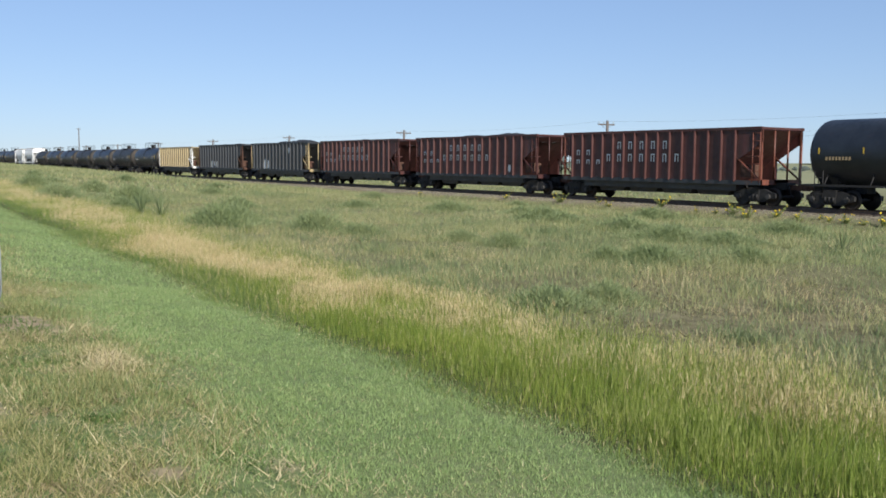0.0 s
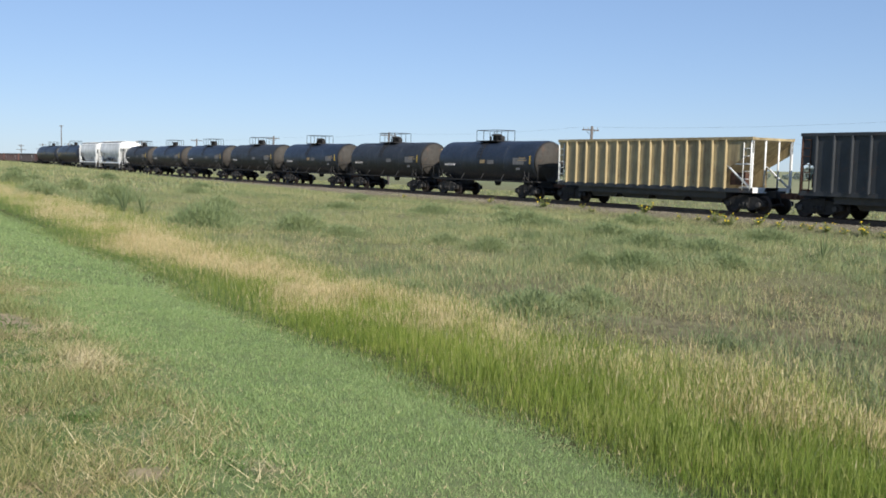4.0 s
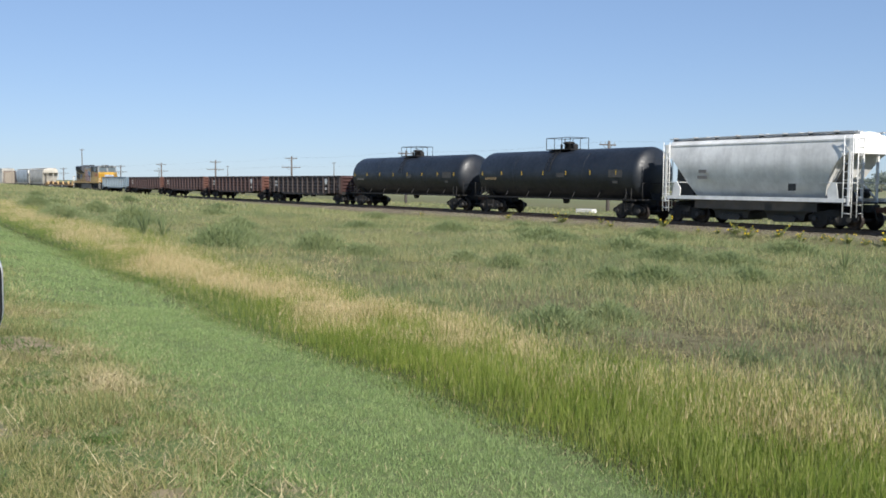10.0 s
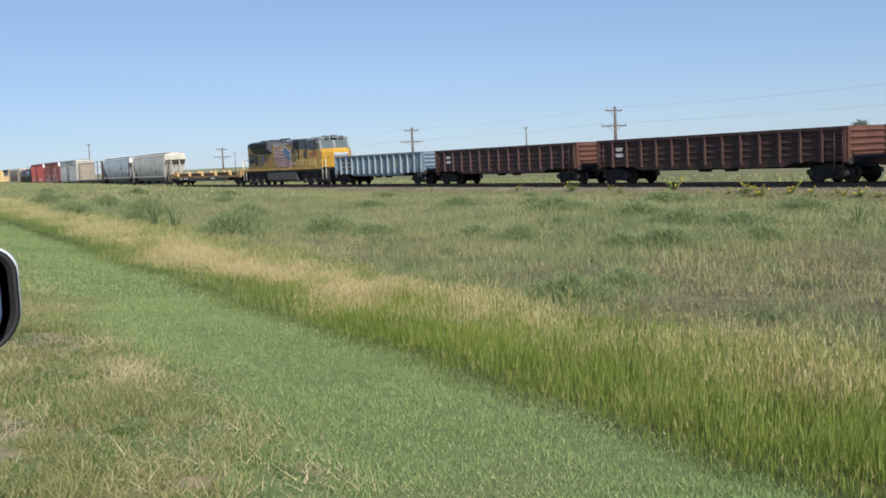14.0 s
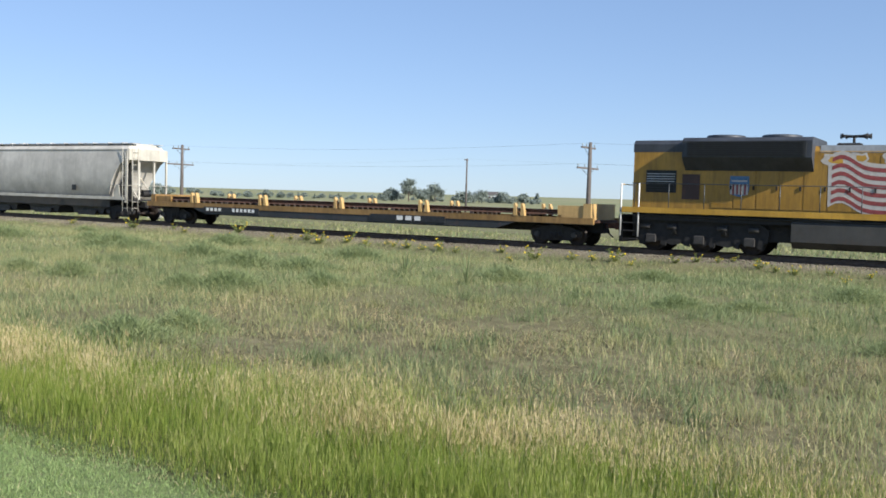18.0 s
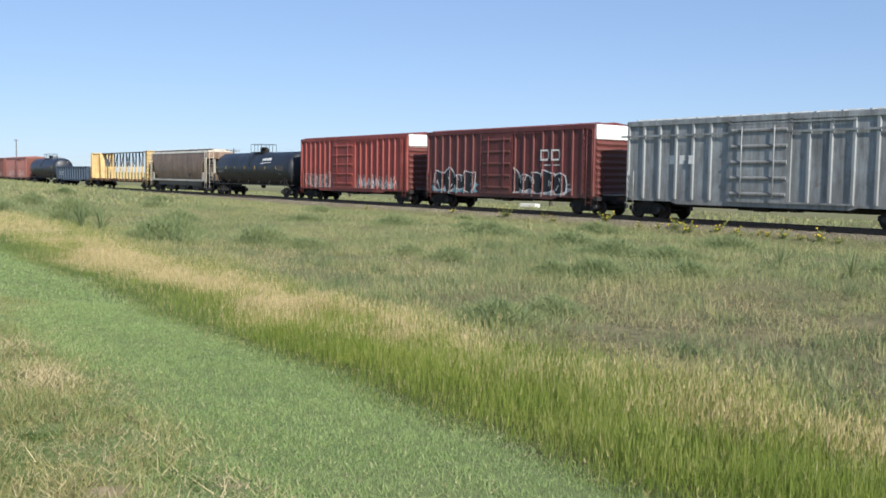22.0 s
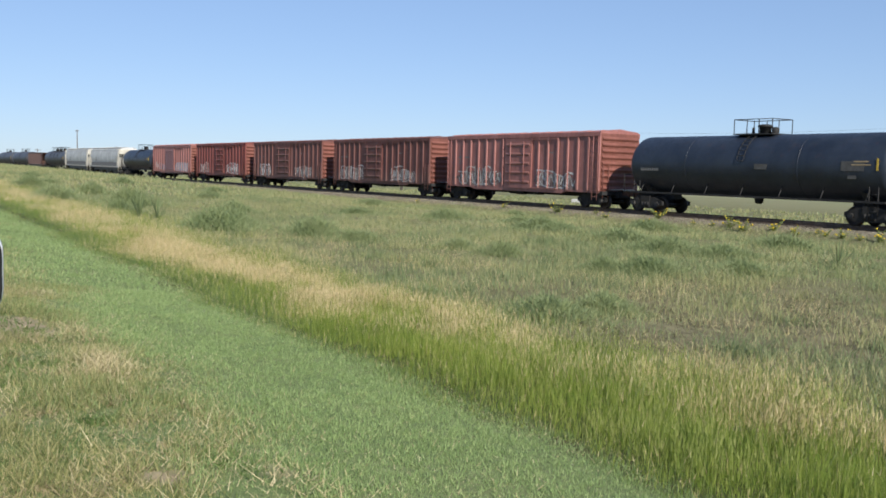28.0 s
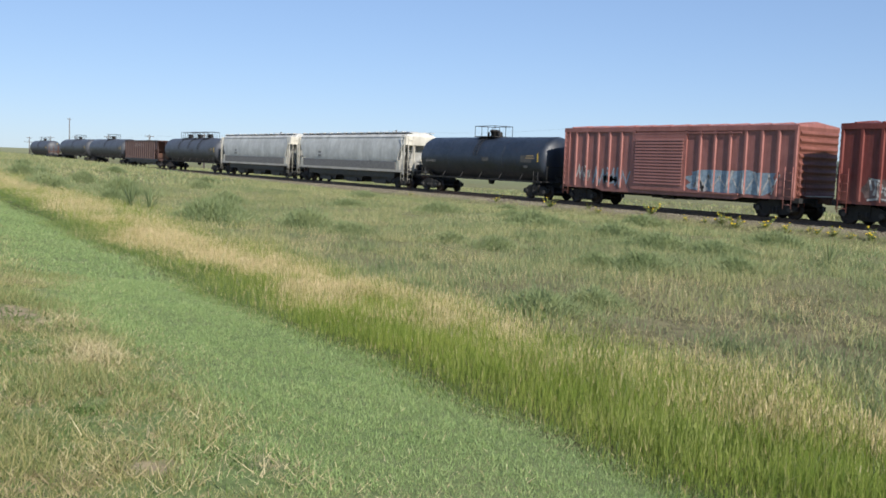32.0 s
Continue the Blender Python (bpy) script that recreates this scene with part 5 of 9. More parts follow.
# ---- diesel locomotive
TANK_GREY = paint("dusty_fuel_tank", (0.042, 0.04, 0.036), amount=0.5, grime=(0.09, 0.078, 0.062), rusty=0.1)
def locomotive(L, label, rng):
    car = wagon("diesel_locomotive", label, "locomotive", "")
    h = L / 2 - 0.85
    hy = 0.98                                   # half width of the long hood
    part("deck", Shape().box(-h, h, -1.5, 1.5, 1.5, 1.66), STEEL_BLACK, car)
    part("deck_edge", Shape().box(-h + 0.1, h - 0.9, -1.53, -1.5, 1.52, 1.74).box(-h + 0.1, h - 0.9, 1.5, 1.53, 1.52, 1.74), UP_YELLOW, car)
    part("frame_rail", B(-h + 0.3, h - 0.3, -0.75, 0.75, 1.05, 1.5), STEEL_BLACK, car)
    # trucks with three axles
    for s in (-1, 1):
        tx = s * (h - 3.25)
        sf = Shape()
        for y in (-1.2, 1.04):
            sf.extrude([(-2.65, 0.98), (-2.3, 1.22), (2.3, 1.22), (2.65, 0.98), (2.6, 0.5), (2.2, 0.30), (1.6, 0.42), (1.1, 0.26), (0.5, 0.40), (0.2, 0.28), (-0.2, 0.28), (-0.5, 0.40), (-1.1, 0.26), (-1.6, 0.42), (-2.2, 0.30), (-2.6, 0.5)], "y", y, y + 0.16)
            for x in (-2.35, -1.45, -0.5, 0.5, 1.45, 2.35):
                sf.extrude([(x - 0.12, 0.28), (x + 0.1, 0.22), (x + 0.14, 0.62), (x - 0.06, 0.66)], "y", y - 0.03, y + 0.14)
            for x in (-1.0, 1.0):
                sf.rod((x, y + 0.0, 0.7), (x, y + 0.0, 1.1), 0.13, 10)
        sf.box(-0.3, 0.3, -1.1, 1.1, 0.7, 1.1)
        t = part("truck", sf, STEEL_BLACK, car, at=(tx, 0, 0))
        for ax in (-1.95, 0.0, 1.95):
            part("axle", kept("loco_axle", lambda: Shape().rod((0, -1.0, 0.5), (0, 1.0, 0.5), 0.09)), WHEEL_STEEL, t, at=(ax, 0, 0))
            for sy in (-1, 1):
                part("wheel", kept("loco_wheel", lambda: Shape().lathe([(-0.07, 0.1), (-0.07, 0.54), (-0.04, 0.545), (-0.03, 0.51), (0.07, 0.5), (0.07, 0.44), (0.02, 0.4), (0.02, 0.18), (0.1, 0.15), (0.1, 0.05)], "y", n=30)), WHEEL_STEEL, t, at=pose(ax, sy * 0.76, 0.5, 0, 0, 0 if sy > 0 else 180))
                part("journal_box", kept("journal_box", lambda: B(-0.19, 0.19, -0.09, 0.09, -0.16, 0.16, cut=0.04)), BEARING, t, at=(ax, sy * 1.25, 0.52))
        for bx in (-2.2, -1.1, 0.9, 2.1):
            part("brake_cylinder", kept("brake_cylinder", lambda: Shape().rod((-0.2, 0, 0), (0.2, 0, 0), 0.09, 10)), BEARING, t, at=(bx, -1.26, 0.98))
    # tank between the trucks
    ft = Shape().extrude([(-1.45, 1.28), (-1.35, 1.42), (1.35, 1.42), (1.45, 1.28), (1.45, 0.62), (1.1, 0.36), (-1.1, 0.36), (-1.45, 0.62)], "x", -3.8, 3.65)
    part("fuel_tank", ft, TANK_GREY, car)
    part("air_reservoir", Shape().rod((-3.8, -1.25, 1.47), (-1.75, -1.25, 1.47), 0.16, 14), TANK_GREY, car)
    part("air_reservoir", Shape().rod((-0.35, -1.25, 1.45), (3.6, -1.25, 1.45), 0.17, 14), TANK_GREY, car)
    # long hood
    part("hood", Shape().extrude([(-hy, 1.66), (-hy, 4.0), (-hy + 0.14, 4.2), (hy - 0.14, 4.2), (hy, 4.0), (hy, 1.66)], "x", -h + 0.35, 6.55), UP_DULL, car)
    part("hood_roof", Shape().extrude([(-hy - 0.01, 3.97), (-hy + 0.12, 4.24), (hy - 0.12, 4.24), (hy + 0.01, 3.97)], "x", -3.0, 6.55), UP_GREY, car)
    # flared radiator section at the rear
    rad = Shape().extrude([(-hy - 0.02, 3.25), (-1.52, 3.75), (-1.52, 4.38), (-1.36, 4.52), (1.36, 4.52), (1.52, 4.38), (1.52, 3.75), (hy + 0.02, 3.25)], "x", -h + 2.5, -h + 7.35)
    part("radiator_section", rad, UP_DARK, car)
    for sy in (-1, 1):
        g = part("radiator_grille", Shape().extrude([(-h + 2.7, 4.36), (-h + 7.15, 4.36), (-h + 7.15, 3.8), (-h + 2.7, 3.8)], "y", sy * 1.53 - 0.03, sy * 1.53 + 0.03), TAG_BLACK, car)
        for k in range(7):
            part("grille_slat", kept("grille_slat", lambda: B(-2.15, 2.15, -0.02, 0.02, -0.015, 0.015)), STEEL_BLACK, g, at=(-h + 4.92, sy * 1.57, 3.84 + k * 0.08))
    part("rear_top", Shape().extrude([(-hy - 0.005, 3.98), (-hy - 0.005, 4.3), (-hy + 0.15, 4.46), (hy - 0.15, 4.46), (hy + 0.005, 4.3), (hy + 0.005, 3.98)], "x", -h + 0.32, -h + 2.52), UP_DARK, car)
    part("underframe", B(-h + 0.4, h - 0.4, -0.98, 0.98, 0.55, 1.5), STEEL_BLACK, car)
    for s in (-1, 1):
        part("side_pipe", Shape().rod((-h + 0.6, s * 1.36, 1.42), (h - 1.4, s * 1.36, 1.42), 0.06, 8), STEEL_BLACK, car)
        part("cable_duct", B(-h + 0.5, h - 1.2, s * 1.25 - 0.1, s * 1.25 + 0.1, 1.22, 1.5), STEEL_BLACK, car)
    part("side_louvre", B(-h + 2.4, -h + 3.1, -hy - 0.03, -hy, 2.1, 3.1), BROWN, car)
    for i, x in enumerate((-h + 3.8, -h + 5.95)):
        fan = part("cooling_fan", Shape().lathe([(4.5, 0.75), (4.66, 0.75), (4.68, 0.68), (4.62, 0.3)], "z", (x, 0, 0), 24), UP_DARK, car)
        for k in range(6):
            part("fan_bar", kept("fan_bar", lambda: B(-0.7, 0.7, -0.02, 0.02, -0.012, 0.012)), STEEL_BLACK, fan, at=pose(x, 0, 4.67, 0, 0, k * 30))
    # intake louvres, doors and latches of the hood
    part("intake_louvre", B(-h + 0.9, -h + 2.15, -hy - 0.03, -hy, 2.35, 3.25), TAG_BLACK, car)
    for k in range(9):
        part("louvre_slat", kept("louvre_slat", lambda: B(-0.58, 0.58, -0.03, 0.0, -0.015, 0.02)), UP_PALE if 3 < k < 8 else STEEL_BLACK, car, at=(-h + 1.52, -hy - 0.03, 2.4 + k * 0.1))
    for k in range(12):
        x = -h + 4.0 + k * 0.86
        part("hood_door", kept("hood_door", lambda: B(-0.4, 0.4, -0.018, 0.0, 1.8, 3.85)), UP_DULL, car, at=(x, -hy - 0.001, 0))
        part("door_latch", kept("door_latch", lambda: B(-0.03, 0.03, -0.04, 0.0, -0.08, 0.08)), STEEL_BLACK, car, at=(x + 0.33, -hy - 0.018, 2.6))
    # brake resistor hump, exhaust and horn
    part("brake_hump", Shape().box(0.95, 2.5, -hy - 0.06, hy + 0.06, 4.0, 4.5, cut=0.2), UP_GREY, car)
    part("brake_grid", Shape().box(2.55, 3.95, -hy - 0.16, hy + 0.16, 3.5, 4.42, cut=0.08), BLACKISH, car)
    for k in range(6):
        part("grid_slat", kept("grid_slat", lambda: B(-0.72, 0.72, -0.03, 0.0, -0.02, 0.02)), STEEL_BLACK, car, at=(3.25, -hy - 0.16, 3.62 + k * 0.12))
    part("inverter_cabinet", Shape().box(4.0, 6.5, -hy - 0.2, hy + 0.2, 3.4, 4.4, cut=0.06), UP_SLATE, car)
    part("cabinet_door", B(5.5, 6.4, -hy - 0.23, -hy - 0.2, 3.5, 4.3), BLACKISH, car)
    part("red_stripe", B(3.9, 6.5, -hy - 0.24, -hy - 0.20, 3.34, 3.4), NUMBER_RED, car)
    part("electrical_cabinet", Shape().box(3.7, 6.6, -1.42, -hy + 0.01, 1.66, 2.5).box(4.3, 6.6, -1.28, -hy + 0.01, 2.5, 3.4), UP_YELLOW, car)
    part("dark_recess", B(5.3, 6.5, -1.3, -1.281, 2.5, 3.3), MURAL_OLIVE, car)
    part("pale_panel", Shape().box(4.2, 6.3, -1.45, -1.42, 1.95, 2.42), PANEL_YELLOW, car)
    for x in (4.65, 5.8):
        for k in range(2):
            part("vent_slot", kept("vent_slot", lambda: B(-0.2, 0.2, -0.01, 0.0, -0.025, 0.025)), TAG_BLACK, car, at=(x, -1.45, 2.14 + k * 0.14))
    part("exhaust_stack", Shape().box(-2.55, -1.7, -0.3, 0.3, 4.2, 4.36, cut=0.05), STEEL_BLACK, car)
    hn = part("horn_bracket", Shape().rod((-2.0, 0, 4.2), (-2.0, 0, 4.62), 0.05, 8).box(-2.06, -1.94, -0.3, 0.3, 4.58, 4.64), STEEL_BLACK, car)
    for y, l in ((-0.25, 0.5), (0, 0.6), (0.25, 0.42)):
        part("horn", Shape().lathe([(-l * 0.8, 0.1), (-l * 0.6, 0.045), (0, 0.03), (l * 0.7, 0.045), (l, 0.11)], "x", (-2.0, y, 4.62), 10), STEEL_BLACK, hn)
    # cab and nose
    c0, c1 = 6.6, 9.55
    part("cab", Shape().extrude([(c0, 1.66), (c1, 1.66), (c1, 3.25), (c1 - 0.35, 4.22), (c0, 4.22)], "y", -1.5, 1.5), UP_YELLOW, car)
    part("cab_upper", Shape().extrude([(c0 - 0.02, 3.3), (c1 - 0.005, 3.3), (c1 - 0.345, 4.23), (c0 - 0.02, 4.23)], "y", -1.51, 1.51), UP_GREY, car)
    part("cab_roof", Shape().extrude([(-1.53, 4.21), (-1.4, 4.37), (-0.8, 4.46), (0.8, 4.46), (1.4, 4.37), (1.53, 4.21)], "x", c0 - 0.05, c1 - 0.25), UP_GREY, car)
    for x0, x1 in ((6.8, 7.25), (7.35, 8.4), (8.5, 8.95)):
        fr = part("cab_window_frame", Shape().box(x0, x1, -1.54, -1.511, 3.4, 4.08), UP_PALE if x1 - x0 < 0.8 else STEEL_BLACK, car)
        part("window_pane", B(x0 + 0.06, x1 - 0.06, -1.55, -1.54, 3.46, 4.02), DARK_GLASS, fr)
    part("sun_visor", Shape().extrude([(6.75, 4.14), (9.0, 4.14), (8.9, 4.08), (6.85, 4.08)], "y", -1.75, -1.5), UP_GREY, car)
    for y in (-0.72, 0.72):
        ws = Shape().extrude([(c1 + 0.01 - 0.04, 3.36), (c1 + 0.03 - 0.04, 3.36), (c1 - 0.32, 4.16), (c1 - 0.34, 4.16)], "y", y - 0.6, y + 0.6)
        part("windscreen", ws, SCREEN_GLASS, car, "windscreen with the sky's reflection painted pale")
    plan = lambda k, e: [(c1 - 0.05, -1.5), (c1 + 0.22, -1.5), (h + e, -k), (h + e, k), (c1 + 0.22, 1.5), (c1 - 0.05, 1.5)]
    part("nose", Shape().extrude(plan(0.82, 0.12), "z", 1.66, 3.02), UP_YELLOW, car)
    lid = Shape()
    low, high = plan(0.82, 0.12), [(c1 - 0.05, -1.42), (c1 + 0.1, -1.42), (h - 0.12, -0.7), (h - 0.12, 0.7), (c1 + 0.1, 1.42), (c1 - 0.05, 1.42)]
    lid.add([(x, y, 3.02) for x, y in low] + [(x, y, 3.34) for x, y in high], [tuple(range(5, -1, -1)), tuple(range(6, 12))] + [(i, (i + 1) % 6, 6 + (i + 1) % 6, 6 + i) for i in range(6)])
    part("nose_top", lid, UP_YELLOW, car)
    part("nose_door", B(h + 0.12, h + 0.14, 0.1, 0.72, 1.75, 3.0), UP_YELLOW, car)
    part("wing_stripe", Shape().box(h + 0.12, h + 0.15, -0.72, 0.72, 2.6, 2.9), MURAL_BLUE, car, "plain blue and white nose emblem")
    part("wing_bars", Shape().box(h + 0.15, h + 0.16, -0.7, 0.7, 2.82, 2.88).box(h + 0.15, h + 0.16, -0.7, 0.7, 2.7, 2.74), WHITE_PAINT, car)
    part("number_board", Shape().box(c1 - 0.3, c1 - 0.12, -0.95, -0.5, 4.2, 4.46), UP_SLATE, car)
    part("number_board", Shape().box(c1 - 0.3, c1 - 0.12, 0.5, 0.95, 4.2, 4.46), UP_SLATE, car)
    hl = part("headlight_box", B(c1 - 0.32, c1 - 0.1, -0.3, 0.3, 4.22, 4.52, cut=0.03), STEEL_BLACK, car)
    for y in (-0.14, 0.14):
        part("headlight", kept("headlight", lambda: Shape().rod((0, 0, 0), (0.04, 0, 0), 0.1, 14)), CHROME, hl, at=(c1 - 0.1, y, 4.37))
    part("cab_door_panel", B(7.0, 8.4, -1.525, -1.5, 1.85, 2.45), PANEL_YELLOW, car)
    part("nose_plate", B(9.25, 9.5, -1.525, -1.5, 2.05, 2.3), PANEL_YELLOW, car)
    for i, x in enumerate((7.05, 7.55, 8.1, 8.6)):
        part("number_bar", kept("number_bar", lambda: B(-0.12, 0.12, -0.006, 0, -0.22, 0.22)), NUMBER_RED, car, "red number painted as a plain bar", at=(x, -1.501, 2.85))
    # shield emblem and the flag mural
    sh = Shape().extrude([(-0.36, 0.4), (0.36, 0.4), (0.38, 0.0), (0.34, -0.3), (0.0, -0.4), (-0.34, -0.3), (-0.38, 0.0)], "y", -0.006, 0)
    part("shield_emblem", sh, MURAL_BLUE, car, "plain shield emblem", at=(-h + 4.65, -hy - 0.021, 2.65))
    for k in range(9):
        part("shield_bar", kept("shield_bar", lambda: B(-0.034, 0.034, -0.004, 0, -0.28, 0.12)), MURAL_RED if k % 2 else MURAL_WHITE, car, at=(-h + 4.65 + (k - 4) * 0.075, -hy - 0.028, 2.62))
    part("shield_band", B(-0.3, 0.3, -0.004, 0, -0.03, 0.03), MURAL_WHITE, car, at=(-h + 4.65, -hy - 0.028, 2.86))
    fx0, fx1, fz0, fz1 = -2.55, 1.3, 1.98, 3.65
    wav = lambda x: 0.2 * math.sin((x - fx0) * 2.6 + 0.6) - 0.06 * (x - fx0) + 0.05 * math.sin((x - fx0) * 5)
    outline = [(x, fz1 + 0.15 + wav(x)) for x in np.linspace(fx0 - 0.15, fx1 + 0.1, 18)] + [(x, fz0 - 0.08 + wav(x)) for x in np.linspace(fx1 + 0.25, fx0 - 0.1, 18)]
    y = -hy - 0.021
    part("mural_outline", Shape().extrude([(float(a), float(b)) for a, b in outline], "y", y, y - 0.004), MURAL_WHITE, car, "white edge of a waving flag mural")
    for k in range(11):
        if k % 2 == 0:
            z0, z1 = fz0 + (fz1 - fz0) * k / 11, fz0 + (fz1 - fz0) * (k + 1) / 11
            hi = fx1 if k < 5 else fx1 - 1.45
            xs = [float(v) for v in np.linspace(fx0, hi, 18)]
            part("mural_stripe", Shape().extrude([(x, z0 + wav(x)) for x in xs] + [(x, z1 + wav(x)) for x in xs[::-1]], "y", y - 0.004, y - 0.008), MURAL_RED, car)
    xs = [float(v) for v in np.linspace(fx1 - 1.5, fx1 + 0.02, 10)]
    part("mural_canton", Shape().extrude([(x, fz0 + 0.85 + wav(x)) for x in xs] + [(x, fz1 + 0.02 + wav(x)) for x in xs[::-1]], "y", y - 0.009, y - 0.013), MURAL_BLUE, car)
    st = Shape()
    for i in range(6):
        for j in range(3):
            sx, sz = fx1 - 1.35 + i * 0.24, fz0 + 1.02 + j * 0.25
            st.box(sx - 0.03, sx + 0.03, y - 0.016, y - 0.013, sz + wav(sx) - 0.03, sz + wav(sx) + 0.03)
    part("mural_stars", st, MURAL_WHITE, car)
    edge = [(fx1 + 0.35, 2.0), (fx1 + 1.4, 2.1), (fx1 + 1.85, 2.7), (fx1 + 1.75, 3.25), (fx1 + 1.2, 3.45), (fx1 + 0.8, 3.85), (fx1 + 0.25, 3.7), (fx1 + 0.1, 2.9)]
    part("mural_map_edge", Shape().extrude(edge, "y", y, y - 0.004), MURAL_WHITE, car)
    cx, cz = sum(p[0] for p in edge) / 8, sum(p[1] for p in edge) / 8
    part("mural_map", Shape().extrude([(cx + (a - cx) * 0.84, cz + (b - cz) * 0.86) for a, b in edge], "y", y - 0.004, y - 0.008), MURAL_OLIVE, car)
    for k, (a, b, c, d) in enumerate(((-0.35, 0.5, 3.45, 3.9), (0.6, 1.2, 3.55, 3.95), (1.7, 2.3, 3.6, 3.95), (4.6, 5.3, 3.3, 3.9), (5.2, 5.7, 2.3, 2.9))):
        ring_ = blob(rng, fx0 + a, fx0 + b, c, d, 14, 0.2)
        mx_, mz_ = (a + b) / 2 + fx0, (c + d) / 2
        part("mural_scroll", Shape().extrude(ring_, "y", y + 0.001, y - 0.003), MURAL_WHITE, car)
        part("scroll_core", Shape().extrude([(mx_ + (p - mx_) * 0.6 + 0.06, mz_ + (q - mz_) * 0.55) for p, q in ring_], "y", y - 0.003, y - 0.006), BAY_SHADE_DARK if k == 3 else UP_YELLOW, car)
    # handrails, steps, couplers, plough
    for sy in (-1, 1):
        hr = part("handrail", Shape().rod((-h + 0.5, sy * 1.46, 2.7), (3.6, sy * 1.46, 2.7), 0.018, 6), UP_SLATE, car)
        for k in range(10):
            part("stanchion", kept("stanchion", lambda: Shape().rod((0, 0, 1.66), (0, 0, 2.7), 0.018, 6)), UP_SLATE, hr, at=(-h + 0.6 + k * 1.42, sy * 1.46, 0))
    for s in (-1, 1):
        for k in range(4):
            for sy in (-1, 1):
                part("step", kept("loco_step", lambda: B(-0.325, 0.325, -0.1, 0.1, -0.02, 0.02)), STEEL_BLACK, car, at=(s * (h - 0.425), sy * 1.4, 0.44 + k * 0.33))
        hr = Shape()
        for sy in (-1, 1):
            for x in (h - 0.8, h - 0.05):
                hr.rod((s * x, sy * 1.48, 0.55), (s * x, sy * 1.48, 2.7 if s < 0 else 2.4), 0.03, 6)
        part("step_handrail", hr, WHITE_PAINT, car)
        part("end_rail", Shape().rod((s * h, -1.4, 2.65), (s * h, 1.4, 2.65), 0.022, 6).rod((s * h, -1.4, 1.66), (s * h, -1.4, 2.65), 0.022, 6).rod((s * h, 1.4, 1.66), (s * h, 1.4, 2.65), 0.022, 6).rod((s * h, 0.4, 1.66), (s * h, 0.4, 2.65), 0.022, 6), UP_YELLOW, car)
        part("pilot", Shape().extrude([(-1.45, 1.4), (1.45, 1.4), (1.3, 0.3), (-1.3, 0.3)], "x", min(s * (h + 0.05), s * (h - 0.1)), max(s * (h + 0.05), s * (h - 0.1))), STEEL_BLACK, car)
        part("coupler", kept("coupler", coupler_shape), RUST_DARK, car, at=pose(L / 2 - 0.22 if s > 0 else 0.66 - L / 2, 0, 0, 0, 0, 0 if s > 0 else 180))
    part("antenna", Shape().box(7.5, 8.3, -0.4, 0.4, 4.45, 4.57, cut=0.04), UP_GREY, car)
    part("mirror", B(9.0, 9.05, -1.8, -1.55, 3.45, 3.85), STEEL_BLACK, car)
    return car


# ---------------------------------------------------------------- ground
PROFILE = ([-400, -8, 0, 1.5, 3, 4.4, 6, 10, 28, 33.4, 36.2, 39.8, 42.6, 60, 200, 600, 1500, 3000], [0.3, 0.33, 0.33, 0.27, 0.12, -0.05, -0.15, -0.33, -0.5, -0.56, -0.2, -0.2, -0.56, -0.6, -0.4, 3.2, 8.0, 14.0])


def gz(x, y):
    """Height of the ground: a slope from the shoulder to the meadow, the track bed, and a low rise far down the line."""
    x, y = np.asarray(x, float), np.asarray(y, float)
    ax = np.maximum(0, -x)
    rise = 1.95 * (1 - np.exp(-((ax / 120) ** 1.3)))
    bed = np.interp(y, *PROFILE)
    off = np.clip((np.abs(y - 38) - 4.5) / 3, 0, 1) * np.clip((70 - np.abs(y - 20)) / 20, 0, 1)
    small = 0.03 * np.sin(x * 0.9 + 1.3 * np.sin(y * 0.7)) * np.sin(y * 1.1 + 0.8 * np.sin(x * 0.43)) + 0.05 * np.sin(x * 0.21 + 2) * np.sin(y * 0.27)
    return bed + rise * np.interp(y, [-10, 25, 32], [1, 1, 0]) + small * off * np.where(y < 4.6, 0.35, 1.0)


def patches(x, y, scale, seed):
    """Smooth random patches between 0 and 1 over the plan."""
    r = np.random.RandomState(seed)
    g = r.rand(64, 64)
    u, v = (np.asarray(x) / scale) % 63, (np.asarray(y) / scale) % 63
    i, j = np.floor(u).astype(int), np.floor(v).astype(int)
    a, b = u - i, v - j
    a, b = a * a * (3 - 2 * a), b * b * (3 - 2 * b)
    return g[i, j] * (1 - a) * (1 - b) + g[i + 1, j] * a * (1 - b) + g[i, j + 1] * (1 - a) * b + g[i + 1, j + 1] * a * b


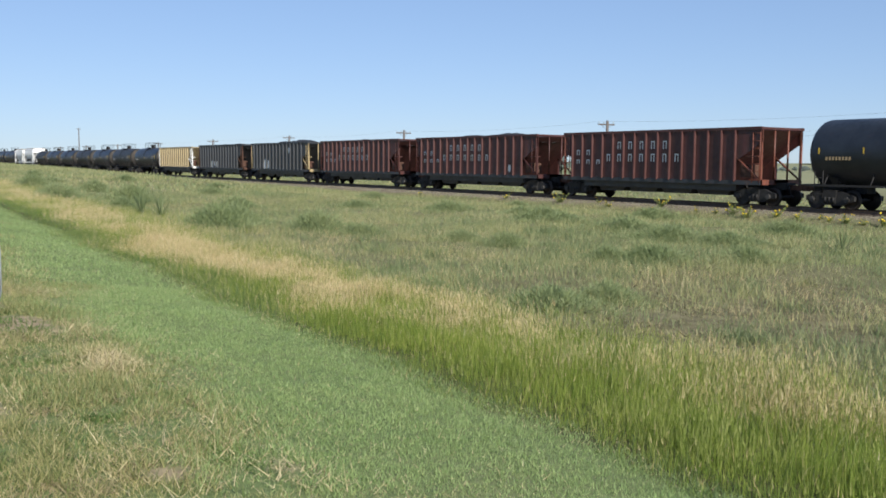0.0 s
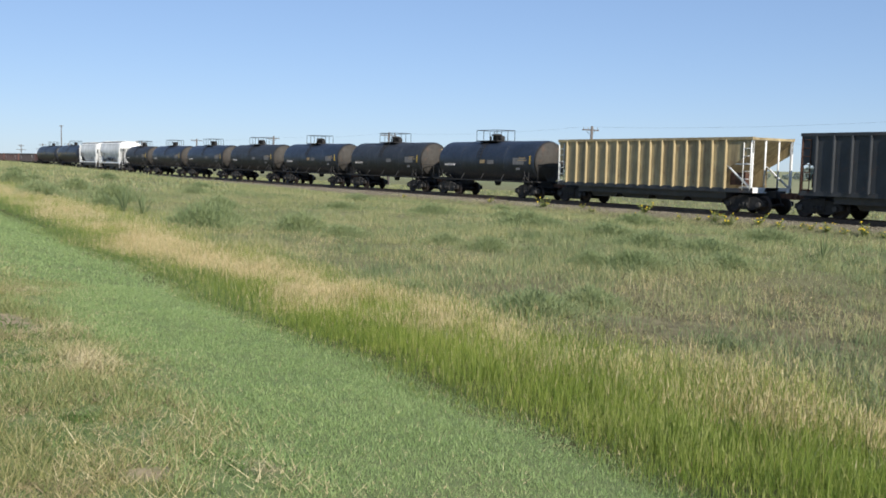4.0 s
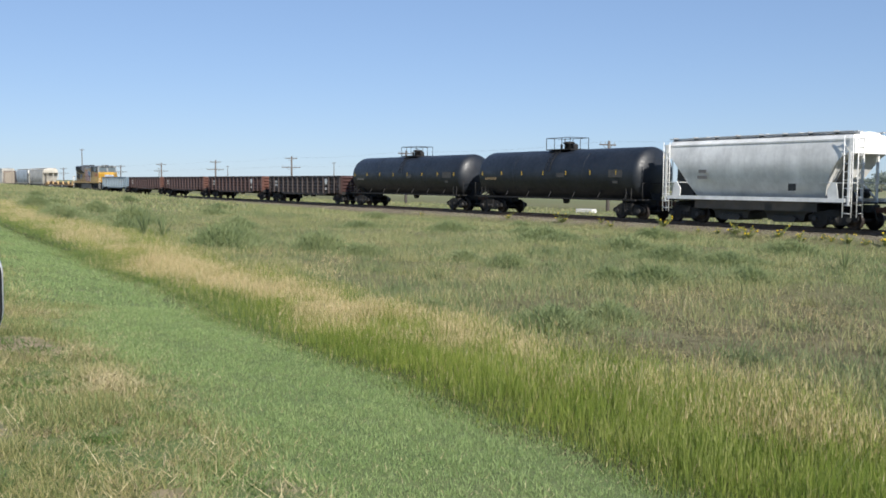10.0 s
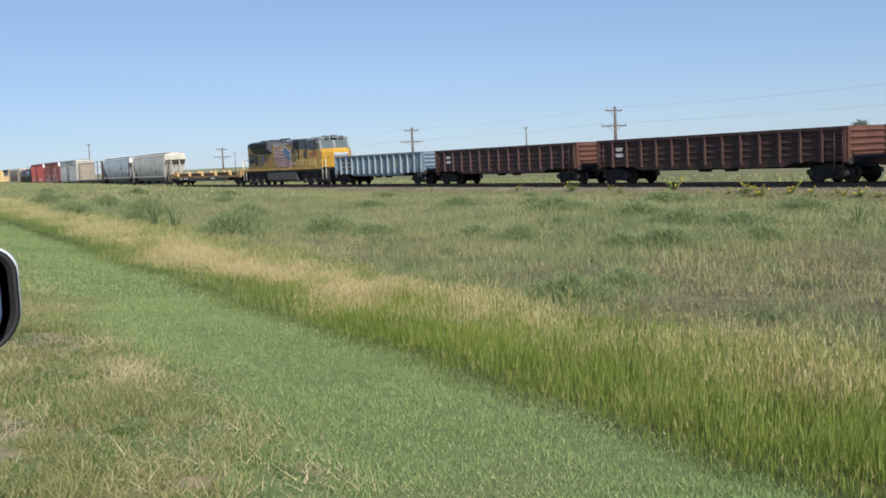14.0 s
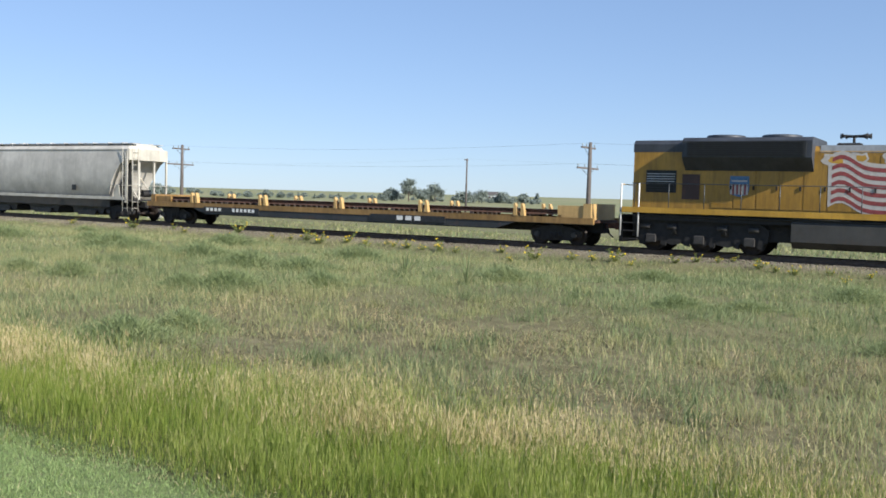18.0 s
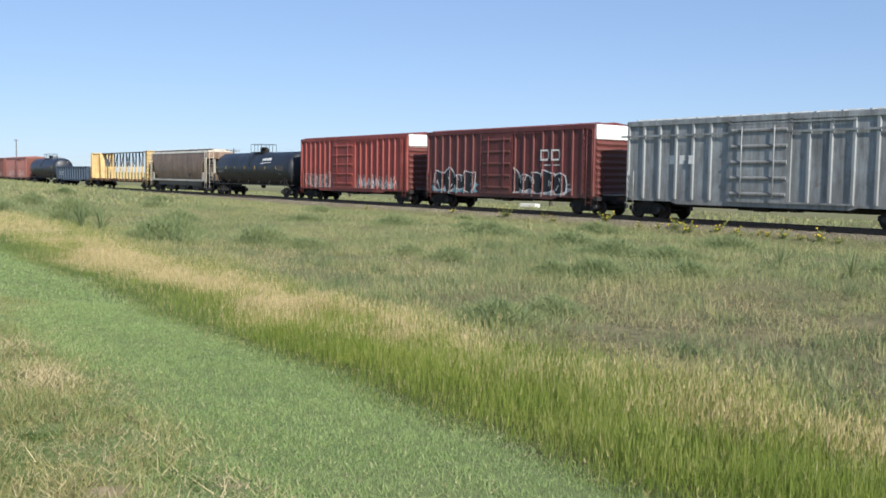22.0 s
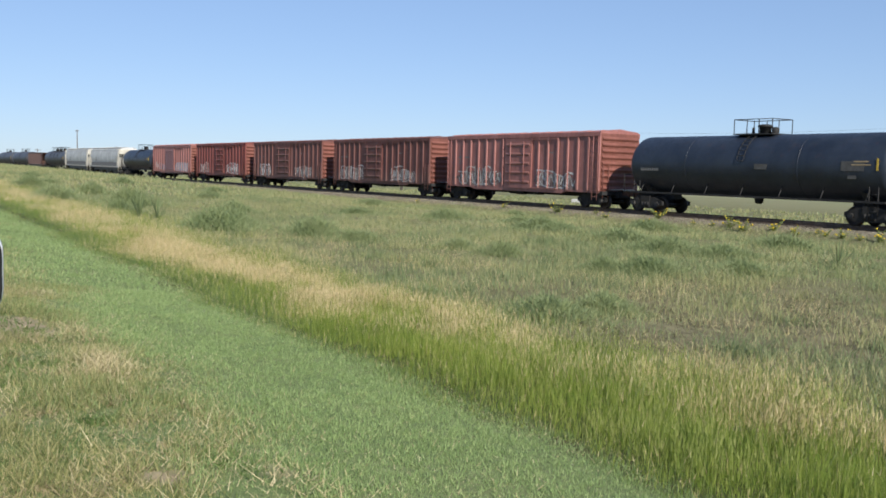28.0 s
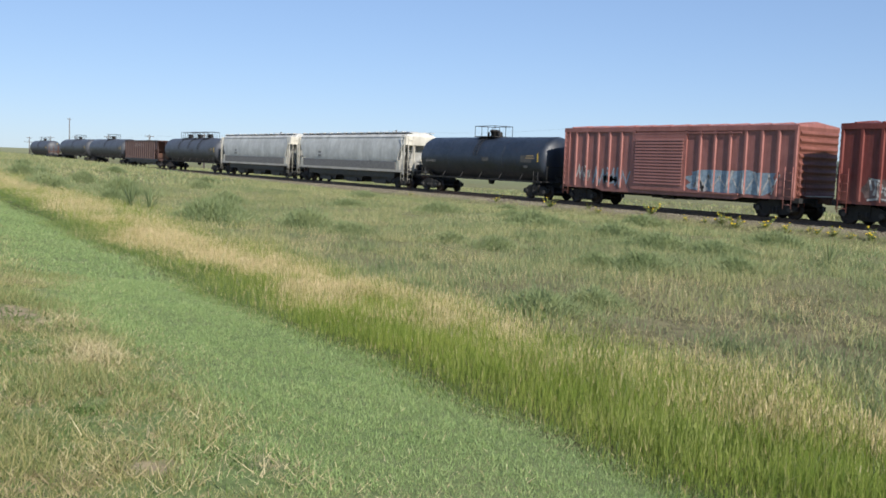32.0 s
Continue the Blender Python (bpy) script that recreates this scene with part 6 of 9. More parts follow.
def soil():
    """Thatch, meadow litter, gravel and bare earth, by where they lie on the plan."""
    m, n, l, b = node_mat("prairie_soil")
    g = n.new("ShaderNodeNewGeometry")
    sp = n.new("ShaderNodeSeparateXYZ")
    l.new(g.outputs["Position"], sp.inputs[0])

    def tex(scale, detail=5):
        t = n.new("ShaderNodeTexNoise")
        t.inputs["Scale"].default_value, t.inputs["Detail"].default_value, t.inputs["Roughness"].default_value = scale, detail, 0.65
        l.new(g.outputs["Position"], t.inputs["Vector"])
        return t.outputs["Fac"]

    def wobble(axis, scale, amount):
        a = n.new("ShaderNodeMath")
        a.operation = "MULTIPLY_ADD"
        l.new(tex(scale, 3), a.inputs[0])
        a.inputs[1].default_value = amount
        l.new(sp.outputs[axis], a.inputs[2])
        return a.outputs[0]

    mown = mix(n, l, ramp(n, l, tex(1.1), 0.35, 0.65), (0.16, 0.215, 0.08), (0.20, 0.22, 0.10))
    mown = mix(n, l, ramp(n, l, tex(18), 0.35, 0.7), mown, (0.11, 0.15, 0.055))
    field = mix(n, l, ramp(n, l, tex(0.35), 0.35, 0.65), (0.165, 0.155, 0.078), (0.135, 0.145, 0.064))
    field = mix(n, l, ramp(n, l, tex(5), 0.45, 0.7), field, (0.21, 0.19, 0.10))
    dead = mix(n, l, ramp(n, l, tex(2.6, 6), 0.4, 0.62), (0.125, 0.11, 0.06), (0.22, 0.196, 0.108))
    zone = n.new("ShaderNodeMath")
    zone.operation = "MULTIPLY"
    l.new(ramp(n, l, wobble(0, 0.5, 5.0), -13.0, -6.5), zone.inputs[0])
    l.new(ramp(n, l, wobble(1, 0.45, 5.0), 21.0, 17.0), zone.inputs[1])
    field = mix(n, l, zone.outputs[0], field, dead)
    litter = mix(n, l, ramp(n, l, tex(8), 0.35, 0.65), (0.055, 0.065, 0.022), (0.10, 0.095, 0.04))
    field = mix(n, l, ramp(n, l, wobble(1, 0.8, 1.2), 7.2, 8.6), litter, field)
    c = mix(n, l, ramp(n, l, wobble(1, 1.5, 0.4), 4.15, 4.45), mown, field)
    far = mix(n, l, ramp(n, l, tex(0.02), 0.4, 0.6), (0.275, 0.262, 0.15), (0.20, 0.22, 0.11))
    c = mix(n, l, ramp(n, l, sp.outputs[1], 60, 110), c, far)
    grav = mix(n, l, ramp(n, l, tex(22, 6), 0.35, 0.65), (0.15, 0.128, 0.088), (0.26, 0.228, 0.165))
    on = n.new("ShaderNodeMath")
    on.operation = "MULTIPLY"
    l.new(ramp(n, l, wobble(1, 1.2, 1.0), 35.1, 36.1), on.inputs[0])
    l.new(ramp(n, l, sp.outputs[1], 42.2, 41.6), on.inputs[1])
    c = mix(n, l, on.outputs[0], c, grav)
    earth = mix(n, l, ramp(n, l, tex(9, 6), 0.3, 0.7), (0.25, 0.195, 0.115), (0.38, 0.31, 0.205))
    for x, y, r in ((-9.7, 1.3, 0.42), (-10.6, 1.1, 0.4), (-9.05, 1.5, 0.26), (-9.3, 1.38, 0.34), (-6.25, 0.55, 0.36), (-6.8, 0.5, 0.3), (-4.6, 1.35, 0.13), (-5.7, 0.5, 0.22), (-4.5, 1.98, 0.07)):
        d = n.new("ShaderNodeVectorMath")
        d.operation = "DISTANCE"
        l.new(g.outputs["Position"], d.inputs[0])
        d.inputs[1].default_value = (x, y, 0.33)
        k = n.new("ShaderNodeMath")
        k.operation = "MULTIPLY_ADD"
        l.new(tex(4, 4), k.inputs[0])
        k.inputs[1].default_value = 0.7
        l.new(d.outputs["Value"], k.inputs[2])
        c = mix(n, l, ramp(n, l, k.outputs[0], r + 0.45, r + 0.2), c, earth)
    l.new(c, b.inputs["Base Color"])
    b.inputs["Roughness"].default_value = 0.95
    b.inputs["Specular IOR Level"].default_value = 0.15
    bump(n, l, b, tex(12, 6), 0.04, 0.7)
    return m


def build_ground():
    xs = sorted({-4500, -3000, -2000, -1400, -1000, -700, -500, -400, -320, -260, 120, 160, 250, 400, 700, 1200, 2500, 4500, *range(-220, -40, 4), *[v * 0.5 for v in range(-80, 25)], *range(14, 100, 6)})
    ys = sorted({-3000, -1200, -500, -200, -80, -40, -20, *range(-12, 0, 2), *[v * 0.25 for v in range(0, 34)], *[v * 0.8 for v in range(11, 60)], 50, 54, 60, 70, 85, 110, 150, 200, 300, 450, 600, 800, 1100, 1500, 2000, 2600, 3600, 4600})
    gx, gy = np.meshgrid(xs, ys, indexing="ij")
    z = gz(gx, gy)
    n = len(ys)
    vs = np.stack([gx, gy, z], -1).reshape(-1, 3).tolist()
    fs = [(i * n + j, (i + 1) * n + j, (i + 1) * n + j + 1, i * n + j + 1) for i in range(len(xs) - 1) for j in range(n - 1)]
    me = Shape().add(vs, fs, True).mesh("ground")
    me.materials.append(soil())
    tagged(new("ground", me), "dry prairie ground with thatch, bare earth and gravel", "ground", kind="structure")


build_ground()


# ---------------------------------------------------------------- grass and weeds
def quick_mesh(name, verts, tris, mat):
    me = bpy.data.meshes.new(name)
    nv, nt = len(verts), len(tris)
    me.vertices.add(nv)
    me.vertices.foreach_set("co", np.asarray(verts, np.float32).ravel())
    me.loops.add(nt * 3)
    me.loops.foreach_set("vertex_index", np.asarray(tris, np.int32).ravel())
    me.polygons.add(nt)
    me.polygons.foreach_set("loop_start", np.arange(0, nt * 3, 3, dtype=np.int32))
    me.update(calc_edges=True)
    me.materials.append(mat)
    return me


def blades(name, x, y, h, w, lean, mat, label, category, seed=0, z=None, bent=True):
    """Many blades of grass as one object: each a tapering, bent strip."""
    r = np.random.RandomState(seed)
    n = len(x)
    z0 = gz(x, y) - 0.01 if z is None else z
    a = r.rand(n) * 2 * np.pi
    sx, sy = np.cos(a) * w / 2, np.sin(a) * w / 2
    la = r.rand(n) * 2 * np.pi
    lx, ly = np.cos(la) * lean * h, np.sin(la) * lean * h
    up = np.sqrt(np.maximum(0.02, 1 - lean ** 2)) * h
    base = np.stack([x, y, z0], -1)
    s = np.stack([sx, sy, 0 * sx], -1)
    tip = base + np.stack([lx, ly, up], -1)
    if not bent:
        v = np.stack([base - s, base + s, tip], 1).reshape(-1, 3)
        k = np.arange(n)[:, None] * 3
        t = k + np.array([[0, 1, 2]])
    else:
        mid = base + np.stack([lx * 0.3, ly * 0.3, up * 0.58], -1)
        v = np.stack([base - s * 0.8, base + s * 0.8, mid - s * 0.75, mid + s * 0.75, tip], 1).reshape(-1, 3)
        k = (np.arange(n)[:, None] * 5)[:, None, :]
        t = (k + np.array([[[0, 1, 3], [0, 3, 2], [2, 3, 4]]])).reshape(-1, 3)
    ob = new(name, quick_mesh(name, v, t, mat))
    return tagged(ob, label, category, kind="stuff")


def strew(n, x0, x1, y0, y1, seed):
    r = np.random.RandomState(seed)
    return x0 + (x1 - x0) * r.rand(n), y0 + (y1 - y0) * r.rand(n), r


def smooth(v, a, b):
    t = np.clip((v - a) / (b - a), 0, 1)
    return t * t * (3 - 2 * t)


MOWN = leafy("mown_grass_blades", [(0.11, 0.145, 0.05), (0.255, 0.28, 0.105), (0.44, 0.40, 0.18), (0.72, 0.605, 0.37)], patch=0.9, through=0.42, single=0.68)
MOWN_LUSH = leafy("lush_mown_blades", [(0.195, 0.295, 0.107), (0.32, 0.425, 0.168), (0.45, 0.52, 0.237)], patch=0.7, through=0.45, single=0.82)
CLUMP = leafy("dark_clump_blades", [(0.085, 0.14, 0.04), (0.15, 0.215, 0.068), (0.24, 0.30, 0.11)], patch=0.9, through=0.45)
STRAW = leafy("dry_straw", [(0.36, 0.285, 0.15), (0.53, 0.44, 0.25), (0.70, 0.60, 0.38)], patch=2.0, through=0.2, single=0.7)
THATCH = leafy("brown_thatch", [(0.23, 0.185, 0.10), (0.33, 0.27, 0.15), (0.45, 0.37, 0.22)], patch=2.0, through=0.2, single=0.7)
LUSH = leafy("lush_roadside_grass", [(0.06, 0.105, 0.022), (0.155, 0.23, 0.038), (0.27, 0.335, 0.062), (0.43, 0.44, 0.13)], patch=0.8, through=0.42, single=0.72)
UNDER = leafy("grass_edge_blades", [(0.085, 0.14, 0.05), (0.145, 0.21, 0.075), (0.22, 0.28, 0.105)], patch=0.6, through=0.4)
FRESH = leafy("flowering_stalks", [(0.22, 0.28, 0.065), (0.31, 0.345, 0.10), (0.42, 0.41, 0.17)], patch=0.8, through=0.4, single=0.7)
TAN = leafy("ripe_tan_grass", [(0.35, 0.285, 0.125), (0.55, 0.445, 0.23), (0.77, 0.635, 0.40)], patch=0.5, through=0.3, single=0.8)
FIELD = leafy("meadow_blades", [(0.205, 0.25, 0.10), (0.30, 0.32, 0.138), (0.395, 0.38, 0.185), (0.51, 0.455, 0.27)], patch=0.3, through=0.4, single=0.68)
SAGE = leafy("grey_green_weed_leaves", [(0.18, 0.235, 0.105), (0.245, 0.30, 0.14), (0.325, 0.36, 0.185)], patch=0.5, through=0.42)
DRIFT = leafy("dull_green_drift", [(0.14, 0.19, 0.085), (0.19, 0.24, 0.11), (0.245, 0.285, 0.14)], patch=0.6, through=0.45)
TANGLE = leafy("brown_tangle", [(0.075, 0.07, 0.036), (0.14, 0.126, 0.065), (0.26, 0.22, 0.125)], patch=0.8, through=0.2, single=0.7)
BUSH = leafy("bush_leaves", [(0.20, 0.26, 0.115), (0.28, 0.335, 0.155), (0.37, 0.40, 0.205)], patch=1.2, through=0.5)

EDGE = lambda x: 4.12 + 0.10 * np.sin(x * 0.7) + 0.06 * np.sin(x * 2.3 + 1) + 0.012 * np.maximum(0, -x - 8)


def bare(x, y):
    """Where the earth shows through the mown strip."""
    k = np.zeros_like(x)
    for cx, cy, r in ((-9.7, 1.3, 0.42), (-10.6, 1.1, 0.4), (-9.05, 1.5, 0.26), (-9.3, 1.38, 0.34), (-6.25, 0.55, 0.36), (-6.8, 0.5, 0.3), (-4.6, 1.35, 0.13), (-5.7, 0.5, 0.22), (-4.5, 1.98, 0.07)):
        k = np.maximum(k, 1 - smooth(np.hypot(x - cx, y - cy), r * 0.65, r * 1.15))
    return k


def burnt(x, y):
    """The dry brown stretch of the meadow, where dead weeds lie on bare ground."""
    p = 0.6 * patches(x, y, 2.1, 31) + 0.4 * patches(x, y, 0.7, 32)
    return smooth(p, 0.36, 0.6) * smooth(x, -15, -8.5) * smooth(y, 7.4, 8.8) * (1 - smooth(y, 15.5, 21))


def build_grass():
    # mown strip along the shoulder
    for i, (n, x0, x1, hm, wm) in enumerate(((520000, -13, 3, 0.8, 0.0062), (150000, -34, -13, 1.0, 0.011), (100000, -120, -34, 1.4, 0.022))):
        x, y, r = strew(n, x0, x1, 0.05, 4.6, 20 + i)
        tuft = patches(x, y, 0.13, 3) * 0.55 + patches(x, y, 0.42, 4) * 0.45
        keep = (y < EDGE(x) + 0.3 * r.rand(n)) & (r.rand(n) > bare(x, y) * 0.97) & (r.rand(n) < np.where(y < 2.3, 0.5 + 0.6 * smooth(tuft, 0.3, 0.65), 0.78 + 0.3 * smooth(tuft, 0.25, 0.7)))
        x, y, tuft = x[keep], y[keep], tuft[keep]
        lush = smooth(y + 1.3 * (patches(x, y, 0.9, 6) - 0.5) - 0.05 * np.maximum(0, -x - 6), 0.8, 2.5) > r.rand(len(x))
        dark = r.rand(len(x)) < 0.04 + 0.3 * smooth(patches(x, y, 0.2, 45), 0.5, 0.85) * (1 - smooth(y, 1.5, 2.3))
        lush = lush & ~dark
        brown = ~lush & ~dark & (r.rand(len(x)) < 0.5 * smooth(0.5 * patches(x, y, 0.75, 7) + 0.5 * patches(x, y, 0.24, 5), 0.46, 0.68))
        for k, mat, nm, lab in ((lush, MOWN_LUSH, "mown_grass", "smooth blue-green mown grass strip beside taller grass"), (dark, CLUMP, "dark_mown_blades", "darker green blades through the mown grass"), (~lush & ~brown & ~dark, MOWN, "rough_mown_grass", "short mown roadside grass with dry clippings"), (brown, THATCH, "brown_thatch", "brown dead thatch matted between the mown grass")):
            xx, yy = x[k], y[k]
            q = len(xx)
            if not q:
                continue
            h = (0.022 + 0.05 * r.rand(q) ** 1.3) * hm * (np.where(yy < 2.1, 0.5, 0.85) + np.where(yy < 2.1, 1.1, 0.45) * smooth(tuft[k], 0.2, 0.8)) * (1.2 if mat is MOWN else 0.9) * (1 + 0.5 * (1 - smooth(yy, 1.6, 2.6)))
            blades(nm, xx, yy, h, wm * (0.5 + 1.0 * r.rand(q)), (0.75 if mat is THATCH else 0.25) + (0.23 if mat is THATCH else 0.65) * r.rand(q), mat, lab, "grass", 30 + i, z=gz(xx, yy) + (0.012 * r.rand(q) if mat is THATCH else -0.008), bent=False)
    # the same grass round the parked car and farther along
    for i, (n, x0, x1, y0, y1) in enumerate(((110000, -22, 12, -9, 0.05), (45000, 3, 16, 0.05, 4.4))):
        x, y, r = strew(n, x0, x1, y0, y1, 34 + i)
        keep = r.rand(n) < 0.35 + 0.7 * patches(x, y, 0.4, 4)
        x, y = x[keep], y[keep]
        blades("shoulder_grass", x, y, 0.04 + 0.05 * r.rand(len(x)), 0.014 + 0.008 * r.rand(len(x)), 0.2 + 0.6 * r.rand(len(x)), MOWN, "short dry mown grass round the parked car", "grass", 36 + i, bent=False)
    # darker tufts that the mower left
    x, y, r = strew(90000, -16, 3, 0.05, 4.2, 38)
    keep = (r.rand(len(x)) < smooth(patches(x, y, 0.26, 9) * 0.55 + patches(x, y, 1.0, 10) * 0.45, 0.6, 0.85) * (1 - smooth(y, 1.7, 2.6))) & (y < EDGE(x) - 0.1)
    x, y = x[keep], y[keep]
    blades("leafy_tufts", x, y, 0.03 + 0.06 * r.rand(len(x)), 0.006 + 0.007 * r.rand(len(x)), 0.3 + 0.65 * r.rand(len(x)), CLUMP, "darker leafy tufts left in the mown strip", "grass", 39)
    # low broad-leaved weeds near the shoulder
    r = np.random.RandomState(48)
    cx, cy, cs = -10.5 + 6.5 * r.rand(26), 0.35 + 1.2 * r.rand(26), 0.05 + 0.11 * r.rand(26)
    cx[:6], cy[:6], cs[:6] = (-7.3, -7.05, -7.55, -8.6, -5.2, -4.75), (0.82, 0.9, 0.95, 1.75, 1.0, 1.75), (0.2, 0.16, 0.15, 0.14, 0.16, 0.12)
    x, y = (np.repeat(c, 130) + np.repeat(cs, 130) * r.randn(26 * 130) for c in (cx, cy))
    blades("broadleaf_weeds", x, y, 0.03 + 0.05 * r.rand(len(x)), 0.011 + 0.010 * r.rand(len(x)), 0.45 + 0.5 * r.rand(len(x)), CLUMP, "dark low broad-leaved weeds near the shoulder", "weeds", 49)
    # clippings and straw lying on it
    x, y, r = strew(90000, -18, 3, 0.05, 4.4, 41)
    keep = r.rand(len(x)) < (0.26 + 0.65 * smooth(patches(x, y, 0.5, 8), 0.5, 0.85)) * (1 - 0.92 * smooth(y, 1.9, 3.2)) + 0.14 * smooth(x, -6, -4) * (y < 3.4) + 0.22 * smooth(y, EDGE(x) - 0.45, EDGE(x) - 0.15) * smooth(patches(x, y, 0.8, 16), 0.35, 0.7)
    keep &= r.rand(len(x)) > 0.8 * bare(x, y)
    x, y = x[keep], y[keep]
    blades("straw_clippings", x, y, 0.014 + 0.055 * r.rand(len(x)) ** 2, 0.0028 + 0.002 * r.rand(len(x)), 0.6 + 0.39 * r.rand(len(x)), STRAW, "pale dry grass clippings lying on the mown strip", "straw", 42, z=gz(x, y) + 0.01 + 0.03 * r.rand(len(x)), bent=False)
    for k, (cx, cy, s, n) in enumerate(((-7.35, 1.71, 0.15, 420), (-7.7, 1.77, 0.12, 220), (-7.1, 1.6, 0.13, 200), (-8.95, 1.85, 0.16, 200), (-8.1, 0.95, 0.14, 180), (-5.0, 1.75, 0.28, 200), (-8.7, 1.75, 0.22, 160), (-4.5, 1.2, 0.3, 200), (-6.2, 0.75, 0.3, 180), (-4.3, 1.95, 0.16, 160))):
        r = np.random.RandomState(60 + k)
        x, y = cx + r.randn(n) * s, cy + r.randn(n) * s * 0.7
        blades("dead_grass_tuft", x, y, 0.04 + 0.16 * r.rand(n) ** 2, 0.0035 + 0.003 * r.rand(n), 0.65 + 0.34 * r.rand(n), STRAW, "straw-coloured tuft of dead grass on the mown strip", "grass tuft", 70 + k, z=gz(x, y) + 0.015 + 0.025 * r.rand(n), bent=False)
    # tall grass behind the mown edge, with tan seed heads on it
    for i, (n, x0, x1, wm) in enumerate(((820000, -24, 9, 0.0040), (300000, -70, -24, 0.0085))):
        x, y, r = strew(n, x0, x1, 3.9, 8.4 + 1.4 * i, 80 + i)
        d = y - EDGE(x)
        p = patches(x, y, 1.5, 11) * 0.6 + patches(x, y, 0.5, 12) * 0.4
        ragged = 0.6 * (patches(x, y, 0.6, 15) - 0.5)
        keep = (d + ragged > -0.1) & (r.rand(n) < (1.1 - smooth(d, 1.6, 3.8 + 1.4 * i)) * (0.25 + 0.55 * patches(x, y, 0.4, 14) + 0.5 * smooth(patches(x, y, 0.09, 44), 0.35, 0.65)) * (1 - 0.4 * smooth(x, -4.5, -1.5) * smooth(d, 0.8, 1.6)))
        x, y, d, p = x[keep], y[keep], d[keep], p[keep]
        m = len(x)
        start = np.interp(-x, [1, 4, 6, 9.5, 13, 20, 40, 60], [2.6, 2.1, 1.6, 1.2, 1.0, 1.0, 1.4, 2.0]) + 0.9 * (patches(x, y, 1.1, 18) - 0.5)
        ripe = smooth(d, start - 0.5 - 0.4 * smooth(-x, 8, 14), start + 0.6) * (0.1 + 0.9 * smooth(p, 0.38, 0.64)) * (1 - 0.6 * smooth(x, -4.5, -1)) * (1 - 0.75 * smooth(d, start + 1.0, start + 2.4))
        h = (0.05 + 0.22 * r.rand(m) ** 1.6) * (0.2 + 0.8 * smooth(d, -0.3, 1.2)) * (0.4 + 0.75 * patches(x, y, 0.33, 13) + 0.5 * patches(x, y, 0.11, 43))
        isdry = r.rand(m) < 0.015 + ripe * (0.4 + 0.25 * smooth(-x, 12, 20))
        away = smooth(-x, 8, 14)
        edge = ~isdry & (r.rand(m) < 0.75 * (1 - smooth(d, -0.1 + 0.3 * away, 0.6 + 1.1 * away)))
        short = r.rand(m) < (0.55 if i == 0 else 1.0)
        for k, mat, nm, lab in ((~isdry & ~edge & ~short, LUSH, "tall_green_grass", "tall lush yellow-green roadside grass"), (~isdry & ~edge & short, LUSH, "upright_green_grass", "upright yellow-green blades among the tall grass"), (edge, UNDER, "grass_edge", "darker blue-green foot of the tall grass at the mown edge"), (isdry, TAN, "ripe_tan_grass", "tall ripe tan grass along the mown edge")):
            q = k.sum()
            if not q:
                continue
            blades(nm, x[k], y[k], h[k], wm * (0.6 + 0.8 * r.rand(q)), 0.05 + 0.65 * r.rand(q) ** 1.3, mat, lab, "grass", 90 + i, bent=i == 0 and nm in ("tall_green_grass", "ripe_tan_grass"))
        if i == 0:
            k = (r.rand(m) < (0.025 + 0.12 * smooth(x, -8, -3)) * (0.3 + 1.2 * smooth(patches(x, y, 0.7, 22), 0.3, 0.7))) & (d > 0.25)
            q = k.sum()
            blades("seeding_stalks", x[k] + 0.01, y[k], h[k] * 1.1 + 0.05, 0.0024 + 0.0014 * r.rand(q), 0.05 + 0.25 * r.rand(q), FRESH, "pale yellow-green flowering stalks above the tall grass", "grass", 97, bent=False)
            blades("pale_seed_tips", x[k] + 0.01, y[k], 0.03 + 0.05 * r.rand(q), 0.0055 + 0.003 * r.rand(q), 0.05 + 0.3 * r.rand(q), FRESH, "pale seed tips on the flowering stalks", "grass", 98, z=gz(x[k], y[k]) + h[k] * 0.95, bent=False)
        pick = r.rand(m) < 0.004 + 0.62 * ripe + 0.25 * smooth(x, -8, -4) * (1 - 0.8 * smooth(x, -2, 1)) * smooth(d, 1.5, 2.3) * smooth(p, 0.3, 0.6)
        hx, hy, hh = x[pick], y[pick], h[pick]
        q = len(hx)
        blades("seed_heads", hx, hy, 0.03 + 0.055 * r.rand(q), (0.0058 if i == 0 else 0.0095) * (0.6 + 0.7 * r.rand(q)), 0.08 + 0.4 * r.rand(q), TAN, "feathery tan seed heads of the tall grass", "grass", 95 + i, z=gz(hx, hy) + hh * 0.85 + 0.02, bent=False)
    # meadow between the tall grass and the track
    for i, (n, x0, x1, y0, y1, wm, hm) in enumerate(((230000, -50, 10, 5.6, 20, 0.010, 0.8), (170000, -60, 12, 20, 36.1, 0.022, 0.9), (125000, -230, -50, 5.5, 33.5, 0.06, 1.1), (40000, 9, 60, 4.3, 33.5, 0.06, 1.1), (50000, -190, 40, 42.2, 62, 0.09, 1.0))):
        x, y, r = strew(n, x0, x1, y0, y1, 110 + i)
        p = patches(x, y, 1.3, 17) * 0.5 + patches(x, y, 0.4, 19) * 0.5
        brown = burnt(x, y)
        keep = r.rand(n) < (0.4 + 1.1 * smooth(p, 0.3, 0.7)) * (1 - 0.75 * smooth(y, 35.0, 36.1) * (y < 38)) * (1 - 0.35 * brown)
        x, y, p, brown = x[keep], y[keep], p[keep], brown[keep]
        m = len(x)
        low = (1 - 0.4 * smooth(y, 33.6, 35.2) * (y < 38)) * (1 - 0.35 * brown)
        h = (0.08 + 0.24 * r.rand(m) ** 1.6) * hm * (0.4 + 1.1 * p) * low
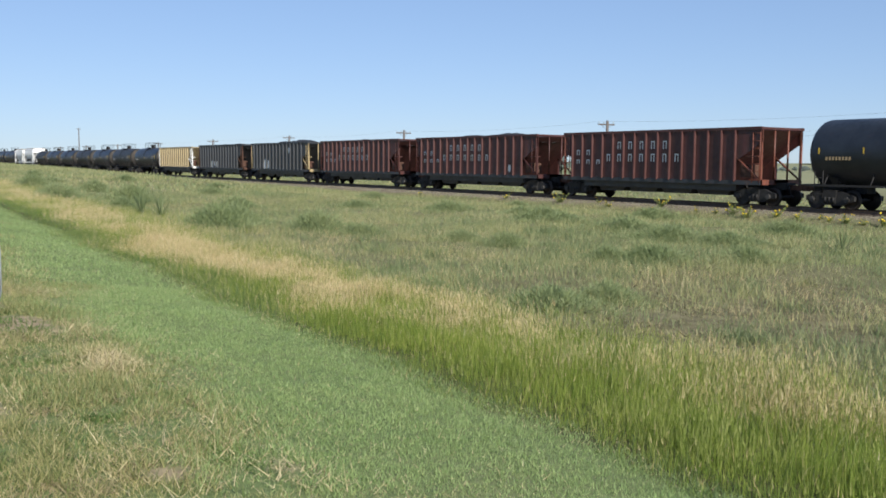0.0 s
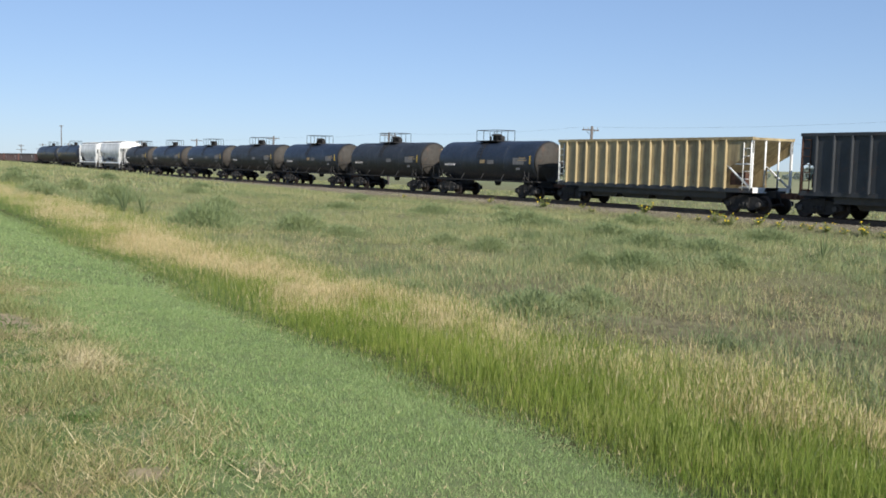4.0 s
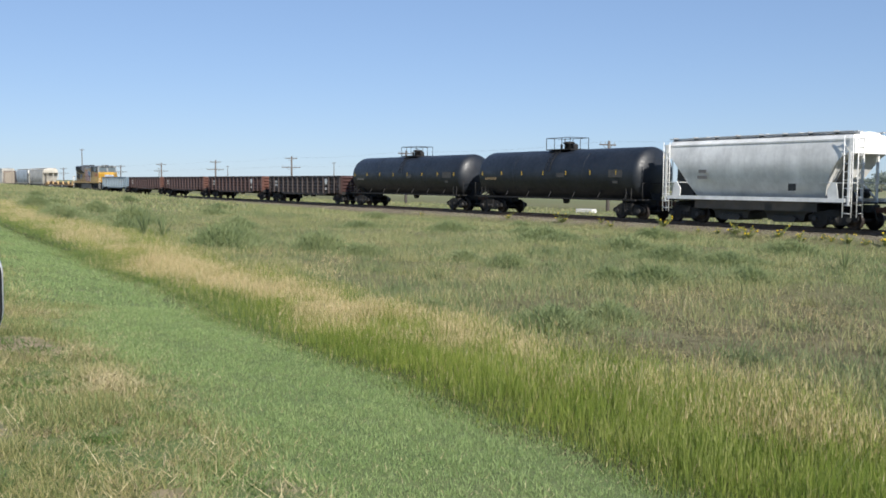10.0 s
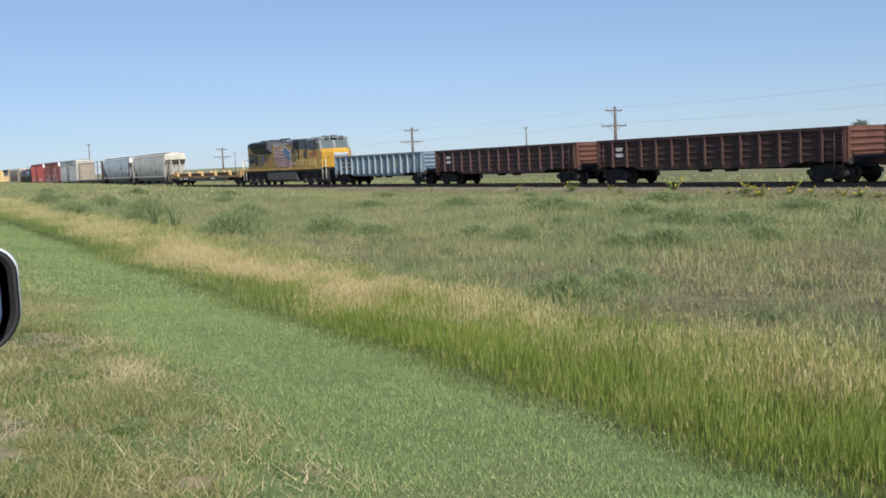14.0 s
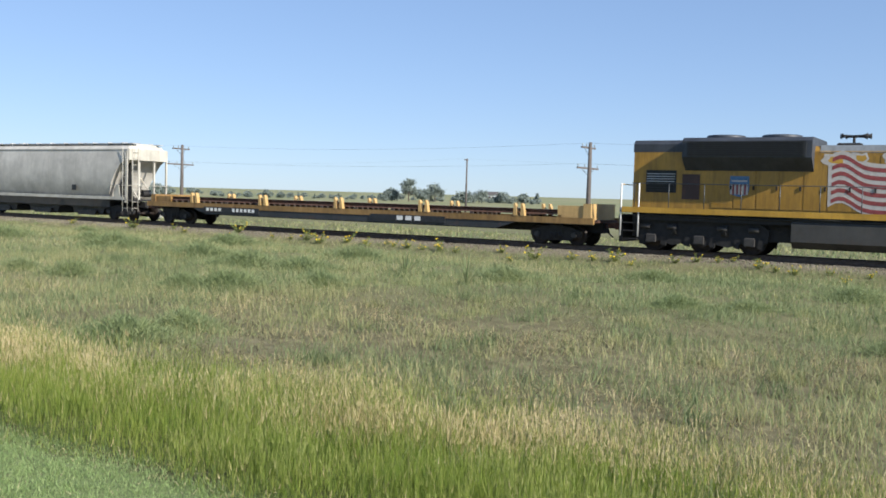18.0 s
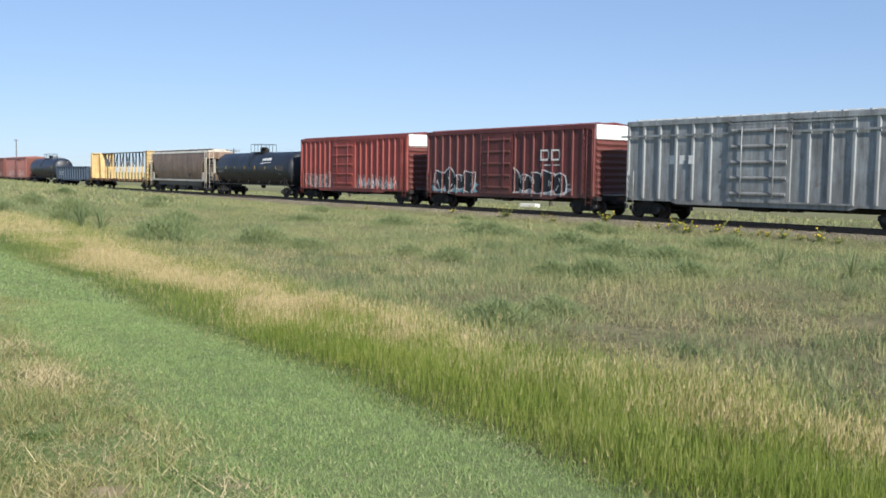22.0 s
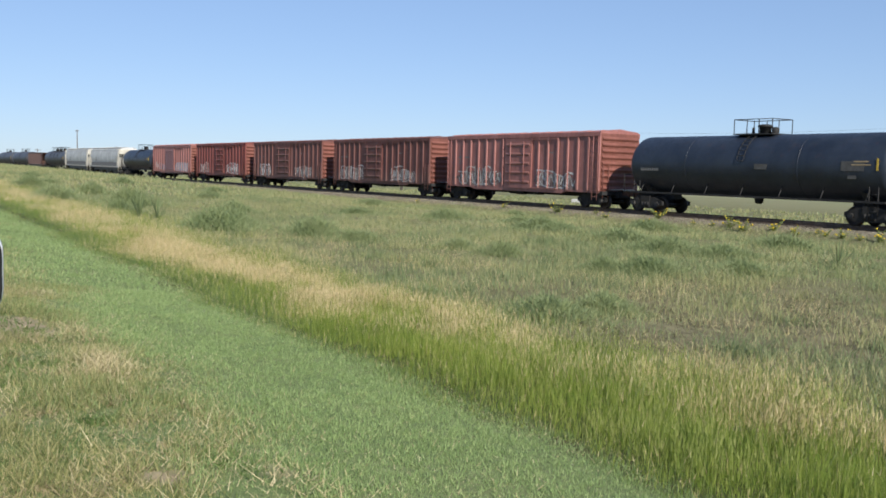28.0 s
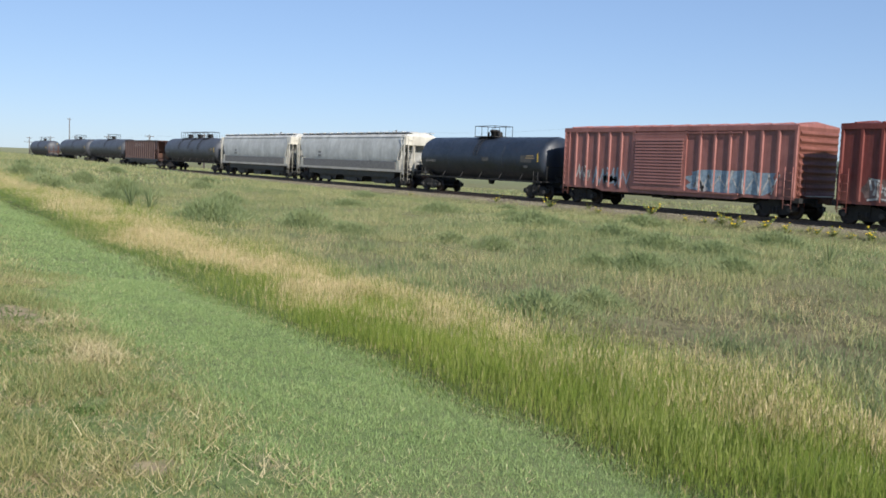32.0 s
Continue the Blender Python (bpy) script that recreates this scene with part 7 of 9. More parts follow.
        near_track = smooth(y, 14, 19) * smooth(x, -36, -20) * (y < 38)
        wet = 0.06 + 0.5 * smooth(patches(x, y, 2.8, 23), 0.38, 0.68) + 0.2 * near_track
        kinds = np.where(r.rand(m) < brown * 0.5, 2, np.where(r.rand(m) < wet * (1 - 0.6 * brown) + 0.4 * smooth(x, -14, -6) * smooth(y, 7.5, 9), 1, 0))
        for k, mat, nm, lab in ((1, SAGE, "meadow_weeds", "grey-green weeds of the meadow"), (0, FIELD, "meadow_grass", "dry olive and tan meadow grass"), (2, TANGLE, "dead_tangle", "dark brown tangled dead weeds in the meadow")):
            k = kinds == k
            q = k.sum()
            if q:
                blades(nm, x[k], y[k], h[k], wm * (0.6 + 0.8 * r.rand(q)), (0.5 if mat is TANGLE else 0.15) + (0.48 if mat is TANGLE else 0.7) * r.rand(q), mat, lab, "grass", 120 + i, bent=i < 1)
    # flattened dead stems on the bare stretch
    x, y, r = strew(60000, -16, 8, 7.5, 19, 146)
    keep = burnt(x, y) * (0.25 + 0.75 * smooth(patches(x, y, 0.5, 41), 0.4, 0.7)) > r.rand(len(x))
    x, y = x[keep], y[keep]
    q = len(x)
    k = r.rand(q) < 0.55
    for kk, mat, nm, lab in ((k, TANGLE, "fallen_stems", "dark fallen stems on bare meadow ground"), (~k, FIELD, "pale_litter", "pale dry litter on bare meadow ground")):
        q = kk.sum()
        blades(nm, x[kk], y[kk], 0.07 + 0.16 * r.rand(q), 0.007 + 0.009 * r.rand(q), 0.8 + 0.19 * r.rand(q), mat, lab, "litter", 147, z=gz(x[kk], y[kk]) + 0.01 + 0.05 * r.rand(q), bent=False)
    # low green weeds in drifts
    for i, (n, y0, y1, w) in enumerate(((60000, 6.2, 15, 0.011), (65000, 15, 35.2, 0.026))):
        x, y, r = strew(n, -55, 8, y0, y1, 150 + i)
        keep = smooth(patches(x, y, 1.7, 35) * 0.6 + patches(x, y, 0.6, 37) * 0.4, 0.54 - 0.05 * smooth(y, 19, 24) * smooth(x, -30, -16), 0.72) * (1 - 0.7 * burnt(x, y)) > r.rand(n)
        x, y = x[keep], y[keep]
        blades("low_weeds", x, y, 0.08 + 0.2 * r.rand(len(x)), w * (0.6 + 0.8 * r.rand(len(x))), 0.3 + 0.6 * r.rand(len(x)), DRIFT, "low dull-green weeds in drifts across the meadow", "weeds", 152 + i, bent=False)
    # small clumps of darker and paler weeds
    r = np.random.RandomState(158)
    for nm, mat, q, lab in (("weed_clumps", DRIFT, 150, "small dull-green clumps of weeds in the meadow"), ("dry_clumps", FIELD, 120, "small matted clumps of dry olive grass in the meadow")):
        cx, cy, cs = -26 + 32 * r.rand(q), 7.4 + 15 * r.rand(q) ** 1.3, 0.10 + 0.2 * r.rand(q)
        x, y = (np.repeat(c, 90) + np.repeat(cs, 90) * r.randn(q * 90) for c in (cx, cy))
        m = len(x)
        blades(nm, x, y, 0.12 + 0.24 * r.rand(m), 0.007 + 0.007 * r.rand(m), 0.2 + 0.6 * r.rand(m), mat, lab, "weeds", 159)
    # dead pale stalks standing in the meadow
    x, y, r = strew(7000, -60, 10, 7, 33, 140)
    keep = smooth(patches(x, y, 2.0, 29), 0.5, 0.8) > r.rand(len(x))
    x, y = x[keep], y[keep]
    blades("dead_stalks", x, y, 0.15 + 0.25 * r.rand(len(x)), 0.005 + 0.005 * r.rand(len(x)), 0.2 + 0.6 * r.rand(len(x)), STRAW, "pale dead stalks standing in the meadow", "grass", 141)
    x, y, r = strew(24000, -30, 4, 6.4, 15, 143)
    keep = smooth(patches(x, y, 1.2, 39), 0.4, 0.7) > r.rand(len(x))
    x, y = x[keep], y[keep]
    blades("dry_wisps", x, y, 0.10 + 0.18 * r.rand(len(x)), 0.0045 + 0.004 * r.rand(len(x)), 0.2 + 0.7 * r.rand(len(x)), TAN, "thin dry wisps of pinkish tan grass", "grass", 144, bent=False)


build_grass()


def weed_bush(seed, name="weed_bush"):
    """A soft rounded weed: thin stems and very many narrow leaves."""
    r = np.random.RandomState(seed)
    ob = new(name)
    tagged(ob, "soft grey-green bushy weed in the meadow", "bush", "weed bushes of the meadow")
    st = Shape()
    n = 16
    tips = []
    for i in range(n):
        a, t = r.rand() * 6.283, r.rand() ** 0.6
        p = (math.cos(a) * t * 0.75, math.sin(a) * t * 0.75, 0.25 + 0.42 * (1 - t * t) + 0.1 * r.rand())
        st.rod((p[0] * 0.15, p[1] * 0.15, -0.03), p, 0.008, 5)
        tips.append(p)
    part("branching_stem", st, BUSH, ob)
    m = 5000
    a, t, u = r.rand(m) * 6.283, np.minimum(1.6, np.abs(r.randn(m)) * 0.5 + 0.25 * r.rand(m)), r.rand(m)
    lump = 0.85 + 0.2 * np.sin(a * 3 + seed) + 0.15 * np.sin(a * 7 + 2 * seed)
    x, y = np.cos(a) * t * lump, np.sin(a) * t * lump * 0.9
    z = (0.03 + u * 0.97) * (0.56 * np.exp(-(t * 1.25) ** 2) + 0.07) * (0.75 + 0.4 * r.rand(m)) * (0.85 + 0.25 * np.sin(a * 2 + seed * 1.7) * t)
    d = np.stack([x * 0.5 + 0.35 * r.randn(m), y * 0.5 + 0.35 * r.randn(m), 0.5 + 0.5 * r.rand(m)], -1)
    d /= np.linalg.norm(d, axis=1)[:, None]
    s = np.cross(d, r.randn(m, 3))
    s /= np.linalg.norm(s, axis=1)[:, None]
    c = np.stack([x, y, z], -1)
    le, wi = (0.07 + 0.10 * r.rand(m))[:, None], (0.0045 + 0.0045 * r.rand(m))[:, None]
    v = np.stack([c - s * wi, c + s * wi, c + d * le], 1).reshape(-1, 3)
    t3 = np.arange(m * 3).reshape(-1, 3)
    part("foliage", quick_mesh("foliage", v, t3, BUSH), BUSH, ob)
    return ob


def build_bushes():
    kinds = [weed_bush(s) for s in (1, 2, 3, 4)]
    spots = [(-41.9, 7.9, 1.5), (-39.6, 10.2, 1.7), (-36.5, 13.6, 1.5), (-26.3, 9.2, 1.3), (-28.5, 10.6, 1.1), (-25.4, 11.9, 1.2), (-23.8, 12.6, 0.9), (-36.7, 19.3, 1.4), (-20.5, 13.8, 0.8), (-18.6, 13.9, 0.75), (-10.3, 8.5, 0.95), (-10.8, 10.0, 0.85), (-14.5, 14.8, 1.05), (-15.4, 14.3, 0.7), (-13.8, 16.9, 1.05), (-12.6, 7.9, 0.5),
             (-18.6, 19.6, 1.4), (-17.0, 20.2, 1.2), (-27.7, 22.4, 1.5), (-34.0, 22.2, 1.6), (-22.3, 21.4, 1.6), (-26.1, 21.9, 1.4), (-17.5, 20.5, 1.3), (-30.5, 23.5, 1.4), (-34.5, 8.6, 1.1), (-47.5, 8.8, 1.4), (-52, 11.5, 1.5), (-58, 9.5, 1.6), (-66, 12, 1.5), (-48, 16.5, 1.4), (-57, 20, 1.6), (-44, 24, 1.5), (-71, 18, 1.6), (-85, 14, 1.7), (-12.2, 23, 1.2), (-6.5, 20.5, 1.0), (-20, 26.5, 1.5), (-9.5, 27.5, 1.2), (-28, 28.5, 1.5), (-1.5, 16.5, 0.8), (-3.5, 25.5, 1.2), (-38, 29, 1.5), (-5.2, 21.5, 0.9)]
    r = random.Random(5)
    for i, (x, y, s) in enumerate(spots):
        k = kinds[i % 4]
        m = pose(x, y, float(gz(x, y)) - 0.02, 0, 0, r.uniform(0, 360))
        ob = k if i < 4 else copy_thing(k, m)
        high = 0.75 if x > -22 and y < 15 else 0.95 if y < 12 else 0.66 if y < 19 else 0.5
        ob.matrix_basis = m @ Matrix.Diagonal((s * (0.85 if x < -30 else 1.1), s * (0.85 if x < -30 else 1.1), s * r.uniform(0.85, 1.15) * high * (0.8 if x < -30 else 1), 1))


build_bushes()

def spiky_weed(x, y, s, seed):
    """A pale clump of stiff pointed leaves fanning out from the root."""
    r = random.Random(seed)
    ob = new("spiky_weed")
    tagged(ob, "pale straw-green spiky weed fanning out of the meadow", "weed", "spiky weeds of the meadow")
    ob.matrix_basis = pose(x, y, float(gz(x, y)) - 0.02, 0, 0, 0) @ Matrix.Diagonal((s, s, s, 1))
    for i in range(34):
        a, up = r.uniform(0, 6.283), r.uniform(0.6, 1.5)
        d = Vector((math.cos(a) * math.cos(up), math.sin(a) * math.cos(up), math.sin(up)))
        q = Vector((-math.sin(a), math.cos(a), 0)) * 0.012
        k = r.uniform(0.5, 0.95)
        m = d * k * 0.5 + Vector((0, 0, 0.03))
        part("spike_leaf", Shape().add([tuple(-q * 0.5), tuple(q * 0.5), tuple(m + q), tuple(d * k), tuple(m - q)], [(0, 1, 2, 3, 4)]), SAGE if i % 3 and x > -20 or i % 5 == 0 else FIELD if x > -20 else DRIFT, ob)


for k, (x, y, s) in enumerate(((-14.73, 21.84, 1.0), (-12.0, 20.6, 1.1), (-31.5, 8.5, 1.25), (-30.8, 8.9, 1.1))):
    spiky_weed(x, y, s, 300 + k)

PETAL = plain("sunflower_petals", (0.85, 0.62, 0.015), 0.6, 0, 0.1)
DISC = plain("sunflower_disc", (0.07, 0.04, 0.015), 0.9)
WEED_GREEN = leafy("sunflower_leaves", [(0.18, 0.23, 0.07), (0.26, 0.30, 0.10), (0.35, 0.37, 0.13)])


def sunflower(seed):
    """A branching weed with toothed leaves and small yellow heads at the branch ends."""
    r = random.Random(seed)
    ob = new("wild_sunflower")
    tagged(ob, "leafy wild sunflower with small yellow heads on the gravel edge", "flower", "wild sunflowers by the track")
    leaves = Shape()
    for i in range(r.randint(7, 11)):
        a, d, h = r.uniform(0, 6.28), r.uniform(0.05, 0.7), r.uniform(0.2, 0.75)
        top = (math.cos(a) * d, math.sin(a) * d, h)
        part("stem", Shape().rod((0, 0, -0.03), top, 0.010, 5), WEED_GREEN, ob)
        if i % 4 != 3:
            head = Shape().lathe([(-0.01, 0.015), (0.0, 0.05), (0.004, 0.05), (0.008, 0.02)], "y", n=12)
            fl = part("flower_head", head, PETAL, ob, at=pose(top[0], top[1] - 0.02, top[2], r.uniform(-60, 25), 0, r.uniform(-80, 90)))
            part("flower_disc", kept("flower_disc", lambda: Shape().lathe([(-0.016, 0.004), (-0.013, 0.018), (0.0, 0.019)], "y", n=10)), DISC, fl)
        for k in range(16):
            f = r.uniform(0.12, 0.97)
            b2, lift = r.uniform(0, 6.28), r.uniform(-0.05, 0.08)
            p = Vector(top) * f
            q = p + Vector((math.cos(b2), math.sin(b2), 0)) * r.uniform(0.09, 0.19) + Vector((0, 0, lift))
            s = Vector((-math.sin(b2), math.cos(b2), r.uniform(-0.6, 0.6))) * r.uniform(0.025, 0.055)
            mid = p.lerp(q, 0.4) + Vector((0, 0, 0.02))
            leaves.add([tuple(p), tuple(mid + s), tuple(q), tuple(mid - s)], [(0, 1, 2), (0, 2, 3)])
    part("foliage", leaves, WEED_GREEN, ob)
    return ob


def build_sunflowers():
    kinds = [sunflower(s) for s in (11, 12, 13)]
    spots = [(-37.5, 34.9), (-33.2, 34.0), (-31.5, 35.0), (-30.2, 35.2), (-29.3, 34.6), (-25.8, 34.2), (-25.2, 34.8), (-24.6, 34.5), (-24.0, 33.9), (-39.3, 35.4), (-34.6, 35.3), (-17.1, 33.1), (-16.6, 33.5), (-13.5, 35.3), (-12.6, 34.6), (-11.2, 34.2), (-9.8, 35.0), (-9.3, 35.4), (-6.7, 34.2), (-4.9, 32.9), (-4.3, 34.1), (-2.9, 34.4), (-1.3, 33.5), (-0.5, 32.7), (0.3, 32.2), (1.5, 33.3), (-47.5, 34.8), (-20.5, 34.4), (-57, 35.1), (-26.8, 35.0), (-23.1, 34.9), (-22.3, 34.2), (-21.4, 35.2), (-18.6, 34.9), (-15.2, 34.3), (-14.3, 35.1), (-10.5, 34.7), (-8.1, 34.6), (-7.4, 35.3), (-5.6, 35.0), (-3.6, 35.2), (-2.1, 34.9), (0.9, 34.8), (2.6, 34.5), (3.9, 35.0), (-42.0, 34.9), (-28.0, 34.9)]
    r = random.Random(9)
    for i, (x, y) in enumerate(spots):
        y += r.uniform(-0.9, 0.8)
        m = pose(x, y, float(gz(x, y)), 0, 0, r.uniform(-60, 60))
        ob = kinds[i] if i < 3 else copy_thing(kinds[i % 3], m)
        s = r.choice((0.4, 0.5, 0.6, 0.8))
        ob.matrix_basis = m @ Matrix.Diagonal((s, s, s, 1))


build_sunflowers()


# ---------------------------------------------------------------- railway
STONE = leafy("ballast_stone", [(0.12, 0.102, 0.075), (0.20, 0.175, 0.13), (0.31, 0.28, 0.22)], rough=0.9, through=0.0, patch=0.8)


def build_track():
    track = new("railway_track")
    tagged(track, "single railway track on grey gravel ballast", "railway", kind="structure")
    prof = [(-0.075, -0.172), (0.075, -0.172), (0.075, -0.155), (0.012, -0.135), (0.012, -0.045), (0.036, -0.03), (0.036, 0.0), (-0.036, 0.0), (-0.036, -0.03), (-0.012, -0.045), (-0.012, -0.135), (-0.075, -0.155)]
    for s in (-1, 1):
        part("rail", Shape().extrude([(MID + s * 0.755 + p, q) for p, q in prof], "x", -900, 400), RAIL_STEEL, track)
    me = B(-0.115, 0.115, MID - 1.3, MID + 1.3, -0.32, -0.172).mesh("sleeper")
    r = random.Random(3)
    for i in range(300):
        part("sleeper", me, TIE_WOOD, track, at=pose(-130 + i * 0.52, r.uniform(-0.04, 0.04), 0, 0, 0, 0))
    far = Shape()
    for x in [-130 - 0.52 * k for k in range(1, 240)] + [26.0 + 0.52 * k for k in range(0, 120)]:
        far.box(x - 0.115, x + 0.115, MID - 1.3, MID + 1.3, -0.32, -0.172)
    ob = part("far_sleepers", far, TIE_WOOD, track)
    ob["kind"] = "stuff"
    # ballast: crushed stones on the shoulder and between the sleepers
    rr = np.random.RandomState(77)
    n = 36000
    x = -75 + 95 * rr.rand(n)
    y = 33.7 + 3.6 * rr.rand(n)
    keep = rr.rand(n) < smooth(y, 34.9, 36.0) * 0.95 + 0.03
    x, y = x[keep], y[keep]
    n = len(x)
    c = np.stack([x, y, gz(x, y) + 0.008], -1)
    octa = np.array([(1, 0, 0), (0, 1, 0), (-1, 0, 0), (0, -1, 0), (0, 0, 0.8), (0, 0, -0.6)], float)
    v = c[:, None] + octa[None] * (0.018 + 0.028 * rr.rand(n, 1, 1)) * (0.7 + 0.6 * rr.rand(n, 6, 1))
    t = np.array([(0, 1, 4), (1, 2, 4), (2, 3, 4), (3, 0, 4), (1, 0, 5), (2, 1, 5), (3, 2, 5), (0, 3, 5)])
    tris = (np.arange(n)[:, None, None] * 6 + t[None]).reshape(-1, 3)
    ob = new("ballast_stones", quick_mesh("ballast_stones", v.reshape(-1, 3), tris, STONE))
    tagged(ob, "loose grey-brown crushed stone along the track", "gravel", kind="stuff")
    blk = part("concrete_block", Shape().box(-0.85, 0.85, -0.35, 0.35, -0.62, -0.28, cut=0.04), CEMENT, None)
    blk.matrix_basis = pose(-62.5, 55.1, float(gz(-62.5, 55.1)) + 0.6, 0, 0, 12)
    tagged(blk, "pale concrete block lying in the grass beyond the track", "concrete block")


build_track()


# ---------------------------------------------------------------- pole lines
def telegraph_pole(height, arms, label):
    ob = new("utility_pole")
    tagged(ob, label, "utility pole", "poles beyond the track")
    part("pole", Shape().lathe([(-1.0, 0.19), (height * 0.5, 0.155), (height, 0.115), (height + 0.03, 0.02)], "z", n=12), POLE_WOOD, ob)
    for z, w in arms:
        arm = part("crossarm", B(-0.18, -0.09, -w / 2, w / 2, z - 0.06, z + 0.06), POLE_WOOD, ob)
        for k in range(4):
            y = -w / 2 + 0.12 + (w - 0.24) * k / 3
            part("insulator", kept("insulator", lambda: Shape().lathe([(0, 0.02), (0.08, 0.02), (0.09, 0.05), (0.17, 0.045), (0.2, 0.02)], "z", n=8)), INSULATOR, arm, at=(-0.135, y, z + 0.06))
        part("arm_brace", Shape().rod((-0.13, -w * 0.28, z - 0.06), (-0.12, 0, z - 0.5), 0.018, 5).rod((-0.13, w * 0.28, z - 0.06), (-0.12, 0, z - 0.5), 0.018, 5), BEARING, arm)
    return ob


def wire(a, b, sag, name="overhead_wire"):
    a, b = Vector(a), Vector(b)
    cu = bpy.data.curves.new(name, "CURVE")
    cu.dimensions, cu.bevel_depth, cu.bevel_resolution = "3D", 0.006, 1
    sp = cu.splines.new("POLY")
    sp.points.add(10)
    for i in range(11):
        k = i / 10
        p = a.lerp(b, k) - Vector((0, 0, sag * 4 * k * (1 - k)))
        sp.points[i].co = (*p, 1)
    cu.materials.append(WIRE)
    return tagged(new(name, cu), "thin grey overhead wire between two poles", "wire", "overhead wires")


def build_poles():
    near_y, far_y = 60.0, 140.0
    als = [-0.24, 0.425, 1.085, 1.70, 2.29, 2.88, 3.47, 4.06, 4.65, 5.25, 5.85]
    tall = telegraph_pole(6.6, ((6.25, 2.1), (4.85, 3.2)), "weathered wooden telegraph pole with two crossarms")
    spots = []
    for i, a in enumerate(als):
        x, y = -a * near_y, near_y
        z = float(gz(x, y))
        m = pose(x, y, z - 0.05, 0, 0, (-1) ** i * 3)
        ob = tall if i == 0 else copy_thing(tall, m)
        ob.matrix_basis = m
        spots.append((x, y, z))
    for (x0, y0, z0), (x1, y1, z1) in zip(spots, spots[1:]):
        for dy, dz, sag in ((-1.48, 5.06, 0.35), (-0.9, 6.46, 0.4)):
            wire((x0, y0 + dy, z0 + dz), (x1, y1 + dy, z1 + dz), sag)
    thin = telegraph_pole(9.2, ((8.95, 1.3),), "slender distant power pole with one short crossarm")
    spots = []
    for i, a in enumerate((-0.14, 0.587, 1.31, 2.04, 2.77, 3.5)):
        x, y = -a * far_y, far_y
        z = float(gz(x, y))
        ob = thin if i == 0 else copy_thing(thin, pose(x, y, z))
        ob.matrix_basis = pose(x, y, z)
        spots.append((x, y, z))
    for (x0, y0, z0), (x1, y1, z1) in zip(spots, spots[1:]):
        wire((x0, y0, z0 + 9.2), (x1, y1, z1 + 9.2), 1.2)
    mast = telegraph_pole(12.2, ((11.9, 1.2),), "tall slender mast beside the far track")
    mast.matrix_basis = pose(-4.8 * 60, 60, float(gz(-288, 60)) - 0.5)


build_poles()


# ---------------------------------------------------------------- trees and houses far off
# Leaf colours lightened and blued to stand for haze at this distance.
CROWN_HAZED = leafy("hazed_distant_leaves", [(0.17, 0.205, 0.18), (0.22, 0.26, 0.23), (0.27, 0.31, 0.275)], patch=0.3, through=0.25)
BARK = plain("grey_bark", (0.12, 0.10, 0.08), 0.95, 0, 0.3)


def leaf_crown(points, radius, size, n, r):
    """Many small leaf sprays round the ends of limbs."""
    c = np.asarray(points)[r.randint(0, len(points), n)] + r.randn(n, 3) * np.array([radius, radius, radius * 0.7])
    d, s = r.randn(n, 3), r.randn(n, 3)
    d /= np.linalg.norm(d, axis=1)[:, None]
    s -= (s * d).sum(1)[:, None] * d
    s /= np.linalg.norm(s, axis=1)[:, None]
    k = (size * (0.5 + r.rand(n)))[:, None]
    v = np.stack([c - d * k, c + s * k * 0.6, c + d * k, c - s * k * 0.6], 1).reshape(-1, 3)
    q = np.arange(n)[:, None] * 4
    t = np.concatenate([q + [[0, 1, 2]], q + [[0, 2, 3]]])
    return quick_mesh("crown", v, t, CROWN_HAZED)


def broad_tree(seed, h, spread):
    r = np.random.RandomState(seed)
    ob = tagged(new("broadleaf_tree"), "broadleaf tree on the horizon, green paled for haze", "tree", "trees on the horizon")
    limbs = Shape().lathe([(-0.4, 0.32), (h * 0.2, 0.24), (h * 0.5, 0.15), (h * 0.8, 0.05)], "z", n=8)
    tips = [(0, 0, h * 0.85)]
    for i in range(15):
        a, t = r.rand() * 6.283, 0.25 + 0.7 * r.rand()
        k = spread * (0.4 + 0.6 * math.sin(math.pi * min(1, t * 0.95))) * (0.5 + 0.5 * r.rand())
        tip = (math.cos(a) * k, math.sin(a) * k, h * (0.12 + 0.8 * t))
        limbs.rod((0, 0, h * (0.15 + 0.5 * t)), tip, 0.06, 5)
        tips.append(tip)
    part("trunk", limbs, BARK, ob)
    part("crown", leaf_crown(tips, spread * 0.26, 0.36 if h > 5 else 0.5, 1900 if h > 5 else 650, r), CROWN_HAZED, ob)
    return ob


def conifer(seed, h):
    r = np.random.RandomState(seed)
    ob = tagged(new("conifer_tree"), "slender conifer on the horizon, green paled for haze", "tree", "trees on the horizon")
    part("trunk", Shape().lathe([(-0.4, 0.2), (h, 0.03)], "z", n=8), BARK, ob)
    tips = []
    for i in range(70):
        t = i / 70
        a, k = i * 2.4, h * 0.2 * (1 - t) * (0.7 + 0.4 * r.rand()) + 0.1
        tips.append((math.cos(a) * k, math.sin(a) * k, h * (0.08 + 0.9 * t)))
    part("crown", leaf_crown(tips, 0.28, 0.34, 520, r), CROWN_HAZED, ob)
    return ob


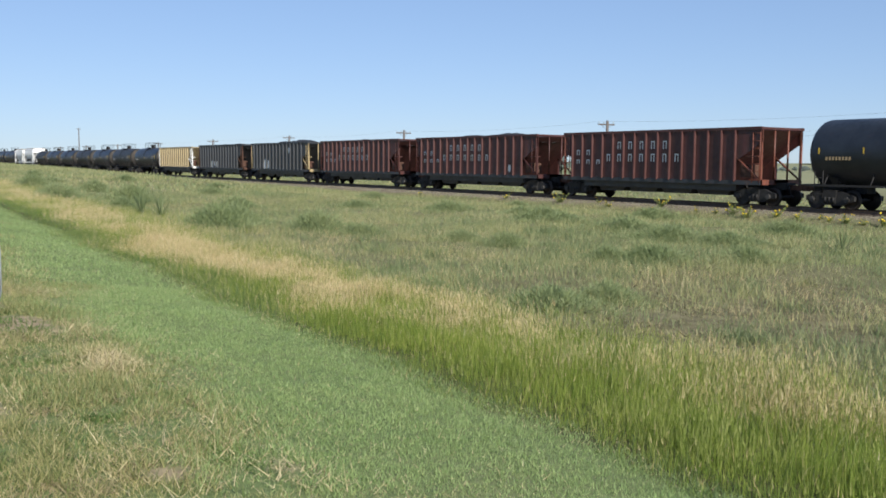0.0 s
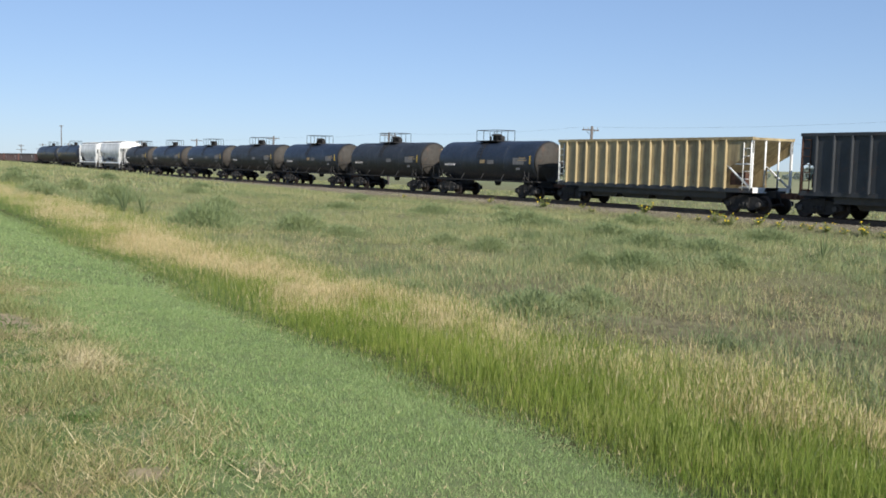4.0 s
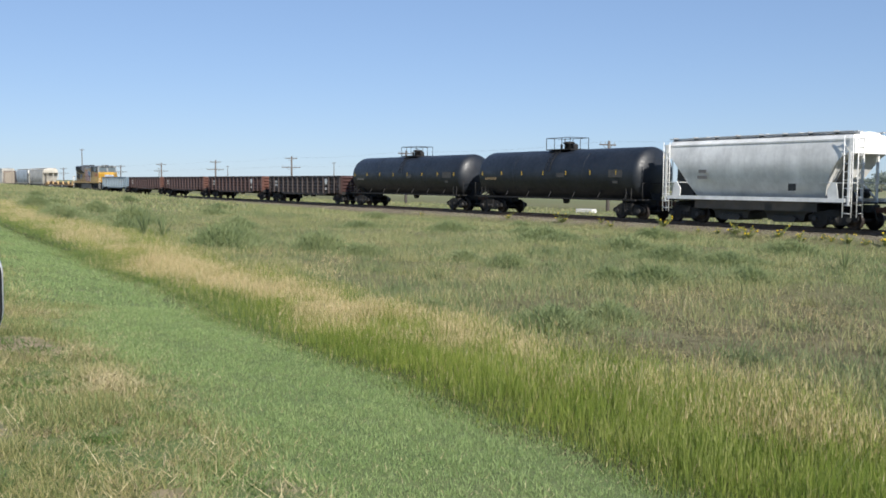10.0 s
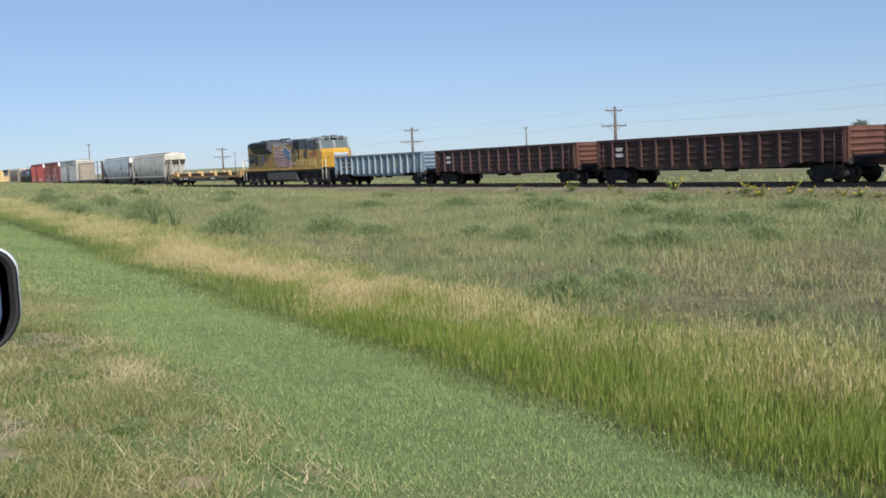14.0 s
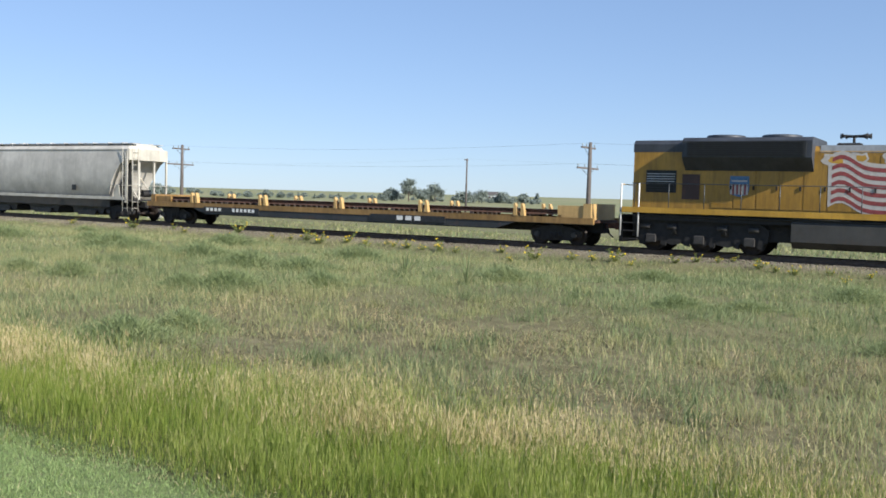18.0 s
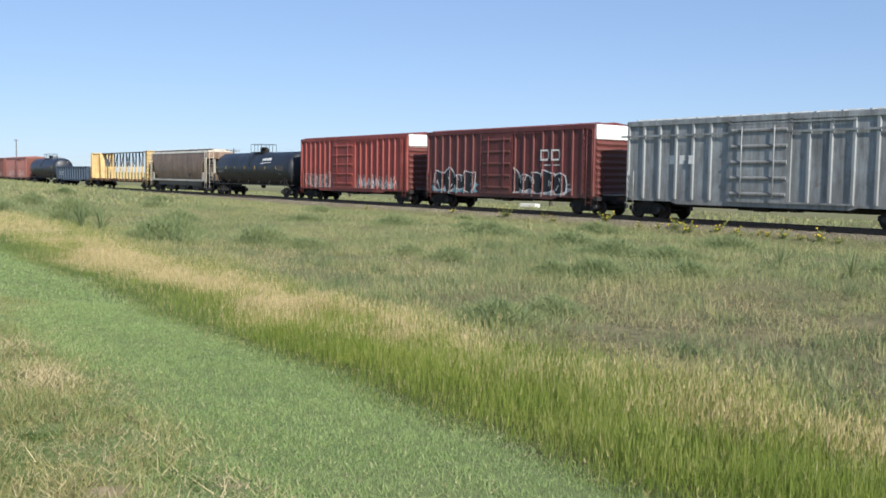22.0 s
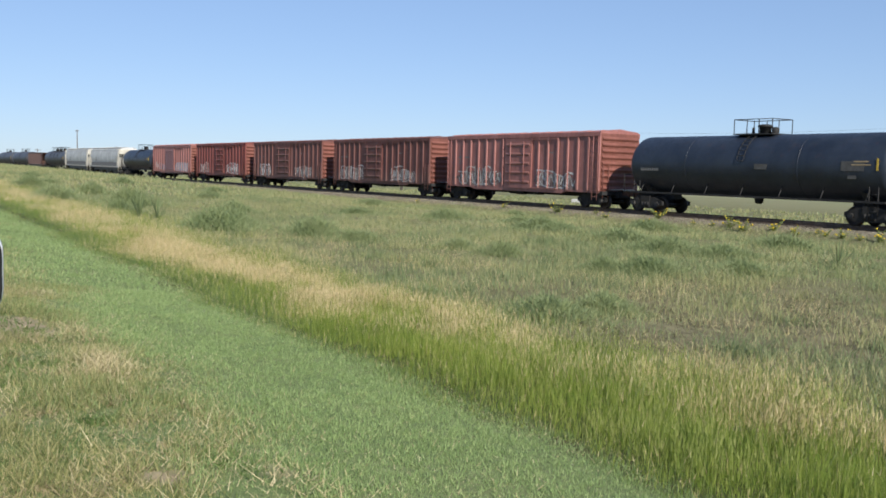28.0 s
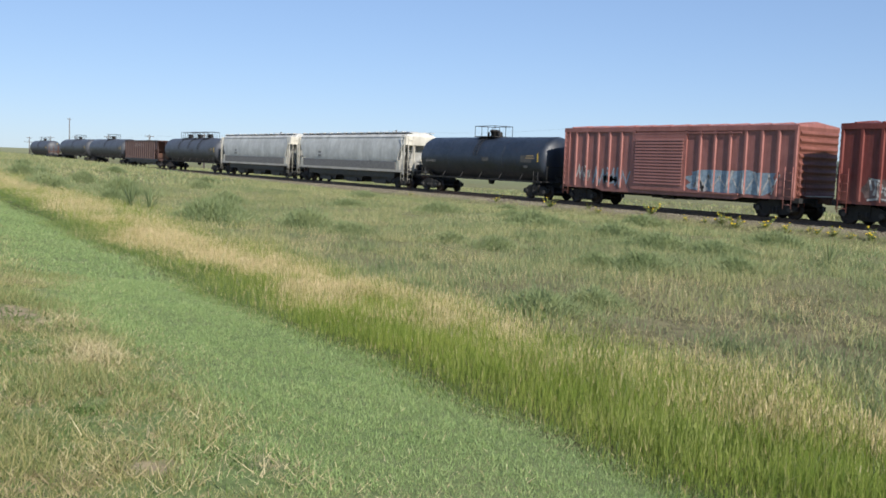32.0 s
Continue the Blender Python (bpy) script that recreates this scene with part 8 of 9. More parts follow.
def build_distance():
    kinds = {"b": [broad_tree(s, h, w) for s, h, w in ((1, 9.5, 3.4), (2, 8.0, 3.6), (3, 6.0, 3.2), (4, 4.2, 2.8))], "c": [conifer(6, 5.0)]}
    used = set()
    r = random.Random(21)

    def plant(kind, i, az, dist, s=1.0):
        x, y = math.sin(radians(az)) * dist, math.cos(radians(az)) * dist
        m = pose(x, y, float(gz(x, y)) - 0.2, 0, 0, r.uniform(0, 360))
        k = kinds[kind][i]
        ob = copy_thing(k, m) if k in used else k
        used.add(k)
        ob.matrix_basis = m @ Matrix.Diagonal((s, s, s, 1))

    for kind, i, az, dist, s in (("b", 0, -33.9, 330, 0.85), ("b", 1, -32.3, 335, 0.82), ("b", 2, -33.1, 330, 0.75), ("b", 2, -29.6, 330, 0.75), ("b", 2, -28.2, 340, 0.7), ("b", 3, -26.9, 345, 0.8), ("c", 0, -26.1, 345, 0.8), ("c", 0, -32.7, 335, 0.9), ("c", 0, -30.2, 335, 0.75), ("b", 3, -35.0, 335, 0.95), ("b", 3, -30.6, 325, 0.85)):
        plant(kind, i, az, dist, s)
    for k in range(60):                 # shelter belt
        az = -35.6 - 10.4 * (k + r.uniform(-1.5, 1.5)) / 60
        plant("c" if k % 4 == 2 else "b", 0 if k % 4 == 2 else 3, az, 360 + r.uniform(-25, 60), r.uniform(0.2, 0.42) * (1.35 if k % 11 == 3 else 1))
    for k in range(44):                 # brush joining the taller trees
        plant("c" if k % 4 == 1 else "b", 0 if k % 4 == 1 else 3, -26.0 - 11 * r.random() ** 1.3, 350 + r.uniform(-25, 45), r.uniform(0.22, 0.55))
    for k in range(50):                 # low scrub farther along
        plant("b", 3, -46.0 - 19 * (k + r.uniform(-2, 2)) / 50, 430 + r.uniform(-35, 60), r.uniform(0.25, 0.55))
    for az, dist, s in ((-50.2, 300, 0.9), (-49.0, 300, 0.7), (-48.3, 310, 0.6), (-58, 380, 0.6), (-61.0, 390, 0.6), (-42.4, 340, 0.5), (-41.6, 345, 0.4)):
        plant("b", 2, az, dist, s)
    # small white farm buildings
    for az, dist, w, h in ((-28.9, 410, 6.0, 2.6), (-60.9, 430, 9.0, 3.0), (-59.6, 440, 5.0, 2.6)):
        x, y = math.sin(radians(az)) * dist, math.cos(radians(az)) * dist
        ob = tagged(new("farm_house"), "small white farm building with a dark roof", "house")
        part("wall", B(-w / 2, w / 2, -2.5, 2.5, -0.6, h), HOUSE_WHITE, ob)
        part("roof", Shape().extrude([(-2.9, h), (0, h + 1.5), (2.9, h)], "x", -w / 2 - 0.3, w / 2 + 0.3), ROOF_DARK, ob)
        for k in (-1, 1):
            part("window", B(-0.5, 0.5, -2.54, -2.49, 0.9, 1.9), DARK_GLASS, ob, at=(k * w * 0.27, 0, 0))
        part("door", B(-0.45, 0.45, -2.54, -2.49, 0.0, 2.0), RUST_DARK, ob)
        ob.matrix_basis = pose(x, y, float(gz(x, y)), 0, 0, -az * 0.5)


build_distance()


# ---------------------------------------------------------------- the parked car and its door mirror
def rounded(y0, y1, z0, z1, rt, rb, n=8):
    """Outline in y, z of a mirror head: a soft box with a fuller lower outer corner."""
    pts = []
    for cy, cz, rr, a0 in ((y1 - rt, z1 - rt, rt, 0), (y0 + 0.03, z1 - 0.03 - 0.006, 0.03, 90), (y0 + 0.04, z0 + 0.04, 0.04, 180), (y1 - rb, z0 + rb, rb, 270)):
        for i in range(n + 1):
            a = radians(a0 + 90 * i / n)
            pts.append((cy + rr * math.cos(a), cz + rr * math.sin(a)))
    return pts


def ring_solid(rings, soft=True):
    """A closed solid through rings of points of one count."""
    n = len(rings[0])
    vs = [p for ring in rings for p in ring]
    fs = [(k * n + i, k * n + (i + 1) % n, (k + 1) * n + (i + 1) % n, (k + 1) * n + i) for k in range(len(rings) - 1) for i in range(n)]
    fs += [tuple(range(n))[::-1], tuple(range((len(rings) - 1) * n, len(rings) * n))]
    return Shape().add(vs, fs, soft)


def build_car():
    ground = float(gz(-1.0, -1.0))
    car = tagged(new("parked_car"), "white parked car with black door mirror", "car")
    side, far = -0.13, -1.95

    def section(x, low, high, k, soft=0.09):
        """Cross-section of the car at x: a box with rounded shoulders, k of the full width."""
        half, mid_ = (side - far) / 2 * k, (side + far) / 2
        pts = []
        for sy, sz, a0 in ((1, 1, 0), (-1, 1, 90), (-1, -1, 180), (1, -1, 270)):
            for i in range(5):
                a = radians(a0 + 22.5 * i)
                pts.append((x, mid_ + sy * (half - soft) + soft * math.cos(a), ground + (high - soft if sz > 0 else low + soft) + soft * math.sin(a)))
        return pts

    part("body", ring_solid([section(*r) for r in ((-3.84, 0.42, 0.72, 0.82), (-3.78, 0.36, 0.84, 0.93), (-3.55, 0.32, 0.95, 0.985), (-2.9, 0.31, 1.05, 1.0), (-2.4, 0.31, 1.13, 1.0), (-0.9, 0.31, 1.16, 1.0), (1.1, 0.31, 1.18, 1.0), (1.36, 0.34, 1.12, 0.98), (1.45, 0.4, 0.95, 0.93), (1.48, 0.46, 0.75, 0.86))]), CAR_WHITE, car)
    part("roof", ring_solid([section(x, 1.5, z, k, 0.05) for x, z, k in ((-1.78, 1.6, 0.8), (-1.6, 1.65, 0.83), (-1.1, 1.7, 0.86), (0.4, 1.7, 0.86), (0.95, 1.66, 0.83), (1.1, 1.6, 0.8))]), CAR_WHITE, car)
    part("cabin_glass", ring_solid([section(x, 1.02, z, k, 0.04) for x, z, k in ((-2.45, 1.12, 0.9), (-1.8, 1.58, 0.88), (-1.2, 1.62, 0.92), (0.9, 1.62, 0.92), (1.32, 1.16, 0.88))]), DARK_GLASS, car, "dark tinted windows")
    part("bonnet_seam", B(-3.5, -2.5, far + 0.3, far + 0.31, ground + 1.0, ground + 1.07), RUBBER, car)
    part("grille", B(-3.85, -3.8, far + 0.5, side - 0.5, ground + 0.5, ground + 0.66, cut=0.01), RUBBER, car)
    for y in (side - 0.3, far + 0.3):
        part("headlight", B(-3.83, -3.68, y - 0.16, y + 0.16, ground + 0.66, ground + 0.8, cut=0.03), CHROME, car)
        part("tail_light", B(1.4, 1.49, y - 0.1, y + 0.1, ground + 0.72, ground + 0.98, cut=0.02), NUMBER_RED, car)
    part("belt_trim", B(-2.3, 1.1, side - 0.02, side + 0.004, ground + 1.05, ground + 1.08), CHROME, car)
    for x in (-1.95, -0.56, 0.6):
        part("door_seam", B(x - 0.006, x + 0.006, side - 0.01, side + 0.002, ground + 0.4, ground + 1.05), RUBBER, car)
    part("door_pillar", B(-0.62, -0.5, side - 0.1, side - 0.06, ground + 1.1, ground + 1.6), RUBBER, car)
    for x in (-1.0, 0.15):
        part("door_handle", B(x - 0.1, x + 0.1, side, side + 0.03, ground + 0.98, ground + 1.01), CHROME, car)
    for x in (-2.85, 0.55):
        for y in (side - 0.09, far + 0.09):
            if y > -1:
                part("wheel_arch", Shape().lathe([(-0.004, 0.02), (-0.004, 0.43), (0.004, 0.43), (0.004, 0.02)], "y", (0, 0, 0), 28), RUBBER, car, at=(x, side, ground + 0.36))
            w = part("wheel", Shape().lathe([(-0.11, 0.2), (-0.11, 0.33), (-0.08, 0.36), (0.08, 0.36), (0.11, 0.33), (0.11, 0.2)], "y", (0, 0, 0), 28), RUBBER, car, at=(x, y, ground + 0.36))
            part("rim", Shape().lathe([(-0.115, 0.03), (-0.118, 0.2), (0.118, 0.2), (0.115, 0.03)], "y", (0, 0, 0), 20), BEARING, w)
    # mirror head on its arm
    mx, y0, y1, z0, z1 = -1.75, -0.06, 0.232, 1.584, 1.766
    cy, cz = 0.085, (z0 + z1) / 2

    def ring(x, k, dy=0.0):
        return [(x, cy + (p - cy) * k + dy, cz + (q - cz) * k) for p, q in rounded(y0, y1, z0, z1, 0.045, 0.075)]

    cap = ring_solid([ring(mx - 0.012, 1.0), ring(mx - 0.03, 1.012, 0.003), ring(mx - 0.07, 0.97), ring(mx - 0.11, 0.82), ring(mx - 0.13, 0.5)])
    head = part("mirror_cap", cap, CAR_WHITE, car, "white back shell of the door mirror")
    part("mirror_housing", ring_solid([ring(mx - 0.012, 0.993), ring(mx + 0.004, 0.985), ring(mx + 0.012, 0.96), ring(mx + 0.010, 0.92), ring(mx - 0.02, 0.88)]), MIRROR_BLACK, head, "black inner mirror housing")
    gl = [(mx + 0.004 + (p - cy) * 0.35 + (q - cz) * 0.12, cy - 0.008 + (p - cy) * 0.80, cz + (q - cz) * 0.85) for p, q in rounded(y0, y1, z0, z1, 0.05, 0.08)]
    back = [(x - 0.004, y, z) for x, y, z in gl]
    part("mirror_glass", ring_solid([back, gl], False), MIRROR, head, "dark reflecting mirror glass")
    part("mirror_arm", Shape().box(mx - 0.08, mx - 0.02, side - 0.1, y0 + 0.05, z0 + 0.01, z0 + 0.06, cut=0.01), MIRROR_BLACK, car)
    part("mirror_foot", Shape().extrude([(mx - 0.25, ground + 1.12), (mx + 0.05, ground + 1.12), (mx + 0.0, z0 + 0.12), (mx - 0.08, z0 + 0.12)], "y", side - 0.12, side - 0.05), MIRROR_BLACK, car)


build_car()


# ---------------------------------------------------------------- the warning sign up the road
def build_sign():
    x, y = -44.0, 3.78
    z = float(gz(x, y))
    ob = tagged(new("warning_sign"), "yellow diamond road warning sign on a wooden post", "road sign")
    ob.matrix_basis = pose(x, y, z, 0, 0, 4)
    part("post", B(-0.05, 0.05, -0.05, 0.05, -0.4, 3.2), POLE_WOOD, ob)
    k, c = 0.5, 2.66

    def diamond(k):
        return [(0.0, c - k), (0.06, c - k + 0.03), (k - 0.03, c - 0.06), (k, c), (k - 0.03, c + 0.06), (0.06, c + k - 0.03), (0.0, c + k), (-0.06, c + k - 0.03), (-k + 0.03, c + 0.06), (-k, c), (-k + 0.03, c - 0.06), (-0.06, c - k + 0.03)]

    part("sign_edge", Shape().extrude(diamond(k), "x", 0.055, 0.06), TAG_BLACK, ob)
    part("sign_plate", Shape().extrude(diamond(k - 0.03), "x", 0.06, 0.066), SIGN_YELLOW, ob)
    arc = [(0.2 * math.cos(radians(a)), c + 0.02 + 0.2 * math.sin(radians(a))) for a in range(0, 181, 20)] + [(-0.2, c - 0.24), (-0.1, c - 0.24)] + [(0.1 * math.cos(radians(a)), c + 0.02 + 0.1 * math.sin(radians(a))) for a in range(180, -1, -20)] + [(0.1, c - 0.24), (0.2, c - 0.24)]
    part("sign_symbol", Shape().extrude(arc, "x", 0.066, 0.07), TAG_BLACK, ob, "black curved arrow symbol")


build_sign()


# ---------------------------------------------------------------- the train
def run(t):
    """How far the train has come at t seconds, from its place at 16 s."""
    u = t - 16
    return 21.1415 * u + 0.0076151 * u * u + 0.000139068 * u ** 3


LEAD = 0.75
rng = random.Random(7)
moving = []
LETTERS = [(0.5, (4, 5, 6, 7, 8), 2.95), (0.5, (3, 4, 5, 6, 7, 8, 9), 2.28), (0.36, (0, 1), 2.58), (0.3, (0, 1, 2), 2.05)]


def place(car, a0, a1):
    moving.append((car, -(a0 + a1) / 2 * SIDE - LEAD))
    return car


def span(a0, a1):
    return (a1 - a0) * SIDE


place(tank_car(span(-8.97, -8.49), 1.5, 2.5, TANK_BLACK, "gloss black tank car with yellow reflective strips", rng, logo="yellow"), -8.97, -8.49)
for a0, a1, mat, end, lab, let, spl, coal in (
    (-8.49, -8.03, OXIDE, OXIDE_END, "weathered oxide-red open hopper car with faded white lettering", LETTERS, None, False),
    (-8.03, -7.565, OXIDE, OXIDE, "weathered oxide-red open hopper car heaped with coal", LETTERS, [(12, 1.6, 0.3, 0.5)], True),
    (-7.565, -7.115, OXIDE, OXIDE, "rust-red open hopper car with faded lettering and coal", LETTERS, None, True),
    (-7.115, -6.66, BLACKISH, OCHRE, "faded black open hopper car with yellow end frames", None, [(3, 1.62, 0.75, 0.95), (4, 1.6, 0.5, 0.8), (10, 3.0, 0.4, 0.5)], True),
    (-6.66, -6.2, BLACKISH, RUST_DARK, "dull black open hopper car with pale sprayed patches", None, [(4, 1.55, 0.6, 0.7), (5, 1.6, 0.5, 0.6), (6, 1.55, 0.5, 0.7)], True),
    (-6.2, -5.752, OCHRE, WHITE_PAINT, "faded yellow ribbed open hopper car", None, None, False)):
    L = span(a0, a1)
    place(open_hopper(L, 3.62 if mat is not OCHRE else 3.5, mat, end, lab, rng, 15, let, spl), a0, a1)
    if coal:
        moving.append((coal_heap(L, 3.58, rng), -(a0 + a1) / 2 * SIDE - LEAD))
short = [-5.752, -5.395, -5.037, -4.673, -4.302, -3.926, -3.55, -3.208]
for i in range(7):
    a0, a1 = short[i], short[i + 1]
    mat = (TANK_BLUE, TANK_DUSTY, TANK_BLUE, TANK_DUSTY, TANK_BLUE, TANK_BLUE, TANK_DUSTY)[i]
    lab = {TANK_DUSTY: "short dust-stained black tank car with railed top platform", TANK_BLUE: "short blue-black tank car with dusty ends"}[mat]
    place(tank_car(span(a0, a1), 1.33, 2.31, mat, lab, rng, dusty=TANK_DUSTY, strips=False, logo="orange" if i in (0, 2) else None, platforms=(-0.4,), cap=STEEL_BLACK), a0, a1)
place(covered_hopper(span(-3.208, -2.845), 4.42, HOPPER_WHITE, ROOF_WHITE, "white two-bay covered hopper car with graffiti", rng, 2, ROOF_WHITE, splash=True, cutin=1.5), -3.208, -2.845)
place(covered_hopper(span(-2.845, -2.495), 4.36, HOPPER_WHITE, ROOF_WHITE, "clean white two-bay covered hopper car", rng, 2, ROOF_WHITE, cutin=1.5), -2.845, -2.495)
place(tank_car(span(-2.495, -2.02), 1.52, 2.5, TANK_BLACK, "long black tank car with yellow strips and railed platform", rng, logo="yellow"), -2.495, -2.02)
place(tank_car(span(-2.02, -1.51), 1.5, 2.48, TANK_BLACK, "long dull black tank car with orange end mark", rng), -2.02, -1.51)
gons = [-1.51, -1.02, -.515, -.024, .461]
for i in range(4):
    lab = ("sooty brown-black gondola car with rusty end, empty", "rust-brown ribbed gondola car with white shield patch", "rust-brown ribbed gondola car, empty", "faded brown gondola car with pressed side ribs")[i]
    place(gondola(span(gons[i], gons[i + 1]), 2.5, GON_SOOT if i == 0 else GON_BROWN, GON_BROWN if i == 0 else GON_END, lab, rng, 15, i in (0, 1), True, False, panelled=True), gons[i], gons[i + 1])
place(gondola(span(.461, .925), 2.52, GON_BLUE, GON_BLUE, "faded grey-blue gondola car with overpainted graffiti", rng, 15, False, False, True), .461, .925)
place(locomotive(span(.925, 1.549), "yellow and grey diesel locomotive with flag mural on its hood", rng), .925, 1.549)
place(stake_flat(span(1.537, 2.32), "long dirty-yellow flat car with tan stakes and steel bars", rng), 1.537, 2.32)
place(covered_hopper(span(2.32, 2.847), 4.56, HOPPER_GREY, CAGE_CREAM, "long warm-grey three-bay covered hopper car", rng, 3, CAGE_CREAM, bulge=0.06), 2.32, 2.847)
place(covered_hopper(span(2.847, 3.378), 4.55, HOPPER_BLUEGREY, ROOF_WHITE, "blue-grey three-bay covered hopper car with cream sill", rng, 3, CAGE_CREAM, bulge=0.08, wordy=0.4, frame_mat=BEAM_SOOT), 2.847, 3.378)
place(bulkhead_flat(span(3.378, 3.93), 4.2, "empty dark bulkhead flat car with weathered plank ends", rng), 3.378, 3.93)
car, ribs, y = boxcar(span(3.93, 4.424), 5.05, BOX_GREY, HOPPER_GREY, "weathered grey ribbed boxcar with wide double door", rng, ((0.1, 1.55),), 1.02, BOX_GREY, letters=[(-4.9 + i * 0.62, 2.95, 0.3, 0.42, WHITE_PAINT) for i in range(3)])
part("horizontal_rail", B(-span(3.93, 4.424) / 2 + 0.8, span(3.93, 4.424) / 2 - 0.8, -1.56, -1.53, 4.1, 4.2), BOX_GREY, car)
place(car, 3.93, 4.424)
car, ribs, y = boxcar(span(4.424, 4.917), 5.06, BOX_CN, BOX_CN, "deep red boxcar with white initials and black-white graffiti", rng, ((-0.4, 1.35),), 0.82, BOX_CN, ROOF_WHITE, letters=[(x, z, ww, hh, WHITE_PAINT) for x0 in (3.55, 4.45) for x, z, ww, hh in ((x0 + 0.32, 3.55, 0.64, 0.1), (x0 + 0.32, 3.02, 0.64, 0.1), (x0 + 0.05, 3.285, 0.1, 0.44), (x0 + 0.59, 3.285, 0.1, 0.44))] + [(4.3, 2.72, 1.6, 0.08, FADED_WHITE)])
throwup(car, rng, -6.9, -2.7, 0.95, 2.5, y, ribs, 0.075, 4, TAG_TEAL, TAG_WHITE, TAG_BLACK)
throwup(car, rng, 0.6, 5.6, 0.95, 2.5, y, ribs, 0.075, 5, TAG_FADED, TAG_WHITE, TAG_BLACK)
place(car, 4.424, 4.917)
car, ribs, y = boxcar(span(4.917, 5.414), 5.04, BOX_RED, BOX_CN, "bright red ribbed boxcar with faded graffiti along the sill", rng, ((-0.9, 1.5),), 0.8, BOX_CN, ROOF_WHITE)
bubble_tag(car, rng, -7.0, -3.0, 1.0, 2.3, y, ribs, 0.075, 5, OVERSPRAY, TAG_FADED)
strokes(car, rng, 1.0, 6.4, 1.0, 2.1, y, ribs, 0.075, 12, TAG_FADED)
strokes(car, rng, 1.3, 6.2, 1.0, 1.8, y - 0.004, ribs, 0.075, 9, TAG_WHITE)
place(car, 4.917, 5.414)
place(tank_car(span(5.414, 5.912), 1.5, 2.5, TANK_BLACK, "black tank car with white company mark", rng, strips=True, logo="white"), 5.414, 5.912)
place(covered_hopper(span(5.912, 6.412), 4.55, HOPPER_BROWN, CAGE_CREAM, "sooty brown three-bay covered hopper car with cream ends", rng, 3, CAGE_CREAM, bulge=0.06), 5.912, 6.412)
place(centerbeam(span(6.412, 7.065), 4.55, "empty yellow centerbeam flat car with dark upper truss", rng), 6.412, 7.065)
place(gondola(span(7.065, 7.555), 2.78, GON_NAVY, GON_NAVY, "navy blue ribbed gondola car", rng, 14), 7.065, 7.555)
place(tank_car(span(7.555, 8.03), 1.52, 2.55, TANK_BLUE, "dark blue-black tank car with railed top platform", rng, strips=False, cap=STEEL_BLACK), 7.555, 8.03)
boxes = [8.03, 8.5255, 9.0175, 9.521, 10.02, 10.506]
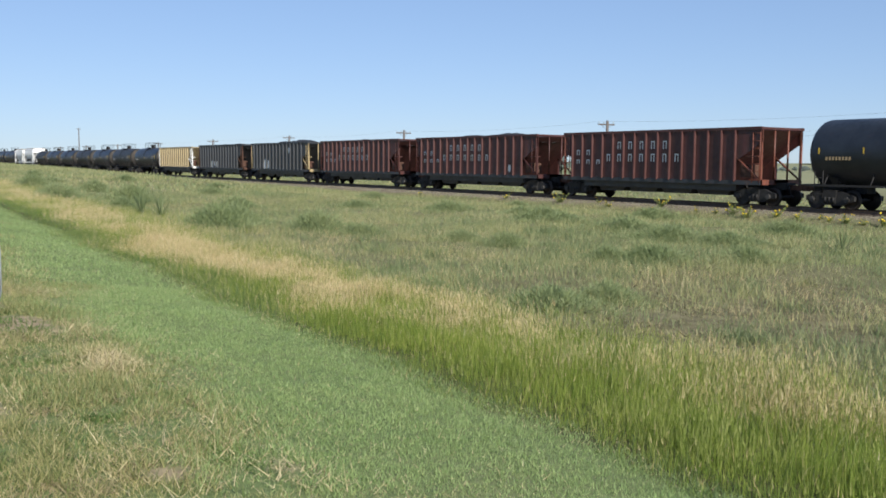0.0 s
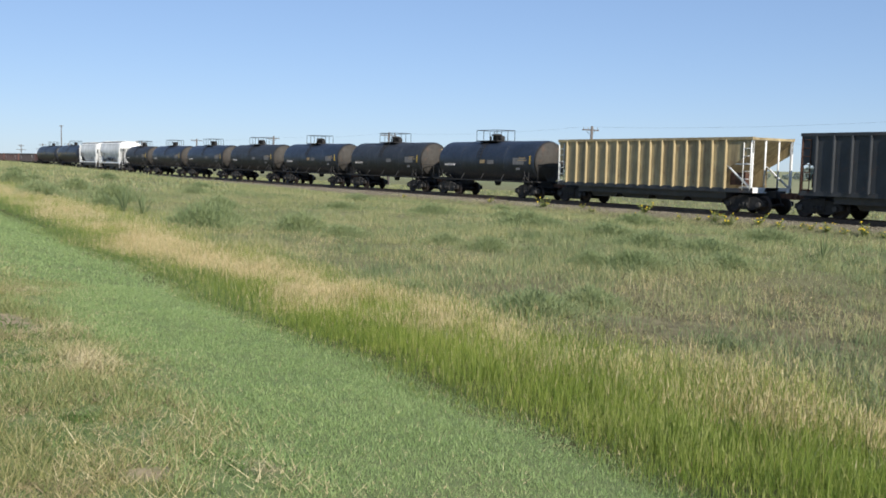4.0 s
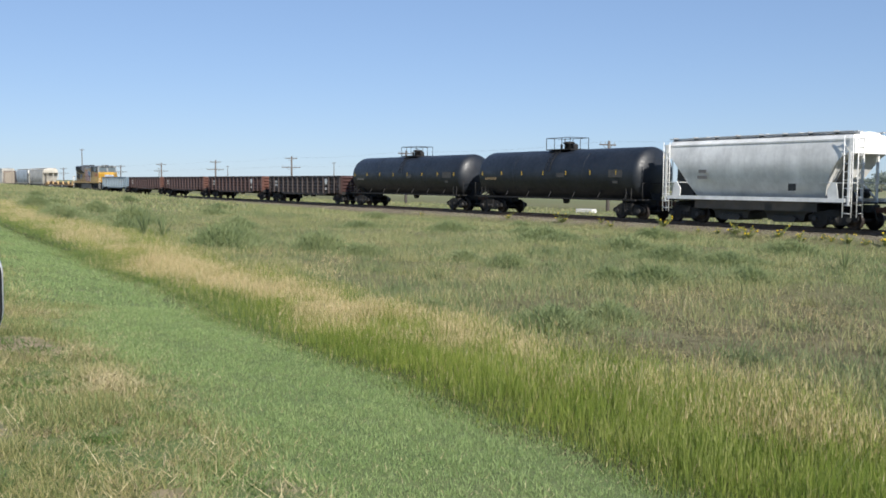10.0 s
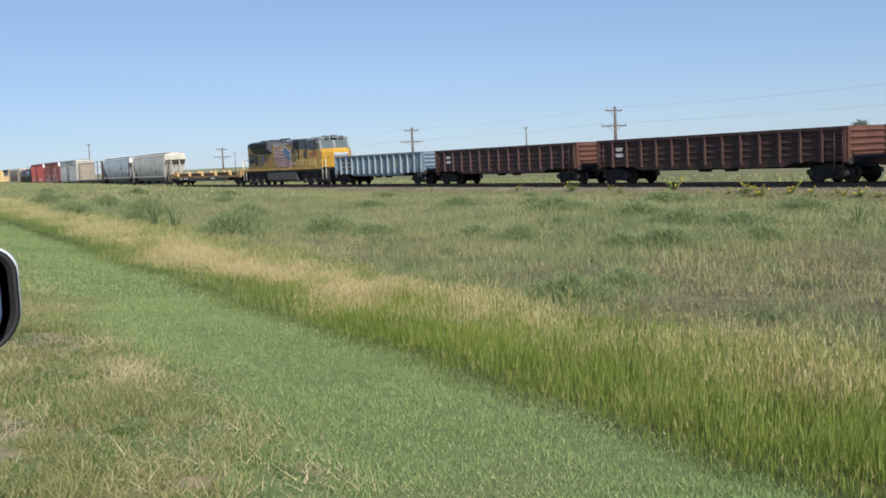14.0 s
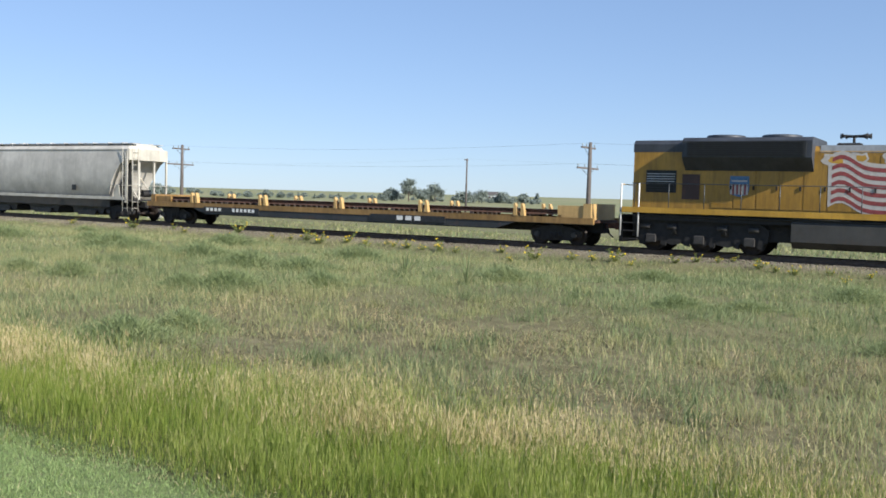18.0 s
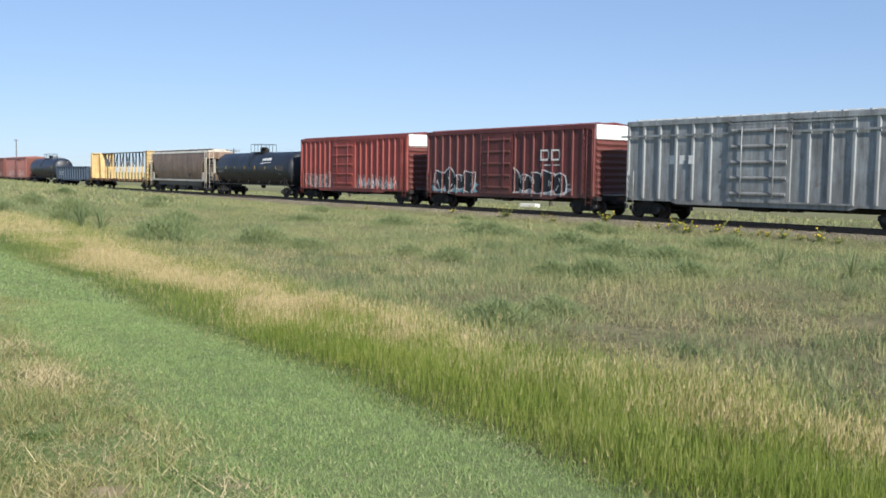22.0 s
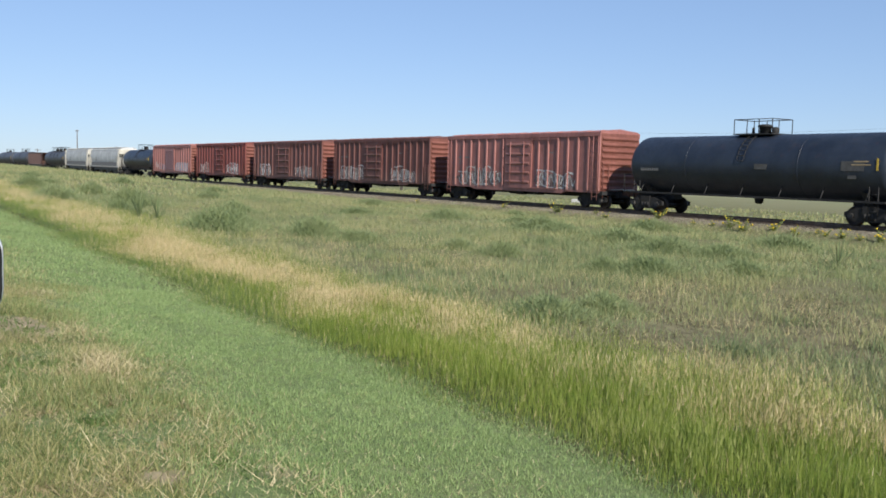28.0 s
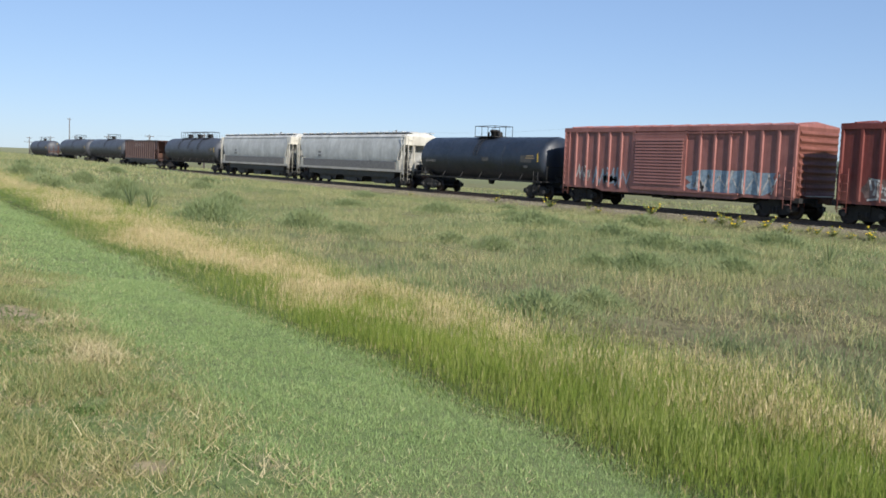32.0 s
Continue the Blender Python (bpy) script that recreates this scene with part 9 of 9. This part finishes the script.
for i, (mat, end, lab, doors, top) in enumerate((
    (BOX_FADED, BOX_END, "faded pinkish-red boxcar with orange corrugated ends", ((0.3, 1.25),), 4.5),
    (BOX_BROWN, BOX_END, "rust-brown boxcar with pale graffiti by its doors", ((-0.8, 1.4),), 4.45),
    (BOX_BROWN, BOX_END, "reddish-brown ribbed boxcar with white tags", ((-0.6, 1.5),), 4.45),
    (BOX_OXIDE, BOX_END, "deep oxide red boxcar with a ribbed plug door", ((0.0, 1.3),), 4.45),
    (BOX_FADED, BOX_END, "faded salmon-red boxcar with louvred door and blue-grey graffiti", ((-0.4, 1.75),), 4.44))):
    a0, a1 = boxes[i], boxes[i + 1]
    car, ribs, y = boxcar(span(a0, a1), top, mat, end, lab, rng, doors, ridges=15 if i == 4 else 0, pitch=0.92, roof=mat, overlap=0.95 if i == 4 else 1.2)
    if i == 4:
        sprayed(car, [blob(rng, 1.5, 6.9, 1.05, 2.15, 26, 0.14)], y, ribs, 0.075, TAG_BLUE, "graffiti_cloud")
        strokes(car, rng, 2.0, 6.8, 1.0, 2.1, y - 0.004, ribs, 0.075, 8, TAG_FADED)
        strokes(car, rng, -5.4, -2.6, 1.05, 2.1, y, ribs, 0.075, 6, TAG_BLUE)
        strokes(car, rng, -6.8, -5.8, 1.3, 2.2, y, ribs, 0.075, 3, TAG_FADED)
    else:
        wide = i in (0, 1)
        bubble_tag(car, rng, -6.4, -1.6 if wide else -3.8, 0.98, 2.3, y, ribs, 0.075, 5 if wide else 3, OVERSPRAY, TAG_WHITE if i == 2 else TAG_FADED)
        bubble_tag(car, rng, 2.2, 5.6, 0.98, 2.2, y, ribs, 0.075, 4, OVERSPRAY, TAG_FADED if i != 3 else TAG_WHITE)
        if i < 3:
            marks(car, [(-6.35, 2.9, 0.3, 0.1), (-5.5, 2.9, 0.5, 0.1), (-6.35, 2.65, 0.3, 0.06), (-6.35, 2.5, 0.3, 0.06), (3.4, 3.2, 0.5, 0.07)], y - 0.002, MARK_GREY, "lettering_bar")
    place(car, a0, a1)
place(tank_car(span(10.506, 10.955), 1.45, 2.42, TANK_BLUE, "clean blue-black tank car with railed platform", rng, strips=False), 10.506, 10.955)
place(covered_hopper(span(10.955, 11.525), 4.3, HOPPER_PALE, CAGE_CREAM, "off-white covered hopper car with cream end cage", rng, 3, HOPPER_GREY, cutin=1.2, skirt=True), 10.955, 11.525)
place(covered_hopper(span(11.525, 12.07), 4.3, HOPPER_PALE, CAGE_CREAM, "pale grey covered hopper car with cream end cage", rng, 3, HOPPER_GREY, cutin=1.2, skirt=True), 11.525, 12.07)
place(tank_car(span(12.07, 12.645), 1.45, 2.45, TANK_HAZED, "tank car with a long railed walkway, black greyed for haze", rng, strips=False, platforms=(-3.5, 0, 3.5)), 12.07, 12.645)
place(open_hopper(span(12.645, 13.15), 3.5, BROWN, BROWN, "dull brown open hopper car", rng, 15, LETTERS[:1]), 12.645, 13.15)
place(tank_car(span(13.15, 13.76), 1.45, 2.4, TANK_HAZED, "distant tank car, black greyed for haze", rng, strips=False), 13.15, 13.76)
place(tank_car(span(13.76, 14.385), 1.45, 2.4, TANK_HAZED, "distant black tank car, paint greyed for haze", rng, strips=False), 13.76, 14.385)
place(bulkhead_flat(span(14.385, 14.66), 1.6, "distant low dark flat car", rng), 14.385, 14.66)
place(tank_car(span(14.66, 15.2), 1.4, 2.2, TANK_HAZED, "tank car far down the track, black greyed for haze", rng, strips=False), 14.66, 15.2)


def motions():
    for ob, x in moving:
        walk(ob, [(t, pose(x + run(t), MID, 0)) for t in range(0, 33, 4)])


motions()
